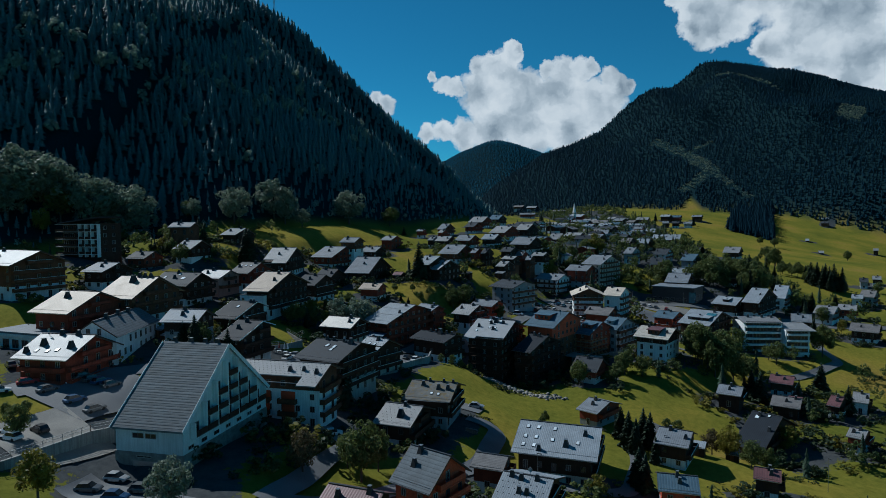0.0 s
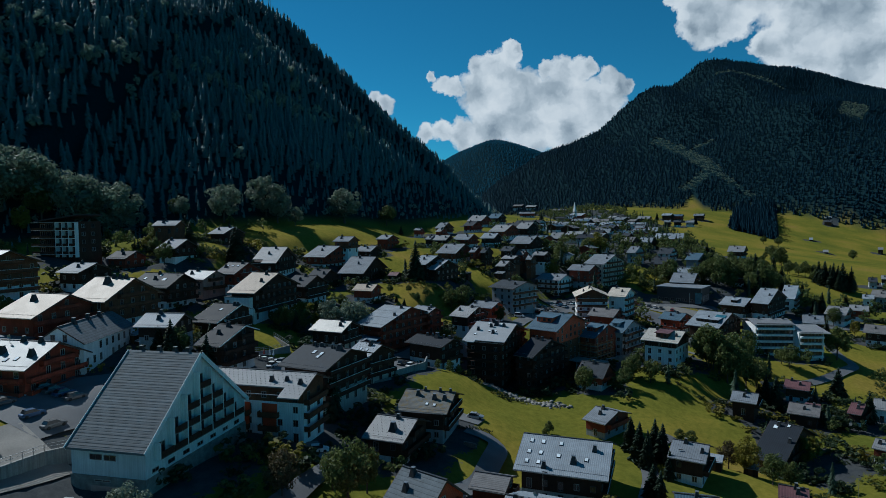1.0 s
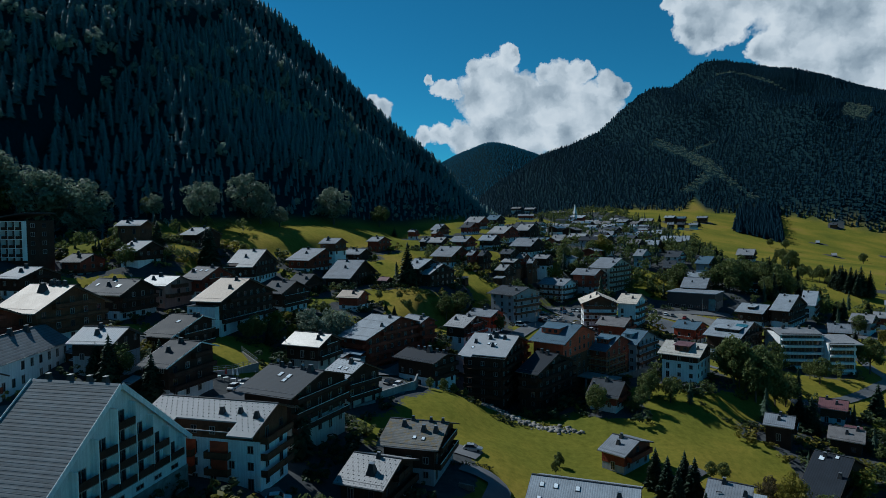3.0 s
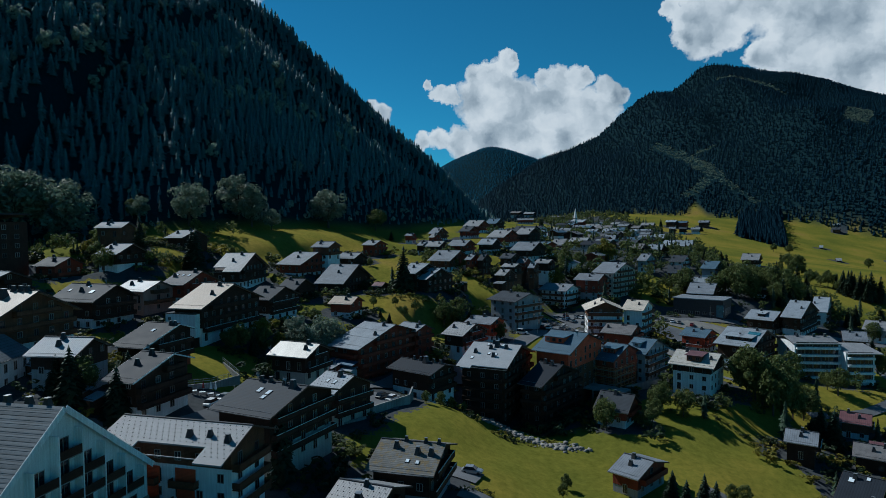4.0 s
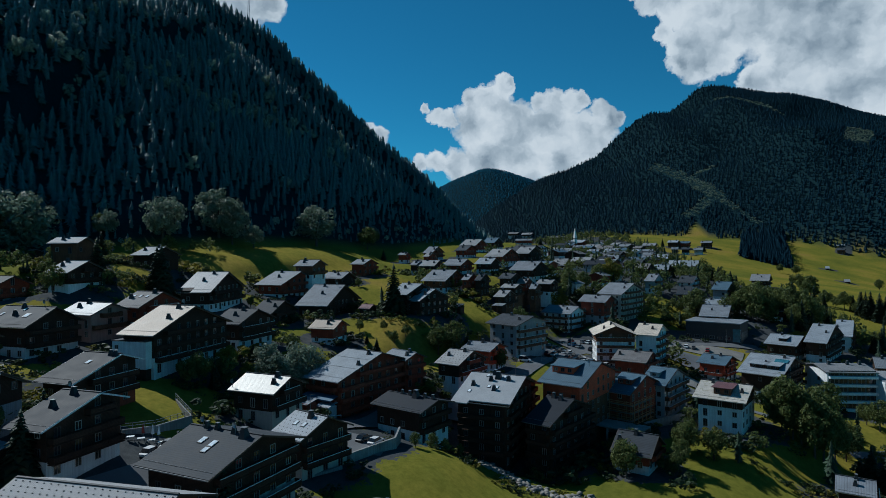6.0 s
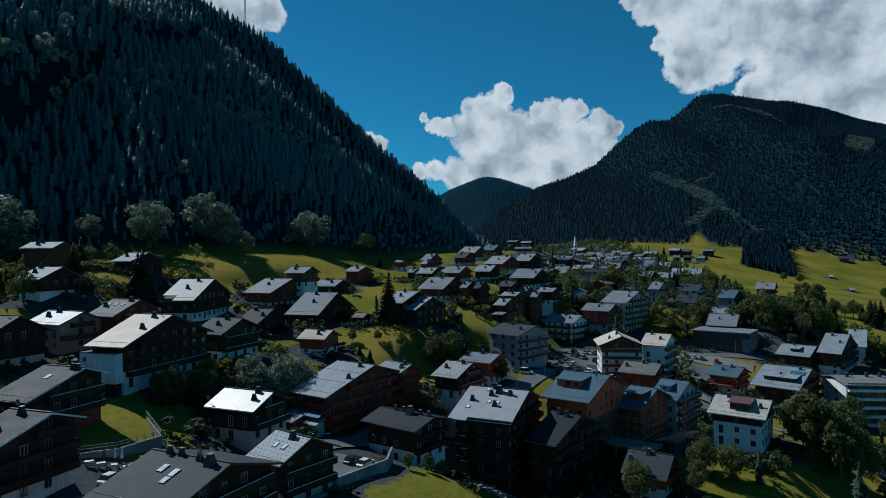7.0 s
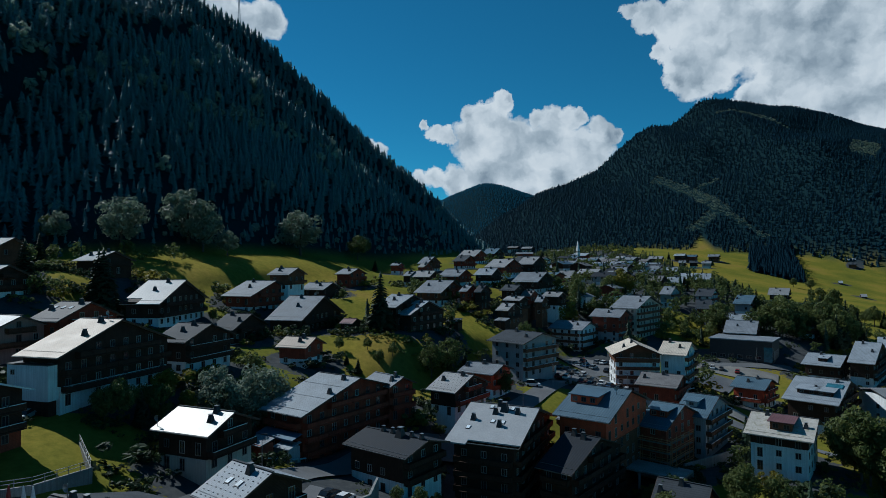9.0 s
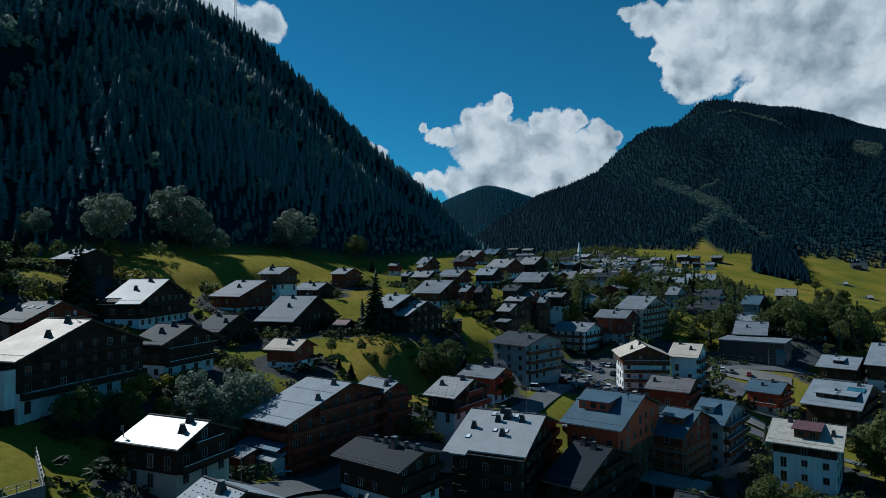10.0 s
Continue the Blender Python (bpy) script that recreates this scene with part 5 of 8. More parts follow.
# heights of the valley floor and lower slopes, one row for each line of XN running up the valley
VALLEY = np.array([
    [21.4, 27.4, 30.4, 32.6, 34.4, 39.1, 49.4, 60.1, 67.7, 72.5, 78.0],
    [11.7, 17.5, 21.2, 25.4, 34.7, 41.5, 46.9, 52.9, 56.9, 63.3, 69.6],
    [4.4, 8.7, 12.6, 15.9, 20.7, 29.9, 40.6, 45.3, 49.7, 57.2, 63.7],
    [-2.1, -0.7, 1.3, 2.0, 9.2, 21.9, 28.2, 34.6, 45.1, 51.9, 58.7],
    [-8.2, -9.3, -8.2, -7.4, -4.0, 8.9, 22.9, 34.1, 43.7, 45.8, 54.4],
    [-15.2, -16.2, -16.5, -13.2, -6.3, -2.6, 4.2, 24.4, 34.5, 36.9, 50.3],
    [-23.3, -22.1, -23.4, -24.4, -18.6, -9.6, -3.3, 13.4, 24.9, 33.5, 47.4],
    [-36.3, -32.2, -29.8, -27.1, -25.1, -22.4, -17.5, -5.9, 7.0, 21.0, 59.6],
    [-69.4, -57.1, -51.0, -45.1, -39.4, -34.0, -27.7, -21.1, -13.7, -31.7, 33.4],
])


def spread(v, n):
    """Smooth weights of the lines n at the places v."""
    v = np.clip(v, n[0], n[-1])
    k = len(n)
    i = np.clip(np.searchsorted(n, v) - 1, 0, k - 2)
    h = n[i + 1] - n[i]
    u = (v - n[i]) / h
    w = np.zeros((len(v), k))
    r = np.arange(len(v))
    np.add.at(w, (r, i), 2 * u**3 - 3 * u**2 + 1)
    np.add.at(w, (r, i + 1), -2 * u**3 + 3 * u**2)
    for j, c in ((i, u**3 - 2 * u**2 + u), (i + 1, u**3 - u**2)):
        a, b = np.maximum(j - 1, 0), np.minimum(j + 1, k - 1)
        s = c * h / (n[b] - n[a])
        np.add.at(w, (r, b), s)
        np.add.at(w, (r, a), -s)
    return w


def toe(y):
    """Where the left-hand mountain begins."""
    return np.interp(y, (150, 250, 290, 312, 340, 400, 520, 735, 800, 1100), (-260, -195, -165, -125, -98, -67, -12, 78, 76, -220))


def shoulder(y):
    """How far above its foot the left-hand slope steepens."""
    return np.interp(y, (380, 450, 510, 560, 624, 700), (148, 132, 130, 118, 90, 40))


def glade(x, y):
    """The tongue of meadow that runs up into the right-hand forest."""
    return (x > 303 + (y - 943) * 0.805) & (x < 446) & (y < 1118)


def away(x, y, a, b):
    """Distance from the line a to b."""
    a, b = np.array(a, float), np.array(b, float)
    u = np.clip(((x - a[0]) * (b[0] - a[0]) + (y - a[1]) * (b[1] - a[1])) / ((b - a) ** 2).sum(), 0, 1)
    return np.hypot(x - a[0] - u * (b[0] - a[0]), y - a[1] - u * (b[1] - a[1]))


def scrub(x, y):
    """Strips of pale scrub where the right-hand forest was cut."""
    s = np.full(np.shape(x), 99.0)
    for a, b, w in (((478, 1410), (508, 1301), 12), ((508, 1301), (509, 1190), 15), ((509, 1190), (445, 1150), 12), ((509, 1190), (530, 1085), 7), ((508, 1301), (560, 1320), 7), ((845, 1295), (800, 1235), 20), ((790, 1478), (700, 1600), 8)):
        s = np.minimum(s, away(x, y, a, b) / w)
    return s + 0.35 * rolls(x * 2.1, y * 1.7) / 2.6 < 1


def foot(x):
    """Where the right-hand mountain begins."""
    return np.interp(x, (60, 170, 400, 560, 640, 900, 2400), (1400, 1260, 1060, 1010, 930, 820, 700))


def rolls(x, y):
    return np.sin(x * 0.031 + y * 0.017) + np.sin(-x * 0.013 + y * 0.041 + 1) + 0.6 * np.sin(x * 0.07 + 2) * np.sin(y * 0.06)


def mountains(x, y):
    d = np.maximum(toe(y) - x, 0)
    k = shoulder(y)
    # a steep foot, an easier middle slope up to the shoulder, and a steep upper slope
    middle = np.interp(y, (280, 340, 420, 560, 640), (0.51, 0.55, 0.67, 0.67, 0.61))
    upper = np.interp(y, (340, 420, 520), (0.60, 0.70, 0.97))
    left = np.interp(y, (280, 340, 420, 560, 640), (0.78, 0.75, 0.74, 0.76, 0.98)) * np.minimum(d, 45) + middle * np.clip(d - 45, 0, np.maximum(k - 45, 0)) + upper * np.maximum(d - np.maximum(k, 45), 0)
    w = np.clip((y - 600) / 80, 0, 1)
    w = w * w * (3 - 2 * w)
    dip = 0.09 * np.clip(np.minimum(d, (1.6 * k - d) / 0.6), 0, None) + 34 * np.clip((d - k) / 45, 0, 1) * np.clip((745 - y) / 55, 0, 1)
    left = left * (1 - w) + (0.80 * d - dip) * w - 8 * (1 - np.exp(-d / 12))
    left = left * np.clip(0.985 + 0.02 * rolls(x, y), 0.9, 1.1)
    brow = np.interp(y, (600, 680), (128, 230))
    left = np.where(left > brow, brow + 60 * (1 - np.exp(-(left - brow) / 60)), left)
    crest = np.interp(x, (60, 117, 164, 225, 271, 347, 424, 500, 560, 621, 696, 734, 833, 1016, 1197, 1500, 2400), (30, 90, 132, 161, 185, 212, 251, 328, 378, 385, 453, 460, 443, 408, 362, 330, 300), left=20) - 30
    f = foot(x)
    u = np.clip((y - f) / (1700 - f), 0, 2)
    w = np.where(u < 1, u * (1.12 - 0.12 * u), 1 - 0.55 * (u - 1) / 0.25)
    right = np.maximum(crest, 0) * np.clip(w, 0, 1) * (1 + 0.035 * rolls(x * 0.6, y * 0.6) * np.clip(u * 4, 0, 1) * np.clip((1 - u) * 5, 0, 1))
    t = np.clip((y - 2500) / 1000, 0, 1)
    far = (392 + 10 * rolls(x * 0.4, y * 0.2)) * np.exp(-(((x - 320) / 620) ** 2)) * t * t * (3 - 2 * t)
    return left + right + far


def bare(x, y):
    """Height of the land before the houses were built."""
    return ((spread(x, XN) @ VALLEY) * spread(y, YN)).sum(1) + mountains(x, y)


BARE = bare(np.array([float(h["x"]) for h in HOMES]), np.array([float(h["y"]) for h in HOMES]))


def ground(x, y):
    """Height of the ground, levelled a little round the houses."""
    x, y = np.atleast_1d(np.asarray(x, float)), np.atleast_1d(np.asarray(y, float))
    z = bare(x, y)
    near = np.flatnonzero((x > -200) & (x < 380) & (y > 60) & (y < 860))
    if len(near):
        px, py = x[near], y[near]
        total, level = np.full(len(near), 0.2), z[near] * 0.2
        for h, old in zip(HOMES, BARE):
            dx, dy = px - h["x"], py - h["y"]
            c, s = math.cos(radians(h["yaw"])), math.sin(radians(h["yaw"]))
            a = np.maximum(np.abs(dx * c + dy * s) - h["L"] / 2, 0)
            b = np.maximum(np.abs(-dx * s + dy * c) - h["W"] / 2, 0)
            w = np.exp(-((a * a + b * b) / 110.0))
            total += w
            level += w * min(max(h["eave"] - h["wall"], old - (3.0 if h["kind"] != "pad" else 9.0)), old + 12.0, h["eave"] - 3.8 if h["wall"] > 3.8 else 99.0)
        level /= total
        # dug out in front of the walls where the slope would bury them
        for h in HOMES:
            dx, dy = px - h["x"], py - h["y"]
            c, s = math.cos(radians(h["yaw"])), math.sin(radians(h["yaw"]))
            a = np.maximum(np.abs(dx * c + dy * s) - h["L"] / 2, 0)
            b = np.maximum(np.abs(-dx * s + dy * c) - h["W"] / 2, 0)
            level = np.minimum(level, h["eave"] - min(h["wall"], h.get("dig", 4.2)) + 0.8 * np.maximum(np.hypot(a, b) - 2.0, 0))
        z[near] = level
    return z


def gz(x, y):
    return float(ground(x, y)[0])


def stretch(lo, hi, mid0, mid1, step, grow):
    """Grid lines, close together between mid0 and mid1 and wider apart towards lo and hi."""
    out = list(np.arange(mid0, mid1, step))
    s, v = step, mid1
    while v < hi:
        out.append(v)
        s *= grow
        v += s
    out.append(hi)
    s, v, low = step, mid0, []
    while v > lo:
        s *= grow
        v -= s
        low.append(max(v, lo))
    return np.array(low[::-1] + out)


gx = stretch(-1600, 3400, -190, 260, 3.0, 1.06)
gy = stretch(-300, 4400, 60, 440, 3.0, 1.035)
GX, GY = np.meshgrid(gx, gy)
GZ = ground(GX.ravel(), GY.ravel()).reshape(GX.shape)
rows, cols = GX.shape
idx = np.arange(rows * cols).reshape(rows, cols)
quads = np.stack([idx[:-1, :-1], idx[:-1, 1:], idx[1:, 1:], idx[1:, :-1]], -1).reshape(-1, 4)


def surface(x, y):
    """Height of the ground sheet itself at the places x, y."""
    i = np.clip(np.searchsorted(gx, x) - 1, 0, len(gx) - 2)
    j = np.clip(np.searchsorted(gy, y) - 1, 0, len(gy) - 2)
    u, v = (x - gx[i]) / (gx[i + 1] - gx[i]), (y - gy[j]) / (gy[j + 1] - gy[j])
    return (GZ[j, i] * (1 - u) + GZ[j, i + 1] * u) * (1 - v) + (GZ[j + 1, i] * (1 - u) + GZ[j + 1, i + 1] * u) * v


def sheet(name, verts, faces, mats, smooth=False):
    """A mesh from arrays of corners and faces with the same number of corners each."""
    me = bpy.data.meshes.new(name)
    verts, faces = np.asarray(verts, np.float32), np.asarray(faces, np.int32)
    me.vertices.add(len(verts))
    me.vertices.foreach_set("co", verts.ravel())
    k = faces.shape[1]
    me.loops.add(faces.size)
    me.loops.foreach_set("vertex_index", faces.ravel())
    me.polygons.add(len(faces))
    me.polygons.foreach_set("loop_start", np.arange(0, faces.size, k, dtype=np.int32))
    for m in mats:
        me.materials.append(m)
    me.update(calc_edges=True)
    if smooth:
        me.polygons.foreach_set("use_smooth", np.ones(len(faces), bool))
    return me


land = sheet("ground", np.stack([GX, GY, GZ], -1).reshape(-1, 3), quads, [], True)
# woodland floor under the trees of the two mountains, dark paving and earth between the houses
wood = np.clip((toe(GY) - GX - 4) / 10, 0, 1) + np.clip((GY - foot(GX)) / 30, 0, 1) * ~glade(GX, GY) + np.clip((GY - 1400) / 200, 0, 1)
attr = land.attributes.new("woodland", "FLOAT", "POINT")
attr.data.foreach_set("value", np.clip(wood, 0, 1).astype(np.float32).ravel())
core = np.zeros(GX.shape)
for h in HOMES:
    core = np.maximum(core, np.exp(-(((GX - h["x"]) ** 2 + (GY - h["y"]) ** 2) / (0.5 * max(h["L"], h["W"]) + 7) ** 2)))
# the built-up heart of the village: streets, yards and kitchen gardens rather than meadow
lo = np.interp(GY, (320, 420, 520, 640, 760, 900, 1300), (20, 40, 75, 110, 140, 150, 130))
hi = np.interp(GY, (320, 439, 554, 683, 831, 903, 1075, 1297), (160, 225, 255, 272, 290, 278, 262, 195))
town = np.clip(np.minimum((GX - lo) / 14, (hi - GX) / 14), 0, 1) * np.clip((GY - 320) / 40, 0, 1) * np.clip((1330 - GY) / 60, 0, 1)
core = np.maximum(core, 0.62 * town)
core *= np.where((GX > 10) & (GX < 92) & (GY > 140) & (GY < 204), 0.25, 1.0)
core *= np.where((GX > -63) & (GX < -44) & (GY > 180) & (GY < 208) | (GX > 104) & (GX < 140) & (GY > 380) & (GY < 420), 0.1, 1.0)
attr = land.attributes.new("trodden", "FLOAT", "POINT")
attr.data.foreach_set("value", core.astype(np.float32).ravel())

m = bpy.data.materials.new("alpine meadow")
m.use_nodes = True
n = Nodes(m.node_tree)
pos = n.add("ShaderNodeTexCoord").outputs["Object"]
broad = n.noise(pos, 0.018, 5)
fine = n.noise(pos, 0.6, 6, 0.7)
tuft = n.noise(pos, 3.0, 4, 0.7)
grass = n.ramp(broad, [(0.3, (0.092, 0.108, 0.02)), (0.48, (0.146, 0.142, 0.024)), (0.6, (0.20, 0.168, 0.03)), (0.8, (0.24, 0.16, 0.05))])
grass = n.mix(1.0, grass, n.ramp(fine, [(0.25, (0.62, 0.68, 0.6)), (0.7, (1.2, 1.15, 1.1))]), "MULTIPLY")
# Forest floor in the dark blue of shaded needles: shade and haze in its colour.
shaded_floor = n.ramp(fine, [(0.3, (0.007, 0.020, 0.024)), (0.7, (0.014, 0.036, 0.042))])
# Asphalt and earth, darkened to stand in for shade between houses too.
yard_tone = n.ramp(fine, [(0.3, (0.040, 0.045, 0.050)), (0.7, (0.075, 0.080, 0.082))])
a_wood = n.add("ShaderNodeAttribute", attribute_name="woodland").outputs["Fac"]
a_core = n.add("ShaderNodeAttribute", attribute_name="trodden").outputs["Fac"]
yard_mask = n.ramp(n.math("MULTIPLY_ADD", broad, 0.6, n.math("MULTIPLY_ADD", fine, 0.6, n.math("SUBTRACT", a_core, 0.56))), [(0.5, (0, 0, 0)), (0.53, (1, 1, 1))])
col = n.mix(yard_mask, grass, yard_tone)
col = n.mix(a_wood, col, shaded_floor)
b = n.add("ShaderNodeBump")
b.inputs["Strength"].default_value, b.inputs["Distance"].default_value = 0.6, 0.5
n.link(n.math("ADD", tuft, fine), b.inputs["Height"])
s = n.add("ShaderNodeBsdfPrincipled")
s.inputs["Roughness"].default_value = 0.9
s.inputs["Specular IOR Level"].default_value = 0.01
n.link(col, s.inputs["Base Color"])
# upright blades: the sward takes the light little differently on a slope and on level ground
blades = n.add("ShaderNodeVectorMath", operation="ADD")
blades.inputs[1].default_value = (0, 0, 2.0)
n.link(b.outputs[0], blades.inputs[0])
upright = n.add("ShaderNodeVectorMath", operation="NORMALIZE")
n.link(blades.outputs[0], upright.inputs[0])
n.link(upright.outputs[0], s.inputs["Normal"])
n.link(s.outputs[0], n.add("ShaderNodeOutputMaterial").inputs[0])
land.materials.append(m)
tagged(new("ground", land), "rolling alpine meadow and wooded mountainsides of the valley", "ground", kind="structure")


# ---- trees ----


def leaf_material(name, low, high, glow=0.25, shine=0.2, brush=0.0):
    """Foliage: each clump or tree takes its own shade; leaves let some light through. brush: how far fine needles blur the facets."""
    m = bpy.data.materials.new(name)
    m.use_nodes = True
    n = Nodes(m.node_tree)
    geo = n.add("ShaderNodeNewGeometry")
    island = geo.outputs["Random Per Island"]
    pos = n.add("ShaderNodeTexCoord").outputs["Object"]
    patch = n.noise(pos, 0.02, 3)
    grain = n.noise(pos, 1.2, 3, 0.7)
    f = n.math("MULTIPLY_ADD", patch, 0.9, n.math("MULTIPLY_ADD", island, 0.5, n.math("MULTIPLY_ADD", grain, 0.5, -0.45)), clamp=True)
    c = n.ramp(f, [(0.1, low), (0.9, high)])
    d = n.add("ShaderNodeBsdfPrincipled")
    d.inputs["Roughness"].default_value = 0.6
    d.inputs["Specular IOR Level"].default_value = shine
    n.link(c, d.inputs["Base Color"])
    t = n.add("ShaderNodeBsdfTranslucent")
    n.link(c, t.inputs[0])
    if brush:
        up = n.add("ShaderNodeVectorMath", operation="ADD")
        up.inputs[1].default_value = (0, 0, brush)
        n.link(geo.outputs["Normal"], up.inputs[0])
        unit = n.add("ShaderNodeVectorMath", operation="NORMALIZE")
        n.link(up.outputs[0], unit.inputs[0])
        n.link(unit.outputs[0], d.inputs["Normal"])
    x = n.add("ShaderNodeMixShader")
    x.inputs[0].default_value = glow
    n.link(d.outputs[0], x.inputs[1])
    n.link(t.outputs[0], x.inputs[2])
    n.link(x.outputs[0], n.add("ShaderNodeOutputMaterial").inputs[0])
    return m


NEEDLES = leaf_material("spruce needles", (0.018, 0.036, 0.026), (0.050, 0.082, 0.048), 0.15, 0.1)
# Pale blue copy of NEEDLES; the colour lifts the shaded slope and adds haze.
NEEDLES_SLOPE = leaf_material("slope needles paled for haze", (0.075, 0.142, 0.151), (0.142, 0.217, 0.219), 0.04, 0.04, 0.25)
# Bluer than green: distance haze is mixed into this needle colour.
NEEDLES_HAZY = leaf_material("haze-tinted spruce forest", (0.005, 0.021, 0.034), (0.008, 0.030, 0.048), 0.1, 0.02, 3.0)
LEAVES = leaf_material("broad leaves", (0.046, 0.074, 0.024), (0.165, 0.185, 0.055), 0.42)
# Grey-green, paled so that crowns carry a rim-lit look in their colour.
LEAVES_GREY = leaf_material("grey-green leaves with rim light", (0.09, 0.125, 0.085), (0.24, 0.29, 0.215), 0.4)
# Lighter copy of LEAVES_GREY: sunlight put into the colour of shaded crowns.
LEAVES_PALE = leaf_material("slope leaves paled as if sunlit", (0.18, 0.23, 0.18), (0.40, 0.46, 0.37), 0.4)
LEAVES_GOLD = leaf_material("yellowing leaves", (0.11, 0.11, 0.014), (0.24, 0.20, 0.035), 0.35)
LEAVES_RUST = leaf_material("rusty leaves", (0.055, 0.045, 0.022), (0.12, 0.095, 0.045), 0.3)


def spruce(rng, tiers, arms, slim=0.17):
    """A spruce of height 1: drooping whorls of ragged boughs round a tapered trunk. Returns corners and triangles."""
    v, f = [], []
    for k in range(3):
        a = 2 * math.pi * k / 3
        v.append((0.012 * math.cos(a), 0.012 * math.sin(a), -0.08))
    v.append((0, 0, 0.95))
    f += [(k, (k + 1) % 3, 3) for k in range(3)]
    lean = rng.uniform(-0.02, 0.02)
    for i in range(tiers):
        u = (i + 0.25) / tiers
        z = 0.05 + 0.93 * u
        rad = slim * ((1 - u) ** 0.75) * (0.8 + 0.2 * min(1, u * 5)) * rng.uniform(0.75, 1.2) + 0.008
        rise = 1.5 / tiers * (0.75 + 0.4 * (1 - u))
        turn = rng.uniform(0, 6.28)
        for k in range(arms):
            # one bough: a drooping, folded blade of needles
            a = turn + 2 * math.pi * k / arms + rng.uniform(-0.3, 0.3)
            out = rad * rng.uniform(0.6, 1.25)
            half = 1.25 * math.pi / arms * rng.uniform(0.7, 1.1)
            drop = rng.uniform(0.02, 0.06) * (1 - u) + 0.01
            k0 = len(v)
            v.append((lean * u, 0, min(1.0, z + rise)))
            for b, o in ((-half, 0.62), (0, 1.0), (half, 0.62)):
                v.append((lean * u + out * o * math.cos(a + b), out * o * math.sin(a + b), z - drop * (1 if b == 0 else 0.3) + rng.uniform(-0.012, 0.012)))
            f += [(k0, k0 + 1, k0 + 2), (k0, k0 + 2, k0 + 3)]
    return np.array(v), np.array(f)


def broadleaf(rng, clumps, leaves, size, squat=0.75):
    """The crown of a broad-leaved tree of height 1: leaves round many uneven clumps."""
    v, f = [], []
    for c in range(clumps):
        while True:
            p = np.array([rng.uniform(-1, 1), rng.uniform(-1, 1), rng.uniform(-1, 1)])
            if 0.35 < np.linalg.norm(p) < 1:
                break
        p = p * np.array([0.36 * squat / 0.75, 0.36 * squat / 0.75, 0.37]) + np.array([0, 0, 0.61])
        wide = rng.uniform(0.09, 0.16)
        for _ in range(leaves):
            d = np.array([rng.gauss(0, 1), rng.gauss(0, 1), rng.gauss(0, 1) + 0.25])
            d /= np.linalg.norm(d)
            q = p + d * wide * rng.uniform(0.6, 1.05)
            a = np.cross(d, [rng.uniform(-1, 1), rng.uniform(-1, 1), rng.uniform(-1, 1)])
            a /= np.linalg.norm(a) + 1e-6
            b = np.cross(d, a) * 0.7 + d * rng.uniform(-0.5, 0.5)
            s = size * rng.uniform(0.6, 1.3)
            k = len(v)
            v += [tuple(q - a * s), tuple(q - b * s * 0.6), tuple(q + a * s), tuple(q + b * s * 0.6)]
            f += [(k, k + 1, k + 2), (k, k + 2, k + 3)]
    return np.array(v), np.array(f)


def thicket(name, kinds, spots, mat, label):
    """One mesh of many trees: spots are x, y, z, height, kind, width."""
    vs, fs, k = [], [], 0
    for (x, y, z, tall, kind, wide, turn) in spots:
        v, f = kinds[kind]
        c, s = math.cos(turn), math.sin(turn)
        w = tall * wide
        vs.append(np.stack([(v[:, 0] * c - v[:, 1] * s) * w + x, (v[:, 0] * s + v[:, 1] * c) * w + y, v[:, 2] * tall + z], -1))
        fs.append(f + k)
        k += len(v)
    me = sheet(name, np.concatenate(vs), np.concatenate(fs), [mat])
    return tagged(new(name, me), label, "forest", kind="stuff")


rng = random.Random(7)
SPRUCES = [spruce(rng, 13, 8) for _ in range(5)]
SPRUCES_MID = [spruce(rng, 9, 6, 0.18) for _ in range(5)]
SPRUCES_FAR = [spruce(rng, 4, 3, 0.2) for _ in range(4)]
BROADS = [broadleaf(rng, 18, 22, 0.06) for _ in range(4)]


def scatter(x0, x1, y0, y1, step, keep, rng):
    pts = []
    for i in range(int((x1 - x0) / step)):
        for j in range(int((y1 - y0) / step)):
            pts.append((x0 + (i + rng.uniform(0.05, 0.95)) * step, y0 + (j + rng.uniform(0.05, 0.95)) * step))
    pts = np.array(pts)
    return pts[keep(pts[:, 0], pts[:, 1])]


def stand(pts, tall, kinds, wide, rng):
    z = surface(pts[:, 0], pts[:, 1])
    out = []
    for (x, y), h in zip(pts, z):
        low = np.interp(toe(y) - x, (0, 10, 26, 44, 60), (0.34, 0.38, 0.46, 0.7, 1.0)) if y < 760 and x < toe(y) else 1.0
        out.append((x, y, h - 0.3, low * tall * rng.choice((rng.uniform(0.6, 0.85), rng.uniform(0.8, 1.05), rng.uniform(0.95, 1.25))), rng.randrange(kinds), wide * rng.uniform(0.85, 1.2), rng.uniform(0, 6.28)))
    return out


slope_pts = scatter(-560, 70, 150, 850, 5.6, lambda x, y: (toe(y) - x > np.where((y > 325) & (y < 560), 11, 3)) & (toe(y) - x < 470), rng)
close = (slope_pts[:, 1] < 470) & (toe(slope_pts[:, 1]) - slope_pts[:, 0] < 170)
leafy = np.array([rng.random() for _ in slope_pts]) < np.where(toe(slope_pts[:, 1]) - slope_pts[:, 0] < 25, 0.18, 0.02)
# a row of pale crowns along the shoulder of the slope
up = toe(slope_pts[:, 1]) - slope_pts[:, 0] - shoulder(slope_pts[:, 1])
leafy |= (up > -12) & (slope_pts[:, 1] < 640) & (np.array([rng.random() for _ in slope_pts]) < 0.05)
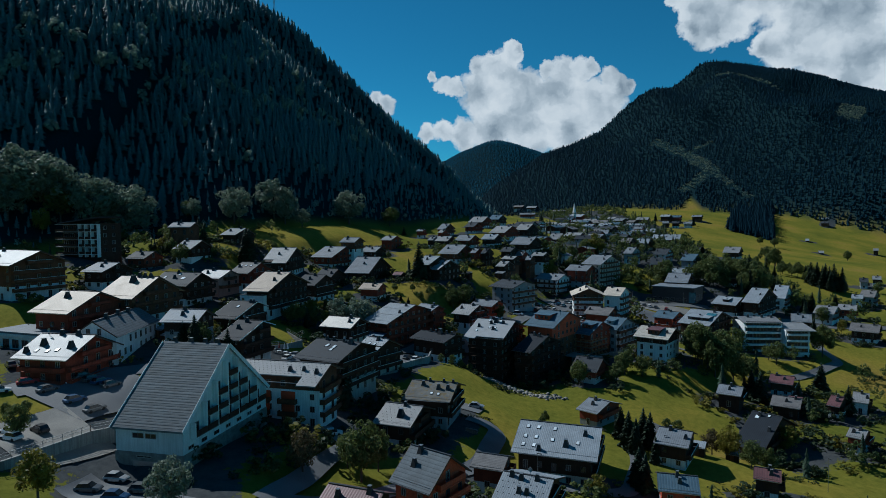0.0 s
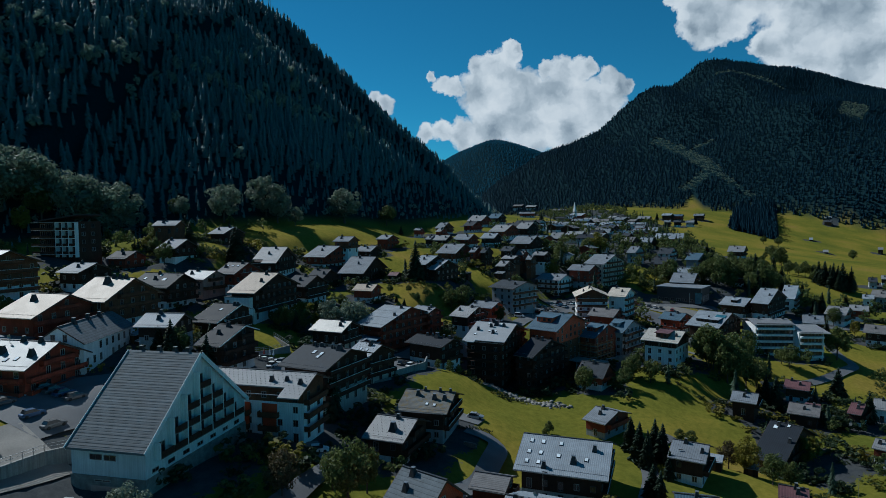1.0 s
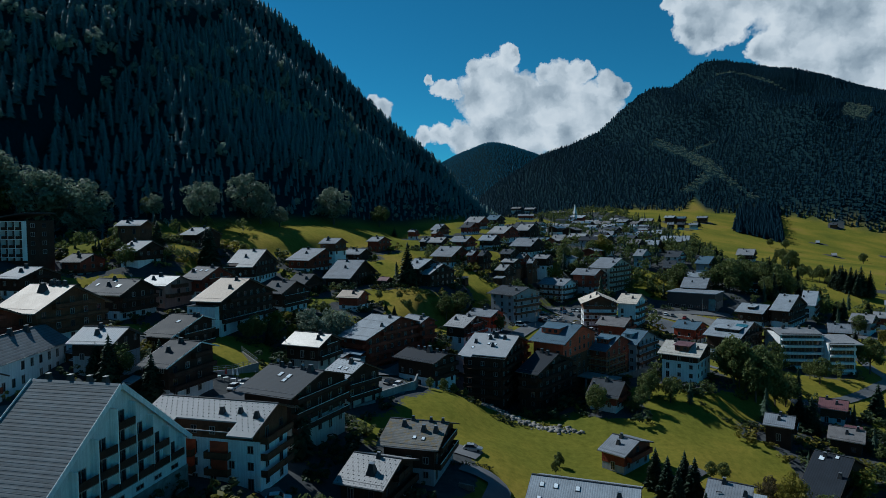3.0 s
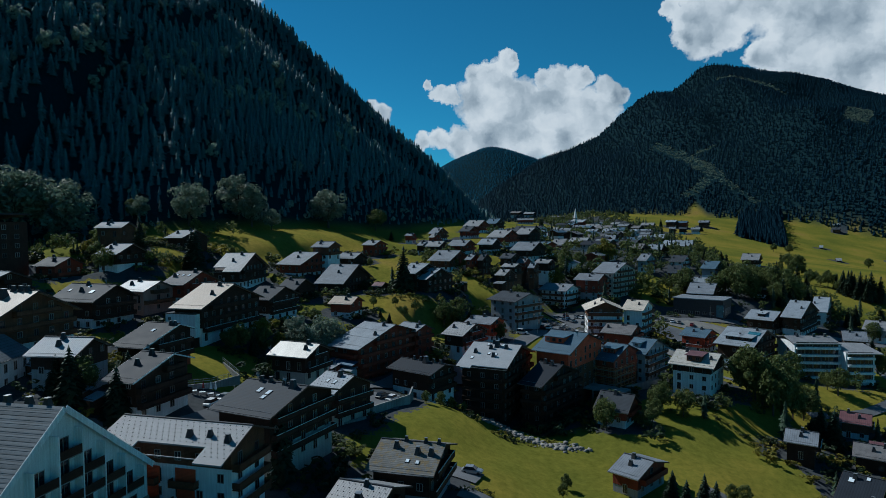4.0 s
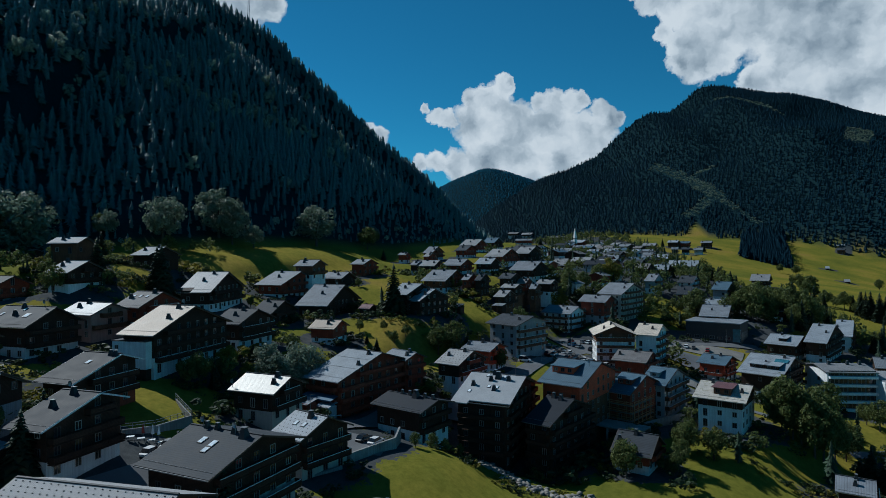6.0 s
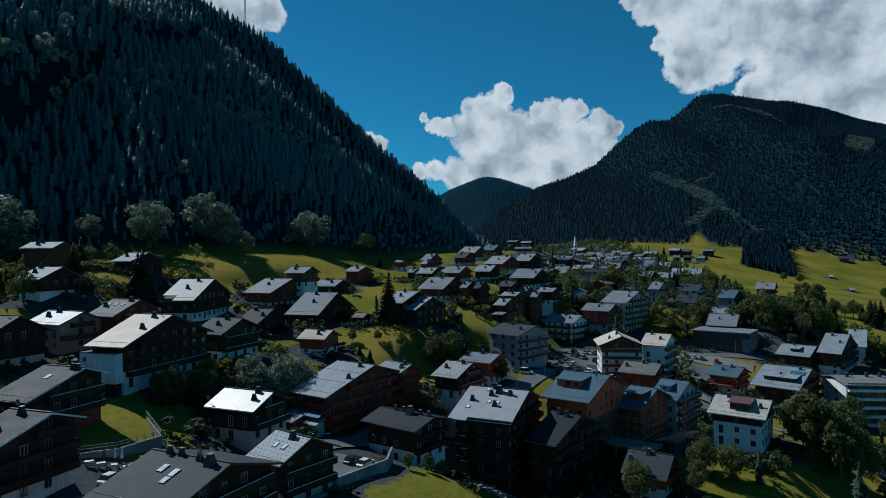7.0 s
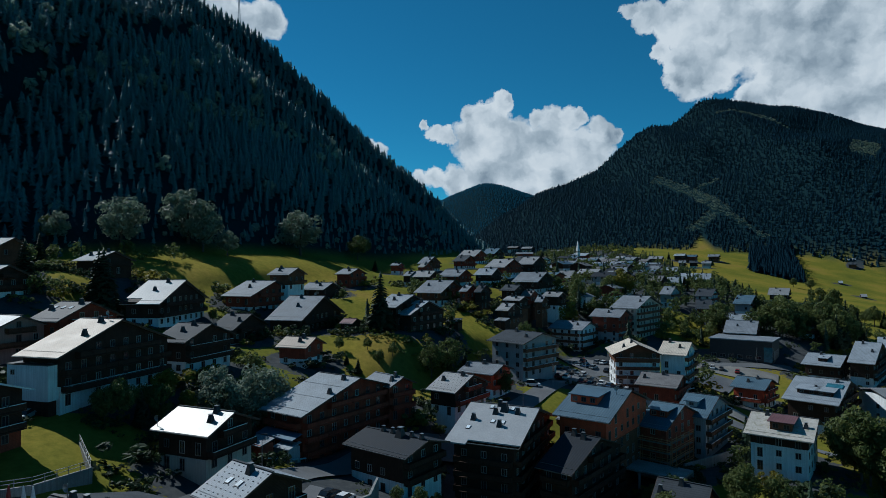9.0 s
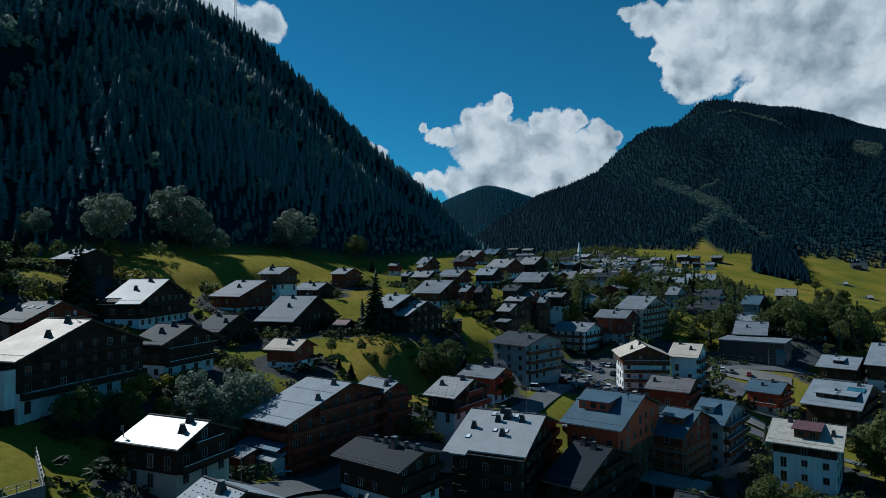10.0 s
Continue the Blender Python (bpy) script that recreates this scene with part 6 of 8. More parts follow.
leafy |= (np.abs(up - 4) < 7) & (np.array([rng.random() for _ in slope_pts]) < 0.5) & (slope_pts[:, 1] < 640)
thicket("spruce_forest", SPRUCES, stand(slope_pts[close & ~leafy], 12.5, 5, 1.35, rng), NEEDLES_SLOPE, "dense dark haze-tinted spruce forest on the steep slope above the village")
thicket("spruce_forest", SPRUCES_MID, stand(slope_pts[~close & ~leafy], 13, 5, 1.4, rng), NEEDLES_SLOPE, "dark haze-tinted spruce forest climbing the mountainside")
thicket("broadleaf_trees", BROADS, stand(slope_pts[leafy], 10.5, 4, 1.0, rng), LEAVES_PALE, "pale broad-leaved trees scattered in the haze-tinted spruce forest")
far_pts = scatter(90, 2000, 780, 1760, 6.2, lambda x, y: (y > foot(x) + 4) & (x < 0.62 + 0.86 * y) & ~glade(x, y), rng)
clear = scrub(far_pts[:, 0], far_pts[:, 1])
thicket("spruce_forest", SPRUCES_FAR, stand(far_pts[~clear], 7.2, 4, 2.4, rng), NEEDLES_HAZY, "distant haze-tinted spruce forest covering the mountain")
thicket("broadleaf_trees", [broadleaf(rng, 6, 7, 0.09) for _ in range(3)], stand(far_pts[clear], 6.5, 3, 1.5, rng), LEAVES_GREY, "pale scrub in a clearing of the distant forest")
# Blue base colour paints distance haze onto the hill's trees.
NEEDLES_HILL = leaf_material("far forest tinted with haze", (0.012, 0.085, 0.135), (0.018, 0.105, 0.165), 0.1, 0.02, 1.5)
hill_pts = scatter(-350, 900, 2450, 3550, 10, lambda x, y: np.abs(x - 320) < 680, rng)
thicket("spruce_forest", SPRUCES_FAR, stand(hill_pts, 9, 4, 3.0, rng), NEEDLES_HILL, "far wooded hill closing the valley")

# ---- houses ----
for h in HOMES:
    if h["kind"] == "chalet":
        build_home(h)


# ---- the large special buildings ----
def a_frame_hotel(h):
    L, W, wall, rise = h["L"], h["W"], h["wall"], h["rise"]
    slope = rise / (W / 2)
    top = empty("hotel", pose(h["x"], h["y"], h["eave"] - wall, 0, 0, h["yaw"]), "tall white hotel with a steep slate roof and balconied gable", "hotel")
    hx, hy = L / 2 - 0.5, W / 2 - 0.7
    zw = wall + 0.7 * slope - 0.2
    part("plinth", Geo().box(-hx - 0.15, -hy - 0.15, -6, hx + 0.15, hy + 0.15, 2.6), STONE, top, "grey stone plinth")
    g = Geo()
    prof = [(-hy, 2.6), (hy, 2.6), (hy, zw), (0, zw + hy * slope), (-hy, zw)]
    verts = [(-hx, a, b) for a, b in prof] + [(hx, a, b) for a, b in prof]
    g.add(verts, [tuple(range(5)), tuple(reversed(range(5, 10)))] + [(5 + i, 5 + (i + 1) % 5, (i + 1) % 5, i) for i in range(5)])
    part("wall", g, PLASTER, top)
    for sgn in (-1, 1):
        quad = [(-L / 2, sgn * W / 2, wall), (L / 2, sgn * W / 2, wall), (L / 2, 0, wall + rise), (-L / 2, 0, wall + rise)]
        if sgn > 0:
            quad.reverse()
        side = part("roof_slope", Geo().slab(quad, 0.3), ROOF["slate"], top)
        if sgn < 0:
            rows = 36
            for k in range(rows):
                f = (k + 0.5) / rows
                y, z = -W / 2 * (1 - f), wall + rise * f
                part("slate_course", Geo().slab([(-L / 2, y - 0.21, z - 0.21 * slope + 0.05), (L / 2, y - 0.21, z - 0.21 * slope + 0.05), (L / 2, y + 0.2, z + 0.2 * slope + 0.012), (-L / 2, y + 0.2, z + 0.2 * slope + 0.012)], 0.035), ROOF["slate"], side)
        for sx in (-1, 1):
            x = sx * (L / 2 + 0.05)
            part("bargeboard", Geo().beam((x, sgn * W / 2, wall - 0.2), (x, sgn * 0.05, wall + rise - 0.2), 0.1, 0.75), PLASTER, top)
    for u in (-0.35, -0.1, 0.12, 0.3):
        chimney(top, u * L, 0.5, wall + rise - 0.3, 0.9, 1.0, METAL_DARK)
    # the gable: tall fins with dark balconies between them
    cols = 7
    pitch = 2 * (hy - 2.0) / cols
    for k in range(cols + 1):
        y = -hy + 2.0 + k * pitch
        hi = zw + (hy - abs(y)) * slope - 1.3
        lo = 5.0 + 1.2 * (k % 2)
        if hi > lo + 1:
            part("fin", Geo().box(hx, y - 0.09, lo, hx + 1.25, y + 0.09, hi), PLASTER, top)
    for k in range(cols):
        y0, y1 = -hy + 2.0 + k * pitch + 0.09, -hy + 2.0 + (k + 1) * pitch - 0.09
        hi = zw + (hy - max(abs(y0), abs(y1))) * slope - 1.0
        z = 5.2
        while z + 2.1 < hi:
            fl = part("balcony", Geo().box(hx, y0, z - 0.14, hx + 1.2, y1, z), CONCRETE, top)
            part("railing", Geo().box(hx + 1.12, y0, z, hx + 1.2, y1, z + 1.05), WOOD_DARK, fl, "dark timber railing")
            window(top, (hx, (y0 + y1) / 2, z + 1.15), 90, min(1.7, y1 - y0 - 0.3), 2.1)
            z += 2.75
    for k in range(7):
        window(top, (hx, -hy + 2.2 + k * 3.9, 3.4), 90, 1.6, 0.7)
    for x in (-2.2, 0.4):
        window(top, (x, -hy, 5.6), 0, 2.2, 0.9)
    window(top, (-1.0, -hy - 0.15, 1.9), 0, 3.0, 0.4)
    part("garage_door", Geo().box(-3.2, -hy - 0.22, -1.5, 1.8, -hy - 0.15, 1.1), METAL, top, "pale metal garage door")


def banded_hotel(h):
    L, W, wall = h["L"], h["W"], h["wall"]
    top = empty("hotel", pose(h["x"], h["y"], h["eave"] - wall, 0, 0, h["yaw"]), "long white hotel with dark window bands and a flat-pitched pale roof", "hotel")
    for name, x0, x1, y0, hi in (("main_block", -L / 2 + 0.8, 3.0, -W / 2 + 0.8, wall), ("lower_block", 3.0, L / 2 - 0.8, -W / 2 - 3.5, wall - 2.6)):
        blk = part(name, Geo().box(x0, y0, -4, x1, W / 2 - 0.8, hi), PLASTER, top)
        n = int((x1 - x0 - 1) / 2.9)
        for f in range(5 if hi == wall else 4):
            z = 1.2 + f * 2.7
            bal = part("balcony", Geo().box(x0 + 0.3, y0 - 1.3, z - 0.1, x1 - 0.3, y0 - 0.02, z + 0.7), PLASTER, blk)
            part("window_band", Geo().box(x0 + 0.5, y0 - 0.04, z + 0.7, x1 - 0.5, y0 + 0.02, z + 2.45), METAL_DARK, blk)
            for k in range(n):
                window(blk, (x0 + 0.8 + (k + 0.5) * (x1 - x0 - 1.6) / n, y0 - 0.04, z + 1.55), 0, 2.4, 1.6)
        for f in range(4):
            window(blk, (x0, -2.0, 2.6 + f * 2.7), -90, 1.4, 1.3)
    for x0, x1, y0, z in ((-L / 2, 3.2, -W / 2, wall), (3.2, L / 2 + 1.5, -W / 2 - 4.8, wall - 2.6)):
        part("roof_slope", Geo().slab([(x0, y0, z), (x1, y0, z), (x1, 0, z + 1.5), (x0, 0, z + 1.5)], 0.3), ROOF["light"], top)
        part("roof_slope", Geo().slab([(x0, 0, z + 1.5), (x1, 0, z + 1.5), (x1, W / 2, z), (x0, W / 2, z)], 0.3), ROOF["light"], top)
    for u in (-9, -3, 1):
        chimney(top, u, -1.0, wall + 1.3, 1.0, 1.4)


def flat_hall(h, dark):
    L, W, wall = h["L"], h["W"], h["wall"]
    label = "large dark metal-clad hall with a flat pale roof" if dark else "low white shop building with a glazed front and flat roof"
    top = empty("hall" if dark else "shop", pose(h["x"], h["y"], h["eave"] - wall, 0, 0, h["yaw"]), label, "building")
    part("wall", Geo().box(-L / 2, -W / 2, -4, L / 2, W / 2, wall - 0.3), METAL_DARK if dark else PLASTER, top)
    part("roof", Geo().box(-L / 2 - 0.5, -W / 2 - 0.5, wall - 0.3, L / 2 + 0.5, W / 2 + 0.5, wall + 0.15), ROOF["grey"], top)
    n = 7 if dark else 6
    for k in range(n):
        x = -L / 2 + L * (k + 0.5) / n
        window(top, (x, -W / 2, 2.0 if dark else 1.6), 0, 2.2, 1.5 if dark else 2.2)
    if dark:
        part("glass_corner", Geo().box(L / 2 - 3.0, -W / 2 - 0.12, 0.5, L / 2 + 0.12, -W / 2 + 2.5, 6.5), SOLAR, top, "pale glazed corner")
        for k in range(6):
            y = -W / 2 + 4 + k * 2
            part("louvre", Geo().box(L / 2, y, 1.0, L / 2 + 0.15, y + 0.8, 4.5), METAL, top)
    else:
        part("fascia_sign", Geo().box(-L / 2 + 1, -W / 2 - 0.62, wall - 1.1, L / 2 - 1, -W / 2 - 0.52, wall - 0.35), PLASTER, top, "white fascia board")


def grid_block(h):
    L, W, wall, rise = h["L"], h["W"], h["wall"], h["rise"]
    top = empty("apartment_block", pose(h["x"], h["y"], h["eave"] - wall, 0, 0, h["yaw"]), "apartment block with a grid of white balcony frames under the forest", "apartment building")
    part("wall", Geo().box(-L / 2 + 1, -W / 2 + 1.4, -5, L / 2 - 1, W / 2, wall), WOOD_DARK, top)
    part("roof", Geo().slab([(-L / 2, -W / 2, wall + 0.3), (L / 2, -W / 2, wall + rise), (L / 2, W / 2, wall + rise), (-L / 2, W / 2, wall + 0.3)], 0.35), ROOF["dark"], top)
    cells, floors = 6, 4
    half = -L / 2 + 1 + (L - 2) * 3 / cells
    for f in range(floors + 1):
        part("balcony", Geo().box(half, -W / 2, f * 2.8 - 0.1, L / 2 - 1, -W / 2 + 1.4, f * 2.8 + 0.1), PLASTER, top)
        part("terrace", Geo().box(-L / 2 - 0.5, -W / 2 - 0.8, f * 2.8 - 0.12, half - 0.15, -W / 2 + 1.4, f * 2.8 + 0.12), CONCRETE, top)
    for k in range(3, cells + 1):
        x = -L / 2 + 1 + (L - 2) * k / cells
        part("fin", Geo().box(x - 0.12, -W / 2 - 0.05, -1, x + 0.12, -W / 2 + 1.4, 11.3), PLASTER, top)
    for f in range(floors):
        part("terrace_railing", Geo().box(-L / 2 - 0.5, -W / 2 - 0.8, f * 2.8 + 0.2, half - 0.15, -W / 2 - 0.74, f * 2.8 + 1.0), WOOD_DARK, top)
        for k in range(cells):
            x = -L / 2 + 1 + (L - 2) * (k + 0.5) / cells
            window(top, (x, -W / 2 + 1.4, f * 2.8 + 1.3), 0, 2.0, 2.0)
            if k > 2:
                part("railing", Geo().box(x - (L - 2) / cells / 2 + 0.13, -W / 2, f * 2.8 + 0.15, x + (L - 2) / cells / 2 - 0.13, -W / 2 + 0.06, f * 2.8 + 1.05), WOOD_DARK, top)
    for f in range(4):
        for y in (-2, 2):
            window(top, (L / 2 - 1, y, f * 2.8 + 1.5), 90, 1.4, 1.4)


for h in HOMES:
    if h["kind"] == "a_frame":
        a_frame_hotel(h)
    elif h["kind"] == "bands":
        banded_hotel(h)
    elif h["kind"] == "flat":
        flat_hall(h, h["wall"] > 6)
    elif h["kind"] == "grid":
        grid_block(h)


def surf(x, y):
    """Height of the ground sheet at one place."""
    return float(surface(np.array([x]), np.array([y]))[0])


# church at the head of the village
cz = surf(176, 852)
church = empty("church", pose(184, 852, cz, 0, 0, 32), "white village church with a slender pale spire and a grey roof", "church")
part("nave", Geo().box(-17, 3, -4, -1.8, 11, 5), PLASTER, church)
g = Geo()
g.add([(-18, 2, 5), (-1, 2, 5), (-1, 7, 9), (-18, 7, 9), (-1, 12, 5), (-18, 12, 5)], [(0, 1, 2, 3), (3, 2, 4, 5), (1, 4, 2), (0, 3, 5)])
part("roof", g, ROOF["grey"], church)
part("tower", Geo().box(-1.8, 5, -4, 1.8, 8.6, 11.5), PLASTER, church)
part("belfry", Geo().box(-1.55, 5.25, 11.5, 1.55, 8.35, 13.3), CONCRETE, church, "open stone belfry")
part("spire", Geo().prism([(-1.8, 5), (1.8, 5), (1.8, 8.6), (-1.8, 8.6)], 13.3, 25.5, 0, 0.12), PLASTER, church, "slender white spire")




# ---- roads and paved yards ----
ROADS = []


def road(name, points, width, mat, label):
    """A strip laid over the ground along the points."""
    pts = [Vector((x, y)) for x, y in points]
    line = []
    for a, b in zip(pts, pts[1:]):
        n = max(1, int((b - a).length / 1.5))
        line += [a.lerp(b, k / n) for k in range(n)]
    line.append(pts[-1])
    for _ in range(4):
        line = [line[0]] + [(line[i - 1] + line[i] * 2 + line[i + 1]) / 4 for i in range(1, len(line) - 1)] + [line[-1]]
    ROADS.append((np.array([tuple(p) for p in line]), width / 2))
    v, f, k = [], [], 5
    for i, p in enumerate(line):
        d = (line[min(i + 1, len(line) - 1)] - line[max(i - 1, 0)]).normalized()
        for j in range(k):
            q = p + Vector((-d.y, d.x)) * width * (j / (k - 1) - 0.5)
            z = max(surf(q.x + e, q.y + w) for e, w in ((0, 0), (0.9, 0.9), (-0.9, 0.9), (0.9, -0.9), (-0.9, -0.9)))
            v.append((q.x, q.y, z + 0.07))
    for i in range(len(line) - 1):
        f += [(i * k + j, i * k + j + 1, i * k + k + j + 1, i * k + k + j) for j in range(k - 1)]
    me = sheet(name, v, f, [mat], True)
    return tagged(new(name, me), label, "road", kind="structure")


def yard(name, x, y, yaw, length, width, mat, label):
    c, s = math.cos(radians(yaw)) * length / 2, math.sin(radians(yaw)) * length / 2
    return road(name, [(x - c, y - s), (x + c, y + s)], width, mat, label)


road("road", [(-90, 128), (-78, 142), (-66, 149), (-50, 156), (-42, 167), (-37, 180), (-28, 193), (-19, 207), (-8, 228), (6, 238), (22, 256), (34, 276), (44, 292), (58, 318), (92, 345), (120, 352), (150, 350)], 6.5, ASPHALT, "grey asphalt village street between the chalets")
road("road", [(-30, 100), (-24, 118), (-20, 130), (-27, 137)], 4.0, ASPHALT, "narrow lane climbing past the apartment house")
road("road", [(-30, 100), (-12, 112), (0, 126), (8, 136), (14, 157), (6, 160)], 4.5, ASPHALT, "asphalt lane between the lower chalets")
road("road", [(8, 136), (24, 128), (40, 132), (47, 148), (52, 168), (62, 178)], 4.0, ASPHALT, "lane winding round the meadow")
road("road", [(58, 318), (64, 300), (80, 280), (96, 262), (100, 246)], 5.0, ASPHALT, "side street among the new buildings")
road("road", [(150, 350), (180, 330), (215, 325), (260, 345)], 5.5, ASPHALT, "road across the lower village")
road("road", [(132, 560), (160, 680), (190, 860)], 4.0, ASPHALT, "street up to the church")
road("road", [(180, 330), (176, 300), (168, 262), (140, 245), (120, 243)], 4.0, ASPHALT, "lane below the white hotel")
yard("parking", 54, 298, -38, 26, 16, ASPHALT, "asphalt car park among the buildings")
yard("parking", 64, 332, -38, 26, 22, ASPHALT, "large asphalt car park before the apartment blocks")
yard("yard", 92, 283, -38, 20, 13, GRAVEL, "rough gravelled yard behind the building site")
yard("yard", 105, 331, -38, 20, 16, ASPHALT, "asphalt yard between the apartment houses")
yard("parking", 122, 342, -30, 30, 16, GRAVEL, "pale paved yard before the dark hall")
yard("parking", -72.5, 112, -35, 22, 15, GRAVEL, "pale car park behind a retaining wall")
yard("parking", -78, 134, -25, 26, 20, ASPHALT, "asphalt market place below the old white building")
yard("parking", -50, 97, -18, 24, 7, ASPHALT, "lower car park beside the hotel")
yard("parking", -11.5, 197, -10, 10, 11, ASPHALT, "small car park on a retaining wall")
yard("parking", 6, 168, -25, 9, 5, ASPHALT, "gravelled parking place above the meadow")


# ---- retaining walls and fences ----
def wall_line(name, points, top_z, thick, deep, mat, label, fence=0.0):
    """A retaining wall along points, its top at the given heights, with a rail fence on it."""
    thing = empty(name, pose(points[0][0], points[0][1], top_z[0]), label, "wall")
    o = Vector((points[0][0], points[0][1], top_z[0]))
    for (a, b), (za, zb) in zip(zip(points, points[1:]), zip(top_z, top_z[1:])):
        p, q = Vector((a[0], a[1], za)) - o, Vector((b[0], b[1], zb)) - o
        part("wall_panel", Geo().beam(p - Vector((0, 0, deep / 2)), q - Vector((0, 0, deep / 2)), thick, deep), mat, thing)
        if fence:
            n = max(2, int((q - p).length / 1.6))
            for k in range(n + 1):
                r = p.lerp(q, k / n)
                part("fence_post", Geo().box(r.x - 0.04, r.y - 0.04, r.z, r.x + 0.04, r.y + 0.04, r.z + fence), METAL, thing)
            for e in (0.55, 1.0):
                part("fence_rail", Geo().beam(p + Vector((0, 0, fence * e)), q + Vector((0, 0, fence * e)), 0.06, 0.07), METAL, thing)
    return thing


wall_line("retaining_wall", [(-80.0, 91.0), (-71.9, 98.7), (-65.1, 112.6), (-61.7, 114.9), (-58.5, 112.0)], [11.0, 11.1, 11.2, 11.3, 11.3], 0.5, 7.5, CONCRETE, "long concrete retaining wall with a metal fence below the car park", 1.1)
wall_line("retaining_wall", [(-18.5, 190.0), (-13.0, 187.0), (-5.0, 196.5), (-4.5, 204.0)], [5.6, 5.6, 5.6, 5.6], 0.4, 6.0, CONCRETE, "stained concrete retaining wall under the small car park", 0.0)
wall_line("retaining_wall", [(-30.0, 172.0), (-22.0, 178.0), (-14.0, 184.5)], [3.4, 3.8, 4.2], 0.4, 5.0, CONCRETE, "stained concrete wall beside the lane", 0.0)
wall_line("retaining_wall", [(-50.5, 198.5), (-43.5, 189.0), (-47.0, 181.5), (-51.0, 177.0)], [13.7, 12.6, 12.8, 13.4], 0.3, 5.0, CONCRETE, "concrete wall with a rail round a grassy terrace", 1.0)
wall_line("retaining_wall", [(60.0, 237.0), (75.0, 244.0), (90.0, 256.0)], [-3.5, -2.5, -1.5], 0.5, 6.0, CONCRETE, "pale concrete wall of the building site", 0.0)


def rubble(line, count, spread_m, seed):
    """Loose boulders along a line on the slope."""
    r = random.Random(seed)
    vs, fs, k = [], [], 0
    cube = np.array([(x, y, z) for x in (-1, 1) for y in (-1, 1) for z in (-1, 1)], float)
    box = np.array([(0, 1, 3, 2), (4, 6, 7, 5), (0, 4, 5, 1), (2, 3, 7, 6), (0, 2, 6, 4), (1, 5, 7, 3)])
    for _ in range(count):
        u = r.random() * (len(line) - 1)
        a, b, t = line[int(u)], line[int(u) + 1], u % 1
        x, y = a[0] + (b[0] - a[0]) * t + r.gauss(0, spread_m), a[1] + (b[1] - a[1]) * t + r.gauss(0, spread_m)
        size = r.choice((0.15, 0.22, 0.3, 0.45, 0.6))
        v = cube * np.array([r.uniform(0.6, 1), r.uniform(0.6, 1), r.uniform(0.4, 0.8)]) * size + np.array([[r.uniform(-0.3, 0.3) * size for _ in range(3)] for _ in range(8)])
        c, s = math.cos(r.uniform(0, 3)), math.sin(r.uniform(0, 3))
        vs.append(np.stack([v[:, 0] * c - v[:, 1] * s + x, v[:, 0] * s + v[:, 1] * c + y, v[:, 2] + surf(x, y) + 0.1 * size], -1))
        fs.append(box + k)
        k += 8
    return tagged(new("rubble", sheet("rubble", np.concatenate(vs), np.concatenate(fs), [STONE])), "loose pale boulders and rubble along the head of the lawn", "rubble", kind="stuff")


rubble([(11.0, 216.0), (16.5, 211.0), (21.5, 206.5), (26.0, 202.0), (31.0, 198.5), (38.0, 197.0)], 420, 1.1, 3)


# ---- village trees ----
rng = random.Random(11)


def spruce_fine(rng):
    """A near spruce: whorls of separate drooping boughs."""
    v, f = [], []
    tiers = 20
    for i in range(tiers):
        u = (i + 0.2) / tiers
        z = 0.07 + 0.9 * u
        rad = 0.19 * (1 - u) ** 0.8 + 0.008
        n = 11 - int(4 * u)
        t0 = rng.uniform(0, 6.28)
        for k in range(n):
            a = t0 + 6.283 * k / n + rng.uniform(-0.2, 0.2)
            r = rad * rng.uniform(0.7, 1.15)
            d = Vector((math.cos(a), math.sin(a), 0))
            s = Vector((-d.y, d.x, 0))
            w = r * rng.uniform(0.28, 0.42)
            p0 = Vector((0, 0, z + 0.35 * rad + 0.01))
            tip = d * r + Vector((0, 0, z - 0.28 * r + rng.uniform(-0.01, 0.01)))
            mid = p0.lerp(tip, 0.55) + Vector((0, 0, 0.02 * (1 - u)))
            k0 = len(v)
            v += [tuple(p0), tuple(mid + s * w), tuple(tip), tuple(mid - s * w), tuple(mid - Vector((0, 0, 0.5 * w)))]
            f += [(k0, k0 + 3, k0 + 2), (k0, k0 + 2, k0 + 1), (k0, k0 + 1, k0 + 4), (k0 + 1, k0 + 2, k0 + 4), (k0 + 2, k0 + 3, k0 + 4), (k0 + 3, k0, k0 + 4)]
    k0 = len(v)
    v.append((0, 0, 1.0))
    for k in range(5):
        a = 6.283 * k / 5
        v.append((0.02 * math.cos(a), 0.02 * math.sin(a), 0.9))
    f += [(k0, k0 + 1 + k, k0 + 1 + (k + 1) % 5) for k in range(5)]
    return np.array(v), np.array(f)


def trunk_mesh(name, tall, thick, limbs, rng):
    g = Geo()
    ring = lambda r: [(r * math.cos(6.283 * k / 7), r * math.sin(6.283 * k / 7)) for k in range(7)]
    g.prism(ring(thick), -0.06, tall, 0, 0.45)
    for _ in range(limbs):
        a = rng.uniform(0, 6.28)
        z = rng.uniform(0.35, 0.8) * tall
        g.beam((0, 0, z), (0.22 * math.cos(a), 0.22 * math.sin(a), z + rng.uniform(0.12, 0.25)), thick * 0.5, thick * 0.5)
    return g.mesh(name, BARK)


CROWNS = {}
for kind, mat, squat in (("leafy", LEAVES, 0.85), ("silver", LEAVES_GREY, 0.85), ("gold", LEAVES_GOLD, 0.8), ("rust", LEAVES_RUST, 0.8)):
    CROWNS[kind] = []
    for _ in range(3):
        cv, cf = broadleaf(rng, 54, 60, 0.036, squat)
        CROWNS[kind].append((sheet("crown", cv, cf, [mat]), trunk_mesh("trunk", 0.6, 0.03, 6, rng)))
CROWNS["spruce"] = []
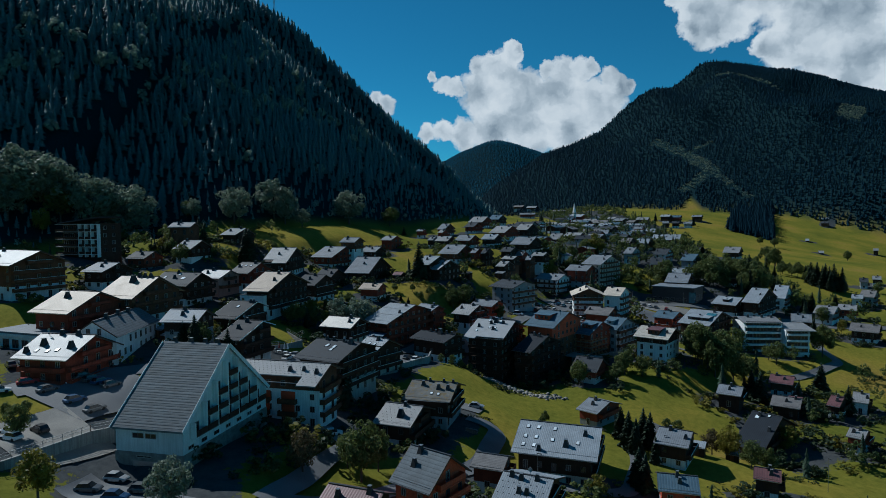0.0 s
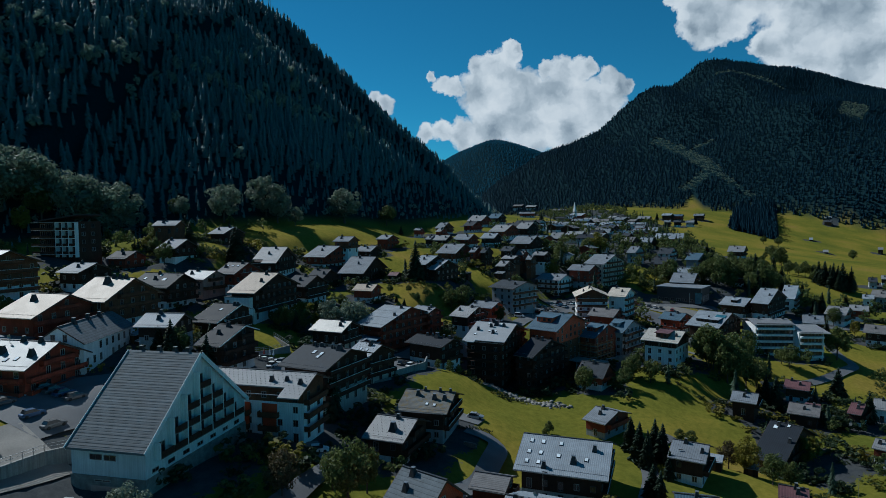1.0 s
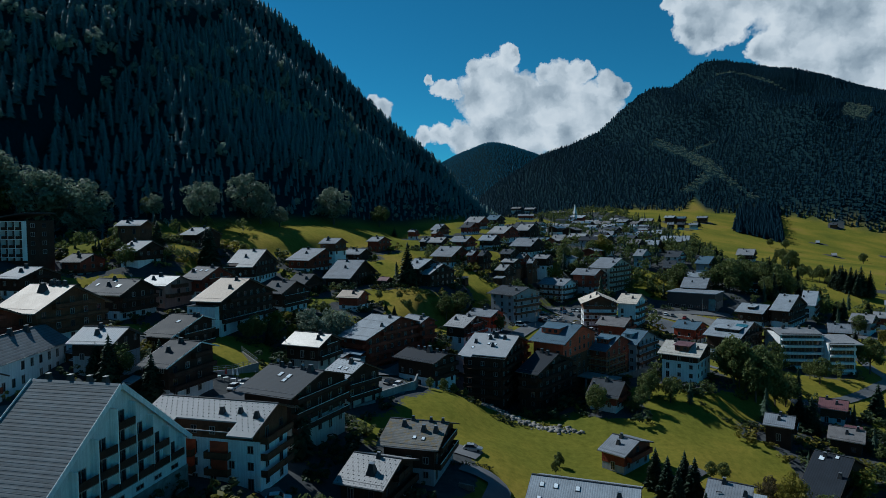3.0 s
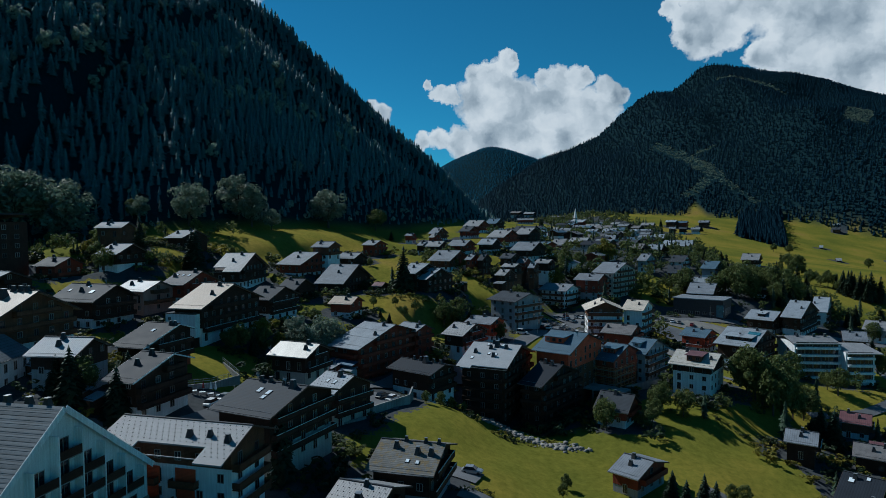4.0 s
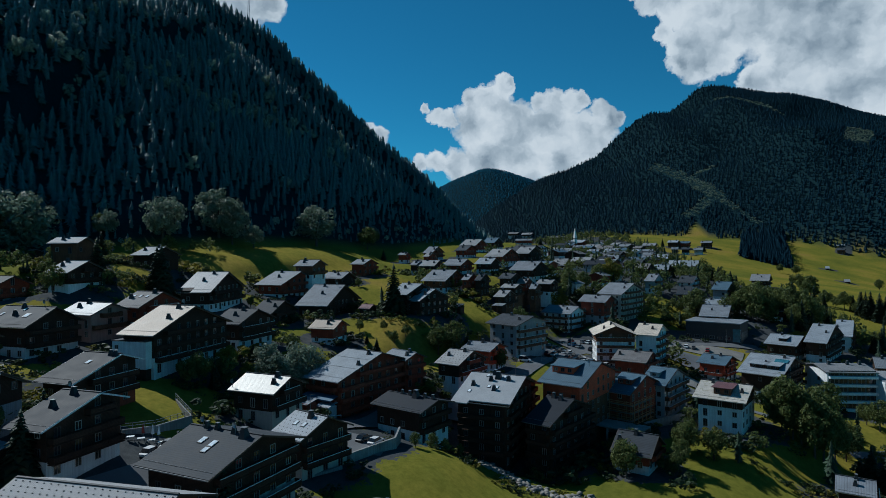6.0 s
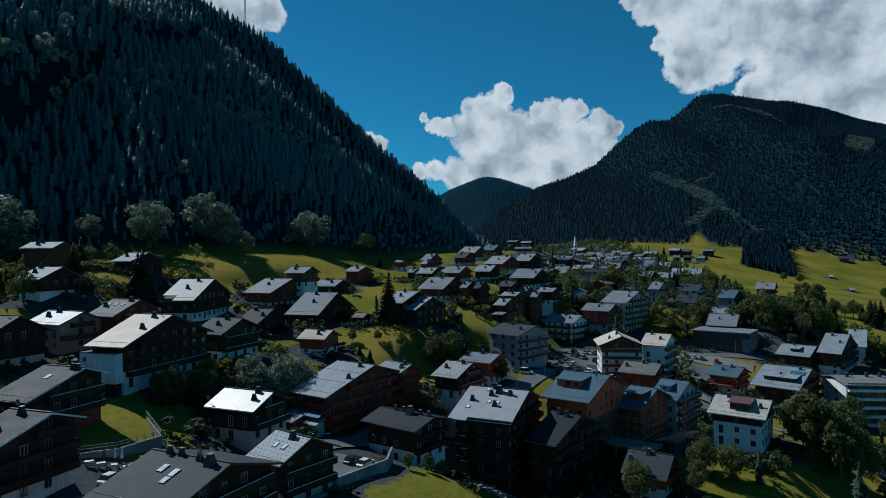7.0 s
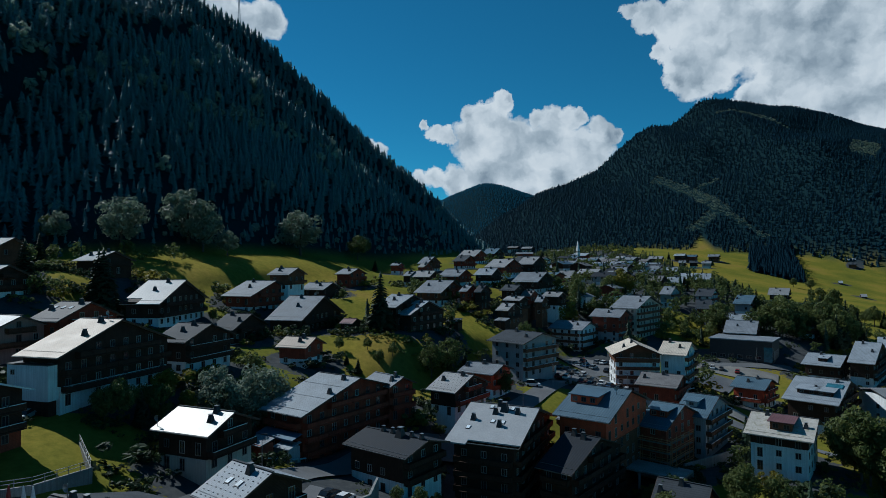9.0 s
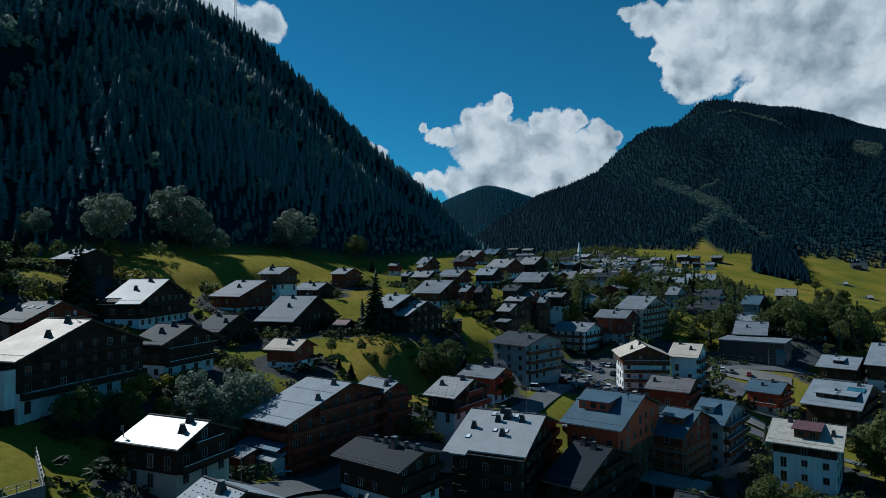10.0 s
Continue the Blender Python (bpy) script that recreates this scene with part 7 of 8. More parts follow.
for _ in range(4):
    cv, cf = spruce_fine(rng)
    CROWNS["spruce"].append((sheet("crown", cv, cf, [NEEDLES]), trunk_mesh("trunk", 0.9, 0.018, 0, rng)))
TREE_WORDS = {"spruce": "dark green spruce with drooping boughs among the houses", "leafy": "green broad-leaved tree with a rounded crown", "silver": "grey-green broad-leaved tree with rim light in its leaf colour", "gold": "yellow-green broad-leaved tree turning in autumn", "rust": "rusty thin-leaved shrub on the bank"}


def tree(kind, x, y, tall):
    k = rng.randrange(len(CROWNS[kind]))
    crown, stem = CROWNS[kind][k]
    wide = rng.uniform(1.35, 1.7) if kind == "spruce" else rng.uniform(0.95, 1.2) if kind == "silver" else rng.uniform(0.72, 0.98)
    top = empty("spruce" if kind == "spruce" else ("shrub" if tall < 5 else "broadleaf_tree"), pose(x, y, surf(x, y) - 0.1, 0, 0, rng.uniform(0, 360)), TREE_WORDS[kind], "tree", "trees of the village")
    top.scale = (tall * wide, tall * wide, tall)
    part("trunk", stem, None, top)
    part("crown", crown, None, top)


tree("spruce", -11.5, 292.3, 18.8)
tree("spruce", -84.1, 269.2, 17.5)
tree("spruce", -25.0, 152.3, 12.8)
tree("spruce", -55.3, 157.8, 11.0)
tree("spruce", -63.9, 158.3, 11.2)
tree("spruce", -57.8, 167.0, 9.2)
tree("spruce", -71.7, 178.0, 5.5)
tree("spruce", 48.0, 167.5, 9.0)
tree("spruce", 48.2, 161.0, 10.2)
tree("spruce", 48.9, 157.0, 9.8)
tree("spruce", 53.5, 165.5, 10.0)
tree("spruce", 54.2, 162.0, 10.2)
tree("spruce", 43.2, 136.5, 9.2)
tree("spruce", 43.9, 134.0, 9.0)
tree("leafy", 94.8, 230.5, 14.8)
tree("leafy", 105.1, 234.5, 14.6)
tree("leafy", 116.3, 249.5, 15.5)
tree("leafy", 64.0, 219.0, 9.0)
tree("leafy", 69.5, 216.5, 7.5)
tree("leafy", 59.0, 211.0, 7.0)
tree("leafy", 45.5, 206.5, 8.0)
tree("spruce", 175.9, 294.0, 10.8)
tree("leafy", 165.2, 269.5, 13.8)
tree("spruce", 141.8, 232.0, 11.8)
tree("spruce", 135.6, 206.5, 10.5)
tree("spruce", 109.8, 220.0, 11.2)
tree("spruce", 110.6, 215.5, 11.5)
tree("spruce", 108.1, 221.5, 7.2)
tree("leafy", 209.7, 439.0, 11.1)
tree("spruce", 212.8, 433.0, 17.2)
tree("leafy", 215.9, 427.5, 13.1)
tree("spruce", 218.2, 420.5, 18.5)
tree("spruce", 222.4, 417.5, 14.0)
tree("leafy", 209.5, 420.0, 10.9)
tree("spruce", 274.1, 446.0, 17.0)
tree("spruce", 272.4, 433.5, 19.5)
tree("spruce", 276.7, 431.0, 17.8)
tree("spruce", 270.8, 436.0, 16.8)
tree("spruce", 228.7, 405.0, 8.2)
tree("silver", -168.5, 300.5, 26.2)
tree("silver", -154.5, 308.0, 27.8)
tree("gold", -183.9, 286.0, 11.2)
tree("silver", -111.7, 334.0, 19.0)
tree("silver", -98.1, 362.5, 21.5)
tree("silver", -91.4, 361.5, 17.2)
tree("silver", -82.2, 364.0, 10.5)
tree("silver", -62.5, 415.5, 21.8)
tree("leafy", -39.9, 467.5, 14.2)
tree("leafy", -133.9, 326.0, 8.8)
tree("silver", -195.3, 290.0, 29.5)
tree("silver", -187.4, 294.0, 26.8)
tree("silver", -197.1, 282.5, 19.2)
tree("leafy", -180.1, 294.0, 17.2)
tree("silver", -130.4, 324.5, 10.8)
tree("silver", -39.5, 489.5, 9.8)
tree("silver", -186.1, 306.0, 8.2)
tree("silver", -37.5, 225.7, 11.8)
tree("silver", -31.4, 231.7, 13.2)
tree("silver", -33.7, 225.7, 9.0)
tree("leafy", -49.1, 208.7, 7.5)
tree("spruce", -46.4, 210.2, 7.0)
tree("leafy", -44.5, 214.2, 7.2)
tree("gold", -42.7, 220.7, 5.2)
tree("leafy", -51.2, 207.2, 5.8)
tree("gold", -47.0, 220.3, 6.2)
tree("leafy", -52.0, 213.3, 5.0)
tree("leafy", -48.1, 214.8, 5.2)
tree("leafy", -54.5, 211.3, 3.5)
tree("leafy", 4.2, 278.3, 10.2)
tree("leafy", 8.9, 283.3, 10.5)
tree("spruce", 14.1, 286.8, 8.2)
tree("gold", 65.4, 382.8, 15.2)
tree("leafy", 97.7, 429.8, 11.8)
tree("leafy", 37.5, 321.8, 9.0)
tree("leafy", 60.6, 371.8, 9.5)
tree("leafy", 85.2, 410.3, 11.0)
tree("leafy", 51.0, 364.3, 5.8)
tree("leafy", 24.7, 271.8, 7.2)
tree("leafy", -37.2, 245.8, 5.0)
tree("gold", -61.5, 92.0, 8.0)
tree("silver", -42.6, 94.0, 7.6)
tree("rust", -26.5, 113.5, 8.0)
tree("leafy", -16.0, 116.5, 11.5)
tree("leafy", -13.4, 122.5, 8.8)
tree("leafy", -19.2, 120.0, 6.8)
tree("gold", 31.7, 126.0, 5.2)
tree("gold", 76.8, 165.5, 9.2)
tree("rust", 73.5, 168.5, 7.0)
tree("leafy", 78.2, 156.0, 7.2)
tree("leafy", 83.1, 157.0, 6.8)
tree("gold", 97.0, 174.5, 8.2)
tree("leafy", 179.6, 398.5, 16.2)
tree("leafy", 174.5, 402.0, 17.2)
tree("leafy", 176.5, 426.5, 10.5)
tree("leafy", 186.2, 401.0, 12.8)
tree("leafy", 278.0, 522.5, 15.2)
tree("leafy", 267.0, 468.0, 12.0)
tree("leafy", 300.9, 586.0, 9.0)
tree("leafy", 263.1, 482.0, 10.0)
tree("leafy", 266.8, 454.5, 9.2)
tree("leafy", 150.4, 418.5, 8.5)
tree("leafy", 440.3, 677.5, 10.5)
tree("leafy", 375.9, 739.0, 9.5)
tree("leafy", 251.1, 658.0, 7.8)
tree("spruce", 146.3, 409.0, 12.0)
tree("leafy", 305.4, 435.5, 8.0)
tree("leafy", 216.1, 367.5, 8.5)
tree("spruce", 237.3, 375.5, 12.0)
tree("leafy", 203.9, 333.5, 9.2)
tree("gold", 203.7, 316.5, 7.2)
tree("leafy", -37.1, 487.0, 10.2)
tree("spruce", 113.0, 1371.5, 16.0)
tree("spruce", 116.9, 742.5, 18.2)
tree("spruce", -28.6, 455.5, 7.0)
tree("spruce", -85.8, 270.0, 16.0)
tree("spruce", -100.5, 262.0, 14.0)
tree("leafy", -112.0, 256.0, 6.0)
tree("gold", -116.5, 259.0, 5.0)
tree("leafy", -105.0, 258.5, 5.0)
tree("spruce", -112.5, 287.0, 11.8)
tree("leafy", -102.6, 243.0, 8.0)
tree("leafy", -116.3, 264.5, 4.8)
tree("leafy", 163.0, 394.3, 14.8)
tree("leafy", 166.0, 386.3, 11.2)
tree("leafy", 156.7, 394.3, 12.5)
tree("leafy", 191.5, 394.8, 18.0)
tree("leafy", 194.5, 391.8, 18.0)
tree("leafy", 200.3, 393.8, 15.8)
tree("leafy", 210.3, 402.8, 11.2)
tree("spruce", 215.4, 404.8, 10.2)
tree("spruce", 191.2, 401.3, 17.5)
tree("leafy", 289.2, 555.8, 12.5)
tree("leafy", 280.9, 525.8, 11.8)
tree("leafy", 206.8, 449.3, 9.8)
tree("leafy", 203.6, 453.8, 7.2)
tree("spruce", 213.2, 550.3, 10.0)
tree("spruce", 205.3, 511.8, 13.5)
tree("spruce", 207.7, 498.8, 12.5)
tree("spruce", 207.1, 488.8, 10.8)
tree("spruce", 211.5, 535.8, 9.2)
tree("spruce", 204.3, 500.3, 12.2)
tree("spruce", 265.5, 449.8, 16.2)
tree("spruce", 265.9, 442.3, 17.8)
tree("spruce", 266.9, 435.8, 15.8)
tree("spruce", 267.9, 429.8, 14.5)
tree("spruce", 275.3, 432.8, 13.0)
tree("spruce", 265.1, 444.8, 14.2)
tree("leafy", 279.8, 502.8, 7.0)
tree("leafy", 291.8, 508.8, 5.8)
tree("leafy", 294.9, 503.8, 6.2)
tree("spruce", 216.7, 364.8, 12.0)
tree("spruce", 207.9, 357.3, 11.2)
tree("leafy", 140.7, 397.3, 14.8)
tree("leafy", 75.7, 405.8, 12.8)
tree("gold", 105.8, 431.3, 15.5)
tree("leafy", 99.8, 434.8, 12.2)
tree("leafy", 80.4, 395.3, 9.2)
tree("leafy", 39.9, 336.3, 8.2)
tree("leafy", 46.3, 344.8, 8.8)
tree("leafy", -13.8, 276.3, 3.5)
tree("leafy", -10.1, 271.8, 4.0)
tree("leafy", -6.7, 275.8, 4.0)
tree("leafy", -17.0, 256.3, 4.8)
tree("spruce", -15.2, 265.8, 4.2)
tree("spruce", -18.5, 267.8, 3.2)
tree("leafy", -21.8, 275.8, 4.0)
tree("gold", -71.8, 305.8, 4.5)
tree("leafy", -64.2, 318.3, 3.5)
tree("leafy", -61.6, 288.8, 4.2)
tree("leafy", -82.3, 303.3, 4.5)
tree("leafy", -77.5, 298.8, 4.5)
tree("silver", -68.0, 275.3, 3.0)
tree("leafy", -39.4, 342.3, 3.5)
tree("leafy", -29.4, 334.8, 3.8)
tree("leafy", 99.1, 225.3, 14.0)
tree("leafy", 102.0, 226.3, 14.2)
tree("leafy", 109.7, 233.8, 11.4)
tree("leafy", 115.4, 237.8, 8.5)
tree("leafy", 97.5, 228.3, 13.6)
tree("leafy", 94.9, 232.8, 7.5)
tree("leafy", 96.2, 238.8, 10.2)
tree("leafy", 95.9, 229.3, 11.8)
tree("leafy", 45.5, 209.0, 7.5)
tree("leafy", 56.5, 207.5, 5.0)
tree("leafy", 51.1, 216.3, 6.8)
tree("leafy", 2.5, 201.5, 3.4)
tree("leafy", 5.5, 204.5, 3.0)
tree("leafy", -1.0, 200.0, 3.2)
tree("spruce", -68.2, 161.3, 8.0)
tree("leafy", -63.8, 161.3, 8.0)
tree("leafy", 116.9, 240.3, 10.4)
tree("leafy", 137.4, 261.3, 6.8)
tree("leafy", 138.3, 256.8, 9.5)
tree("leafy", 50.0, 217.8, 7.0)
tree("leafy", 46.3, 218.3, 5.2)
tree("leafy", 64.9, 221.3, 7.0)
tree("leafy", 28.9, 175.8, 3.5)
tree("leafy", 8.5, 208.5, 3.0)
tree("leafy", -76.8, 110.0, 6.2)
tree("leafy", -84.0, 117.5, 3.2)
tree("leafy", -81.9, 120.0, 2.8)
tree("leafy", -33.5, 131.0, 3.0)
tree("spruce", 52.3, 152.0, 7.2)
tree("leafy", 67.7, 178.0, 4.2)
tree("leafy", 63.3, 175.0, 4.0)
tree("leafy", 27.1, 170.5, 3.2)
tree("gold", 74.3, 404.7, 8.0)
tree("leafy", 84.2, 415.2, 8.8)
tree("leafy", 64.2, 379.7, 6.8)
tree("spruce", 39.9, 331.7, 6.5)
tree("leafy", 118.7, 483.7, 9.2)
tree("gold", 109.5, 442.2, 10.0)
tree("spruce", 140.9, 399.7, 12.2)
tree("leafy", 163.6, 397.7, 13.5)
tree("leafy", 168.8, 393.7, 18.2)
tree("leafy", 169.8, 390.2, 9.5)
tree("leafy", 195.5, 426.7, 7.1)
tree("leafy", 225.4, 466.7, 7.8)
tree("leafy", 247.6, 492.2, 9.5)
tree("leafy", 269.7, 514.7, 10.8)
tree("leafy", 186.1, 383.7, 12.1)
tree("spruce", 188.6, 382.2, 16.5)
tree("spruce", 196.2, 388.7, 14.8)
tree("leafy", 202.8, 393.7, 9.8)
tree("leafy", 220.9, 410.2, 6.1)
tree("leafy", 390.6, 734.2, 10.8)
tree("leafy", 256.9, 473.2, 8.0)
tree("leafy", 265.2, 473.7, 8.0)
tree("spruce", 271.3, 465.7, 11.2)
tree("spruce", 278.0, 469.2, 14.0)
tree("spruce", 283.4, 471.7, 14.0)
tree("spruce", 292.1, 478.7, 11.0)
tree("leafy", 221.4, 576.7, 6.0)
tree("leafy", 216.2, 548.2, 8.5)
tree("spruce", 212.8, 529.7, 10.2)
tree("spruce", 206.0, 504.2, 11.2)
tree("spruce", 208.2, 499.2, 11.5)
tree("spruce", 211.4, 509.7, 9.5)
tree("leafy", 129.5, 419.2, 3.8)
tree("leafy", 93.0, 419.7, 4.2)
tree("gold", 97.9, 421.7, 6.0)
tree("leafy", 69.9, 426.2, 7.2)
tree("spruce", 77.3, 398.7, 5.8)
tree("leafy", 168.3, 615.2, 5.8)
tree("leafy", 143.0, 507.2, 7.0)
tree("leafy", 466.3, 715.7, 8.2)
tree("leafy", 172.6, 515.2, 4.0)
tree("spruce", 293.2, 861.2, 12.0)
tree("leafy", 272.2, 940.2, 10.2)
tree("spruce", 119.4, 758.2, 18.5)
tree("leafy", 285.6, 560.2, 6.2)
tree("leafy", 205.7, 439.2, 6.5)
tree("leafy", 197.0, 455.7, 6.8)
tree("leafy", 282.4, 522.2, 6.0)
tree("spruce", 189.0, 400.7, 8.5)
tree("spruce", 342.6, 853.2, 12.0)
tree("leafy", 50.8, 218.5, 7.0)
tree("spruce", 47.1, 215.0, 8.0)
tree("leafy", 63.1, 219.5, 5.0)

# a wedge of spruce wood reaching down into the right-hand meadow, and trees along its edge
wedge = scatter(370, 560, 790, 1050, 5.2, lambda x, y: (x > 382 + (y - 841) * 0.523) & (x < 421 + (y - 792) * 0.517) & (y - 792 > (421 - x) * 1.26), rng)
thicket("spruce_wood", SPRUCES_MID, stand(wedge, 15, 5, 1.35, rng), NEEDLES_HAZY, "dark spruce wood jutting into the meadow")


# ---- parked cars ----
PAINTS = [material(n + " car paint", c, 0.3, 0.05, 1, 4, 0.0, metal=mt, spec=0.6) for n, c, mt in (("white", (0.7, 0.7, 0.7), 0), ("black", (0.02, 0.02, 0.022), 0.2), ("silver", (0.4, 0.41, 0.42), 0.5), ("blue", (0.03, 0.08, 0.17), 0.3), ("grey", (0.12, 0.125, 0.13), 0.4), ("red", (0.3, 0.02, 0.02), 0.1))]
PAINT_WORDS = ("white", "black", "silver", "dark blue", "grey", "red")
TYRE = material("tyre rubber", (0.02, 0.02, 0.02), 0.85, 0.2, 2, 10, 0.1)


def loft(sections):
    """A hull through rings of equal count."""
    g = Geo()
    n = len(sections[0])
    v = [p for s in sections for p in s]
    f = [tuple(reversed(range(n))), tuple(range(len(v) - n, len(v)))]
    for k in range(len(sections) - 1):
        f += [(k * n + i, k * n + (i + 1) % n, (k + 1) * n + (i + 1) % n, (k + 1) * n + i) for i in range(n)]
    return g.add(v, f)


def car_hull(van):
    hi = 0.95 if not van else 1.1
    secs = []
    for x, z0, z1, w in ((-2.15, 0.4, 0.75, 0.72), (-2.0, 0.28, hi - 0.1, 0.84), (-1.2, 0.24, hi, 0.88), (0.9, 0.24, hi, 0.88), (1.9, 0.26, hi - 0.2, 0.82), (2.15, 0.38, 0.62, 0.68)):
        secs.append([(x, -w, z0), (x, w, z0), (x, w, (z0 + z1) / 2 + 0.1), (x, w * 0.88, z1), (x, -w * 0.88, z1), (x, -w, (z0 + z1) / 2 + 0.1)])
    return loft(secs)


def car_cabin(van):
    hi = 1.48 if not van else 1.95
    secs = []
    base = 0.93 if not van else 1.08
    for x, z1, w in ((-1.9 if van else -1.75, base + 0.02, 0.78), (-1.75 if van else -1.35, hi - 0.04, 0.68), (0.2, hi, 0.68), (1.0 if not van else 1.3, base + 0.02, 0.76)):
        secs.append([(x, -0.8, base - 0.05), (x, 0.8, base - 0.05), (x, w, z1), (x, -w, z1)])
    return loft(secs)


def wheel_mesh():
    return Geo().add([(0.32 * math.cos(6.283 * k / 14), s * 0.1, 0.32 * math.sin(6.283 * k / 14)) for s in (-1, 1) for k in range(14)], [tuple(range(14)), tuple(reversed(range(14, 28)))] + [(14 + k, 14 + (k + 1) % 14, (k + 1) % 14, k) for k in range(14)]).mesh("wheel", TYRE)


CAR_PARTS = {}


def car(x, y, yaw, colour, van=False):
    top = empty("van" if van else "car", pose(x, y, surf(x, y) + 0.08, 0, 0, yaw), PAINT_WORDS[colour] + (" delivery van parked on the asphalt" if van else " parked car with dark windows"), "van" if van else "car", "parked cars")
    key = (colour, van)
    if key not in CAR_PARTS:
        CAR_PARTS[key] = (car_hull(van).mesh("body", PAINTS[colour]), car_cabin(van).mesh("glazing", PANE), Geo().box(-1.3 if not van else -1.7, -0.66, 1.44 if not van else 1.9, 0.25, 0.66, 1.5 if not van else 1.97).mesh("roof_panel", PAINTS[colour]))
    for name, me in zip(("body", "glazing", "roof_panel"), CAR_PARTS[key]):
        part(name, me, None, top)
    w = shared("wheel", wheel_mesh)
    for wx in (-1.35, 1.35):
        for wy in (-0.8, 0.8):
            part("wheel", w, None, top).location = (wx, wy, 0.32)


rng = random.Random(5)
for x, y, yaw, c in ((-77.4, 109.4, 160, 0), (-79.5, 112.0, 155, 0), (-75.0, 113.5, 150, 1), (-56.0, 104.0, -10, 2), (-58.5, 100.0, 0, 4), (-52.5, 97.0, -5, 3), (-49.5, 99.5, -8, 4), (8.7, 168.5, -15, 2), (-11.7, 199.5, 60, 1), (-9.1, 198.5, 60, 0), (-24.5, 134.0, 10, 0), (11.0, 134.5, -20, 4), (2.5, 127.0, -30, 1), (20.0, 250.0, 50, 4), (-90.0, 133.0, 40, 5), (-92.0, 127.0, 30, 0)):
    car(x, y, yaw, c)
for row, (x0, y0, dx, dy, n, turn) in enumerate(((45, 300, 2.2, -1.6, 8, 52), (50, 306, 2.2, -1.6, 8, 52), (58, 292, 2.1, -1.7, 5, 50), (56, 330, 2.2, -1.5, 8, 52), (62, 338, 2.2, -1.5, 8, 52), (112, 346, 2.6, -1.4, 5, 60), (-45.5, 168.5, 1.4, 4.8, 3, 72), (-86, 140, 2.6, -1.1, 6, 60), (-84, 130, 2.6, -1.1, 6, 60), (-100, 142, 2.0, 1.8, 5, 135), (-2, 232, 2.0, -1.3, 4, 60), (84, 268, 1.8, -2.0, 4, 40), (-70, 203, 2.4, 0.6, 4, 100), (100, 347, 2.6, 0.6, 4, 95), (70, 322, 2.2, -1.6, 6, 52), (46, 316, 2.3, -1.5, 5, 52), (-98, 190, 2.4, 0.8, 4, 100), (-57, 315, 2.6, -0.2, 3, 90))):
    for k in range(n):
        if rng.random() < 0.85:
            car(x0 + dx * k + rng.uniform(-0.2, 0.2), y0 + dy * k, turn + rng.uniform(-4, 4), rng.choice((0, 0, 1, 2, 2, 3, 4, 4, 5)))
car(34.0, 283.0, -20, 0, True)


# ---- shrubs, hedges and garden trees between the houses ----
def free(x, y, room, roads=0.6):
    """True where neither a house nor a road stands within the given room."""
    for h in HOMES:
        dx, dy = x - h["x"], y - h["y"]
        if abs(dx) + abs(dy) > 60:
            continue
        c, s = math.cos(radians(h["yaw"])), math.sin(radians(h["yaw"]))
        trim = 0.0 if h["kind"] == "pad" else 0.5
        if abs(dx * c + dy * s) < h["L"] / 2 - trim + room and abs(-dx * s + dy * c) < h["W"] / 2 - trim + room:
            return False
    return all(((line[:, 0] - x) ** 2 + (line[:, 1] - y) ** 2).min() > (half + roads) ** 2 for line, half in ROADS)


rng = random.Random(21)
BUSHES = [broadleaf(rng, 9, 16, 0.11, 1.2) for _ in range(5)]
shrubs = {"dark": [], "green": [], "gold": []}
for h in HOMES:
    if h["y"] > 420 or h["kind"] == "pad":
        continue
    for _ in range(20):
        a = rng.uniform(0, 6.283)
        d = 0.5 * max(h["L"], h["W"]) + rng.uniform(-4, 9)
        x, y = h["x"] + d * math.cos(a), h["y"] + d * math.sin(a)
        if not free(x, y, 0.3) or (4 < x < 85 and 140 < y < 201) or (-62 < x < -43 and 180 < y < 206) or toe(y) - x > 0:
            continue
        tall = rng.choice((0.9, 1.2, 1.6, 2.2, 3.2, 4.0))
        kind = rng.choice(("dark", "dark", "dark", "dark", "green", "gold"))
        for k in range(rng.choice((1, 2, 3))):
            shrubs[kind].append((x + rng.uniform(-1.3, 1.3), y + rng.uniform(-1.3, 1.3), surf(x, y) - 0.25 * tall, tall * rng.uniform(0.8, 1.3), rng.randrange(5), rng.uniform(1.1, 1.7), rng.uniform(0, 6.28)))
# rough growth on the steep banks
for x0, y0, x1, y1, n, kinds in ((4, 207, 30, 197, 40, ("dark", "dark", "gold")), (-22, 290, 20, 270, 90, ("gold", "gold", "green")), (60, 222, 100, 205, 40, ("dark", "green", "gold")), (-35, 165, -18, 140, 30, ("dark", "green")), (-58, 205, -30, 215, 40, ("dark", "dark", "green")), (70, 240, 95, 225, 30, ("gold", "green", "dark")), (-95, 250, -60, 262, 30, ("dark", "green")), (100, 300, 180, 340, 50, ("dark", "green")), (40, 128, 120, 165, 30, ("dark", "green", "gold")), (100, 180, 180, 260, 90, ("dark", "dark", "green", "gold"))):
    for _ in range(n):
        u = rng.random()
        x, y = x0 + (x1 - x0) * u + rng.uniform(-5, 5), y0 + (y1 - y0) * u + rng.uniform(-3, 3)
        if free(x, y, 0.3):
            tall = rng.uniform(0.6, 2.2)
            shrubs[rng.choice(kinds)].append((x, y, surf(x, y) - 0.3 * tall, tall, rng.randrange(5), rng.uniform(1.1, 1.9), rng.uniform(0, 6.28)))
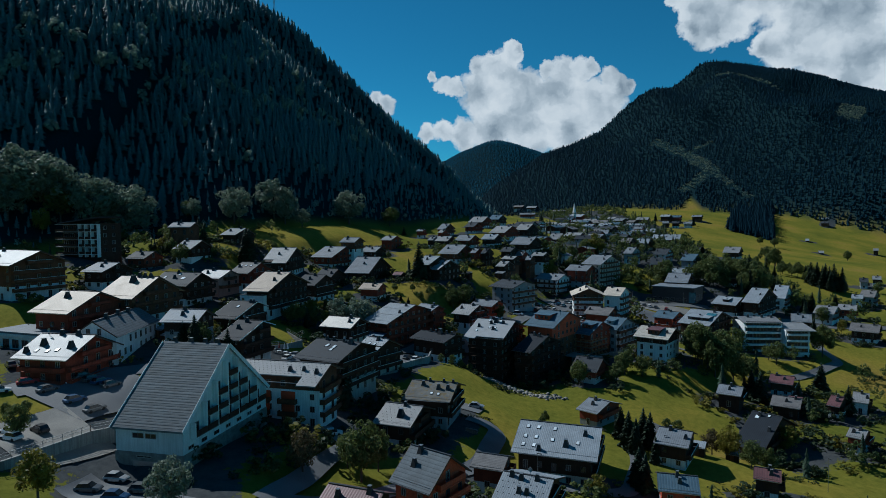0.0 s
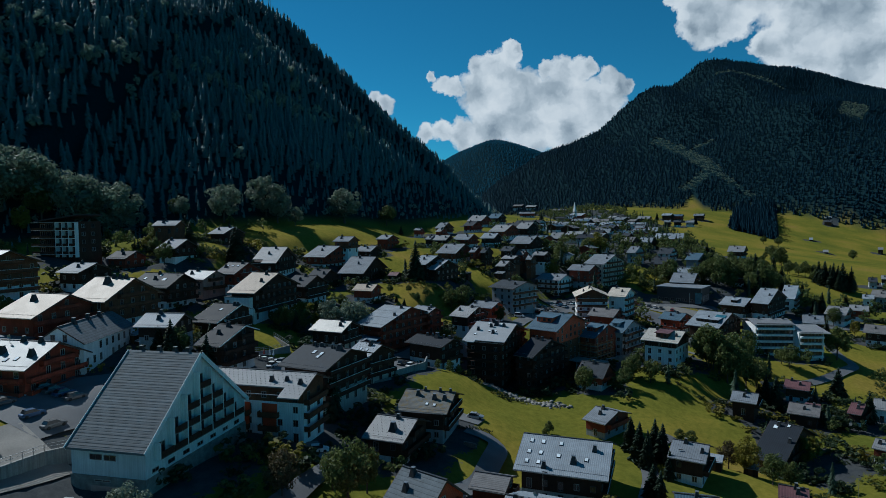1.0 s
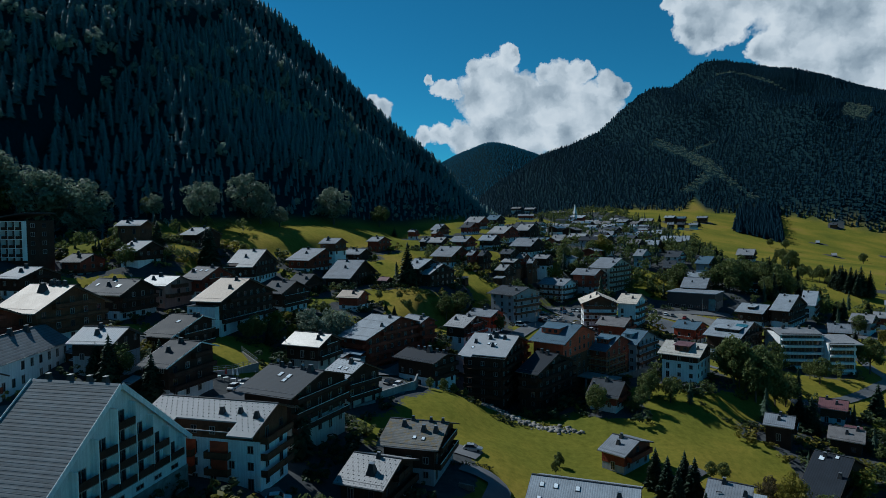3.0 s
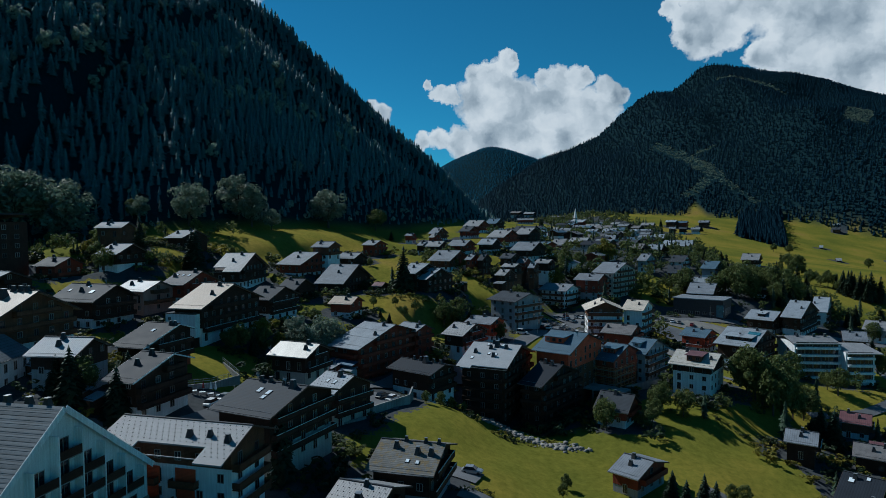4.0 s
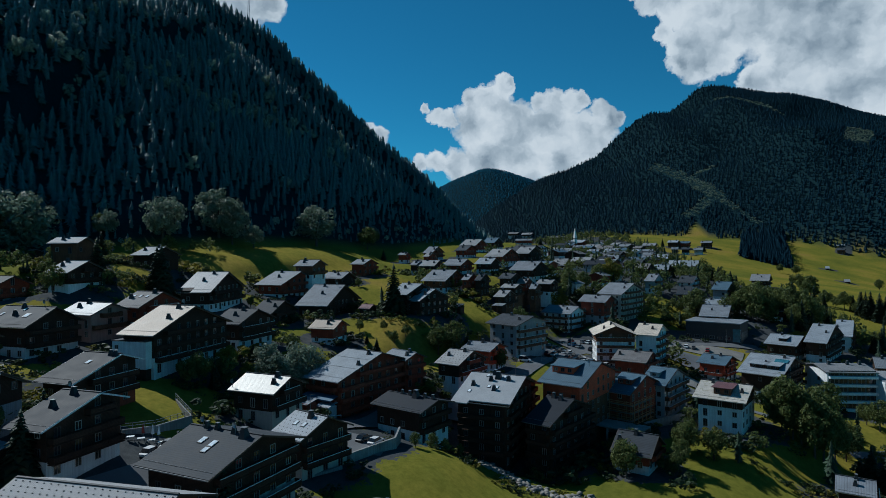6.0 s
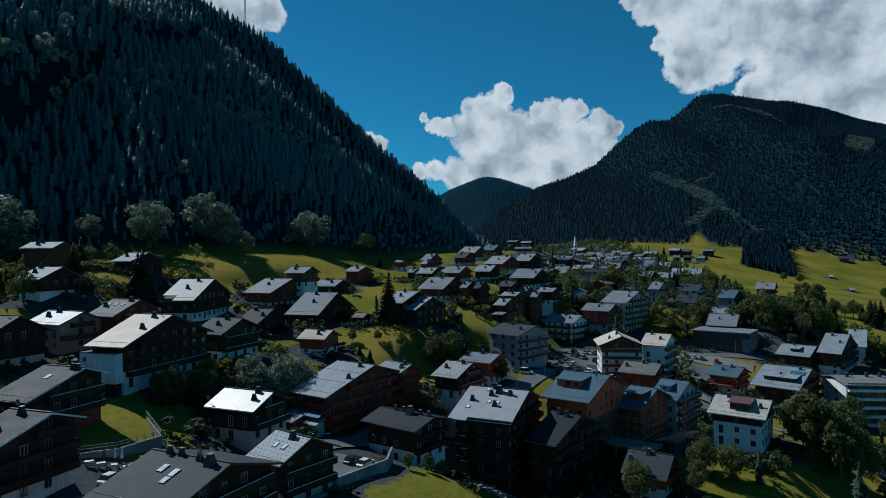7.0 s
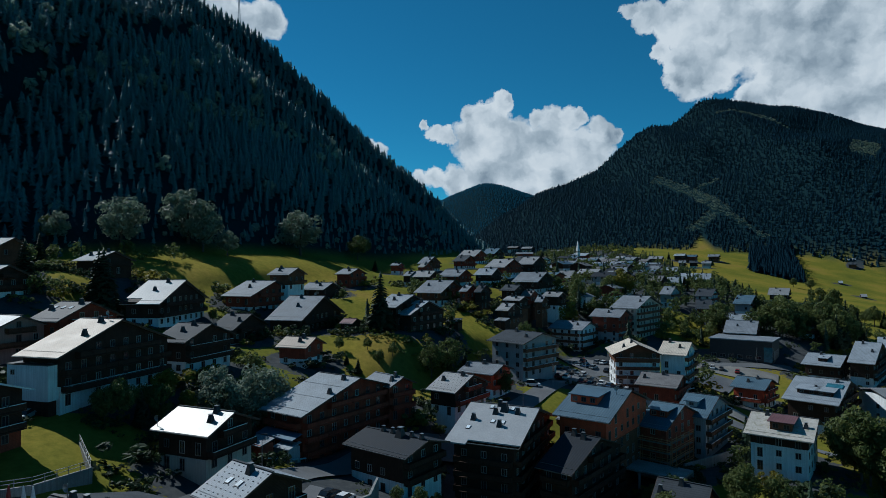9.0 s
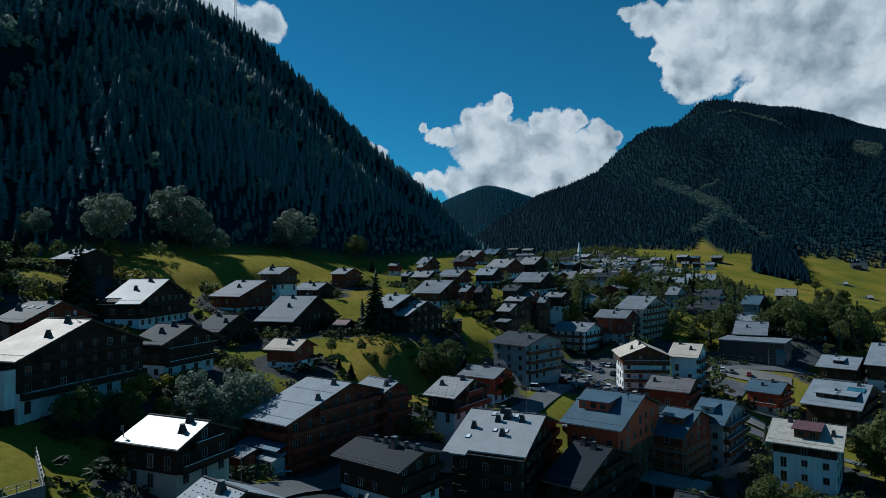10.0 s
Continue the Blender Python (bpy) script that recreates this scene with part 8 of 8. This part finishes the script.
# clipped hedges under the forest
for x0, y0, x1, y1, tall in ((-106, 270, -94, 282, 2.6), (-99, 261, -89, 273, 2.4), (-124, 301, -110, 305, 2.0), (-118, 290, -100, 296, 2.2), (-60, 330, -46, 338, 1.8), (4, 160, 12, 162, 1.2)):
    n = int(math.hypot(x1 - x0, y1 - y0) / 0.8)
    for k in range(n + 1):
        x, y = x0 + (x1 - x0) * k / n, y0 + (y1 - y0) * k / n
        shrubs["dark"].append((x, y, surf(x, y) - 0.3 * tall, tall * rng.uniform(0.95, 1.1), rng.randrange(5), 1.0, rng.uniform(0, 6.28)))
LEAVES_DARK = leaf_material("dark shrub leaves", (0.016, 0.030, 0.014), (0.05, 0.075, 0.03), 0.25)
for kind, mat, words in (("dark", LEAVES_DARK, "dark green garden shrubs and hedges round the chalets"), ("green", LEAVES, "green shrubs on the banks and in the gardens"), ("gold", LEAVES_GOLD, "yellowing shrubs and tall herbs on the banks")):
    thicket("shrubs", BUSHES, shrubs[kind], mat, words).name = "shrubs"

garden = {"leafy": [], "spruce": []}
GARDEN_BROADS = [broadleaf(rng, 16, 18, 0.07, 0.85) for _ in range(4)]
for _ in range(1600):
    y = rng.uniform(300, 1150)
    lo = np.interp(y, (300, 420, 520, 640, 760, 860, 1150), (-40, 0, 50, 100, 135, 155, 150))
    hi = np.interp(y, (300, 360, 430, 520, 640, 760, 860, 1150), (190, 250, 230, 235, 255, 270, 280, 250))
    x = rng.uniform(lo, hi)
    if len(garden["leafy"]) + len(garden["spruce"]) < 420 and free(x, y, 2.0, 2.0) and not (x < 40 and 380 < y < 520) and not (x > 130 and y < 340):
        kind = "spruce" if rng.random() < 0.35 else "leafy"
        garden[kind].append((x, y, surf(x, y) - 0.3, rng.uniform(6, 12) if kind == "leafy" else rng.uniform(7, 15), rng.randrange(4), rng.uniform(0.9, 1.2), rng.uniform(0, 6.28)))
for _ in range(400):
    x, y = rng.uniform(40, 190), rng.uniform(108, 270)
    lawn = 4 < x < 88 and 140 < y < 203
    if len(garden["leafy"]) + len(garden["spruce"]) < 495 and not lawn and free(x, y, 1.5, 1.5) and x > 0.32 * y - 5:
        kind = "spruce" if rng.random() < 0.45 else "leafy"
        garden[kind].append((x, y, surf(x, y) - 0.3, rng.uniform(3.5, 7.5) if kind == "leafy" else rng.uniform(5, 11), rng.randrange(4), rng.uniform(0.9, 1.15), rng.uniform(0, 6.28)))
for _ in range(160):
    x, y = rng.uniform(95, 200), rng.uniform(390, 540)
    if free(x, y, 1.5, 1.0):
        kind = "spruce" if rng.random() < 0.3 else "leafy"
        garden[kind].append((x, y, surf(x, y) - 0.3, rng.uniform(5, 10), rng.randrange(4), rng.uniform(0.9, 1.2), rng.uniform(0, 6.28)))
for _ in range(110):
    x, y = rng.uniform(-172, -84), rng.uniform(252, 338)
    if x < -88 + (y - 290) * 0.1 and free(x, y, 1.5, 1.0) and x > toe(y) + 1:
        kind = "spruce" if rng.random() < 0.3 else "leafy"
        garden[kind].append((x, y, surf(x, y) - 0.3, rng.uniform(3.5, 7.5), rng.randrange(4), rng.uniform(0.9, 1.2), rng.uniform(0, 6.28)))
for _ in range(26):
    x, y = rng.uniform(108, 138), rng.uniform(384, 416)
    if free(x, y, 1.0, 1.0):
        garden["leafy"].append((x, y, surf(x, y) - 0.3, rng.uniform(4.5, 8), rng.randrange(4), rng.uniform(0.9, 1.2), rng.uniform(0, 6.28)))
thicket("garden_trees", GARDEN_BROADS, garden["leafy"], LEAVES, "green garden trees between the houses of the village centre")
thicket("garden_spruces", SPRUCES, garden["spruce"], NEEDLES, "dark spruces between the houses of the village centre")


# ---- building site: scaffolding and the bare concrete storey ----
def scaffolding(x, y, z, yaw, length, floors, label):
    top = empty("scaffolding", pose(x, y, z, 0, 0, yaw), label, "scaffolding", "scaffolding of the building site")
    bays_n = max(2, int(length / 2.2))
    for k in range(bays_n + 1):
        u = length * k / bays_n
        for v in (0, 1.0):
            part("pole", Geo().box(u - 0.05, v - 0.05, -4, u + 0.05, v + 0.05, floors * 2.0 + 1.0), SCAFFOLD, top)
    for f in range(1, floors + 1):
        part("deck", Geo().box(0, 0.05, f * 2.0 - 0.06, length, 0.95, f * 2.0), WOOD_PALE, top)
        for e in (0.5, 1.0):
            part("rail", Geo().box(0, -0.04, f * 2.0 + e - 0.06, length, 0.04, f * 2.0 + e + 0.06), SCAFFOLD, top)


SCAFFOLD = material("raw scaffold timber", (0.42, 0.20, 0.085), 0.7, 0.25, 1, 8, 0.2)
for h in HOMES:
    if "behind scaffolding" in h.get("label", ""):
        m = pose(h["x"], h["y"], h["eave"] - h["wall"], 0, 0, h["yaw"])
        a = m @ Vector((-h["L"] / 2 - 0.6, -h["W"] / 2 - 0.6, 0))
        scaffolding(a.x, a.y, a.z, h["yaw"], h["L"] + 1.6, 4, "raw timber scaffolding before the unfinished building")
        a = m @ Vector((h["L"] / 2 + 0.9, -h["W"] / 2 + 0.4, 0))
        scaffolding(a.x, a.y, a.z, h["yaw"] + 90, h["W"] * 0.6, 4, "raw timber scaffolding along the unfinished gable")
slab_z = surf(52, 236)
site = empty("concrete_storey", pose(50.5, 232.5, slab_z, 0, 0, -40), "bare concrete storey open at the front on a building site", "building site")
part("slab", Geo().box(-5.5, -3.0, 3.0, 8.0, 4.0, 3.4), CONCRETE, site)
part("back_wall", Geo().box(-5.5, 3.6, -2, 8.0, 4.0, 3.0), CONCRETE, site)
for x in (-5.4, -1.0, 3.4, 7.6):
    part("column", Geo().box(x - 0.2, -2.8, -2, x + 0.2, -2.4, 3.0), CONCRETE, site)


# ---- the street by the red hotel ----
def awning(x, y, z, yaw, length, deep, mat, label):
    top = empty("awning", pose(x, y, z, 0, 0, yaw), label, "awning")
    part("cloth", Geo().slab([(0, -deep, -0.7), (length, -deep, -0.7), (length, 0, 0), (0, 0, 0)], 0.06), mat, top)
    part("valance", Geo().box(0, -deep - 0.03, -1.05, length, -deep + 0.03, -0.72), mat, top)
    for u in (0.1, length / 2, length - 0.1):
        part("post", Geo().box(u - 0.05, -deep, -3.4, u + 0.05, -deep + 0.1, -0.75), METAL_DARK, top)


hot = next(h for h in HOMES if h["label"].startswith("big red-brown hotel"))
m = pose(hot["x"], hot["y"], hot["eave"] - hot["wall"], 0, 0, hot["yaw"])
a = m @ Vector((-hot["L"] / 2 + 1, -hot["W"] / 2 + 1.2, 0))
awning(a.x, a.y, surf(a.x, a.y) + 3.8, hot["yaw"], hot["L"] - 2, 2.6, CLOTH_BLUE, "faded blue awning over the hotel terrace")


def lean_roof(x, y, yaw, w, d, tall, mat, wall, label):
    """A small shed or stall with a single-pitch roof."""
    z = surf(x, y)
    top = empty("shed", pose(x, y, z, 0, 0, yaw), label, "shed", "sheds and stalls")
    part("wall", Geo().box(-w / 2 + 0.2, -d / 2 + 0.2, -1.0, w / 2 - 0.2, d / 2 - 0.2, tall - 0.15), wall, top)
    part("roof", Geo().slab([(-w / 2, -d / 2, tall - 0.25), (w / 2, -d / 2, tall - 0.25), (w / 2, d / 2, tall + 0.55), (-w / 2, d / 2, tall + 0.55)], 0.14), mat, top)
    part("door", Geo().box(-0.5, -d / 2 + 0.14, 0, 0.5, -d / 2 + 0.19, 2.0), WOOD_BROWN, top)


for x, y in ((-77.5, 170.0), (-73.5, 165.2), (-70.1, 163.4), (-66.1, 161.4), (-62.8, 159.8), (-59.8, 159.0)):
    lean_roof(x, y, -28, 3.2, 3.0, 2.5, ROOF["mid"], WOOD_DARK, "small dark wooden stall with a pale roof in a row")
for x, y, yaw, w, d, tall, roof, wall in ((-23.0, 219.0, -36, 4.5, 3.2, 2.8, "mid", PLASTER_GREY), (-27.5, 216.0, -36, 5.0, 3.4, 2.9, "grey", WOOD_RED), (-20.5, 222.5, -36, 3.2, 2.6, 2.5, "black", WOOD_RED), (-6, 262, -30, 4, 3, 2.6, "brown", WOOD_DARK), (40, 262, -38, 6, 4, 3.0, "grey", WOOD_DARK), (34, 268, -38, 4.5, 3.5, 2.8, "brown", WOOD_BROWN), (92, 290, -40, 7, 5, 3.2, "mid", WOOD_DARK), (100, 278, -40, 6, 4.5, 3.0, "brown", WOOD_DARK), (66, 160, -30, 4, 3.4, 2.6, "mid", WOOD_DARK), (78, 166, -30, 3.6, 3, 2.5, "grey", WOOD_DARK), (122, 214, -35, 4.5, 3.5, 2.6, "maroon", WOOD_DARK), (150, 252, -30, 5, 4, 2.8, "mid", WOOD_DARK), (30, 330, -35, 5, 4, 2.8, "grey", WOOD_DARK), (12, 312, -30, 4.5, 3.5, 2.7, "grey", WOOD_DARK)):
    if free(x, y, 1.0, 1.5):
        lean_roof(x, y, yaw, w, d, tall, ROOF[roof], wall, "small wooden outbuilding with a single-pitch roof")


def parasol(x, y, mat, label):
    z = surf(x, y)
    top = empty("parasol", pose(x, y, z), label, "parasol")
    part("pole", Geo().box(-0.03, -0.03, -0.1, 0.03, 0.03, 2.5), METAL, top)
    ring = [(0.3 * math.cos(6.283 * k / 8), 0.3 * math.sin(6.283 * k / 8)) for k in range(8)]
    part("canopy", Geo().prism(ring, 1.0, 2.5, 0, 0.25), mat, top)


parasol(-47.5, 177.8, RED_PAINT, "closed red parasol on a cafe terrace")
parasol(-46.2, 178.6, PLASTER, "closed white parasol on a cafe terrace")
parasol(-45.4, 179.2, PLASTER, "closed white parasol on a cafe terrace")


def cafe_table(x, y):
    z = surf(x, y) + 0.05
    top = empty("cafe_table", pose(x, y, z, 0, 0, 20), "small white cafe table on the terrace", "table", "cafe tables")
    part("tabletop", Geo().box(-0.6, -0.4, 0.7, 0.6, 0.4, 0.75), PLASTER, top)
    for sx in (-0.5, 0.5):
        part("leg", Geo().box(sx - 0.03, -0.3, 0, sx + 0.03, 0.3, 0.7), METAL, top)


for k in range(5):
    cafe_table(-48.6 + 1.5 * k, 175.6 + 0.6 * k)
    cafe_table(-24.8 + 1.2 * k, 213.6 + 1.4 * k)


def lamp_post(x, y, tall, label="slim grey street lamp"):
    z = surf(x, y)
    top = empty("street_lamp", pose(x, y, z, 0, 0, rng.uniform(0, 360)), label + " beside the road", "street lamp", "street lamps")
    ring = [(0.08 * math.cos(6.283 * k / 6), 0.08 * math.sin(6.283 * k / 6)) for k in range(6)]
    part("pole", Geo().prism(ring, -0.5, tall, 0, 0.6), METAL, top)
    part("lamp_head", Geo().box(-0.1, -0.12, tall - 0.05, 0.9, 0.12, tall + 0.08), METAL_DARK, top)


for x, y, tall in ((54.6, 152.5, 7), (89.4, 142.5, 8), (-24.4, 207.0, 6), (-8, 224, 6.5), (6, 234, 6.5), (28, 262, 6.5), (40, 284, 6.5), (56, 310, 6.5), (64, 290, 6.5), (106, 348, 7), (136, 352, 7), (-39, 172, 6.5), (20, 132, 6), (50, 160, 6)):
    lamp_post(x, y, tall)


def pylon(x, y, tall):
    z = gz(x, y)
    top = empty("mast", pose(x, y, z), "slender lattice mast on the wooded ridge", "mast")
    g = Geo()
    for sx, sy in ((-1, -1), (1, -1), (1, 1), (-1, 1)):
        g.beam((sx * 1.3, sy * 1.3, -1), (sx * 0.25, sy * 0.25, tall), 0.22, 0.22)
    part("lattice", g, METAL, top)
    part("crossarm", Geo().box(-3.5, -0.15, tall - 3, 3.5, 0.15, tall - 2.7), METAL, top)


# stacked firewood and bins beside the houses
def woodpile(x, y, yaw):
    top = empty("woodpile", pose(x, y, surf(x, y), 0, 0, yaw), "stacked split firewood against the house", "woodpile", "woodpiles")
    g = Geo()
    for r in range(5):
        for k in range(12):
            u = -1.5 + 0.26 * k + 0.13 * (r % 2)
            ring = [(u + 0.12 * math.cos(6.283 * j / 6), 0.12 + 0.22 * r + 0.12 * math.sin(6.283 * j / 6)) for j in range(6)]
            v = [(a, -0.25, b) for a, b in ring] + [(a, 0.25, b) for a, b in ring]
            g.add(v, [tuple(range(6)), tuple(reversed(range(6, 12)))] + [(6 + j, 6 + (j + 1) % 6, (j + 1) % 6, j) for j in range(6)])
    part("logs", g, WOOD_PALE, top)


for x, y, yaw in ((6.5, 150.5, -30), (-5, 168, -20), (48, 182, -30), (30, 122, -35), (-13, 305, -20)):
    if free(x, y, 0.4, 1.0):
        woodpile(x, y, yaw)
pylon(-196.0, 745.0, 40.0)
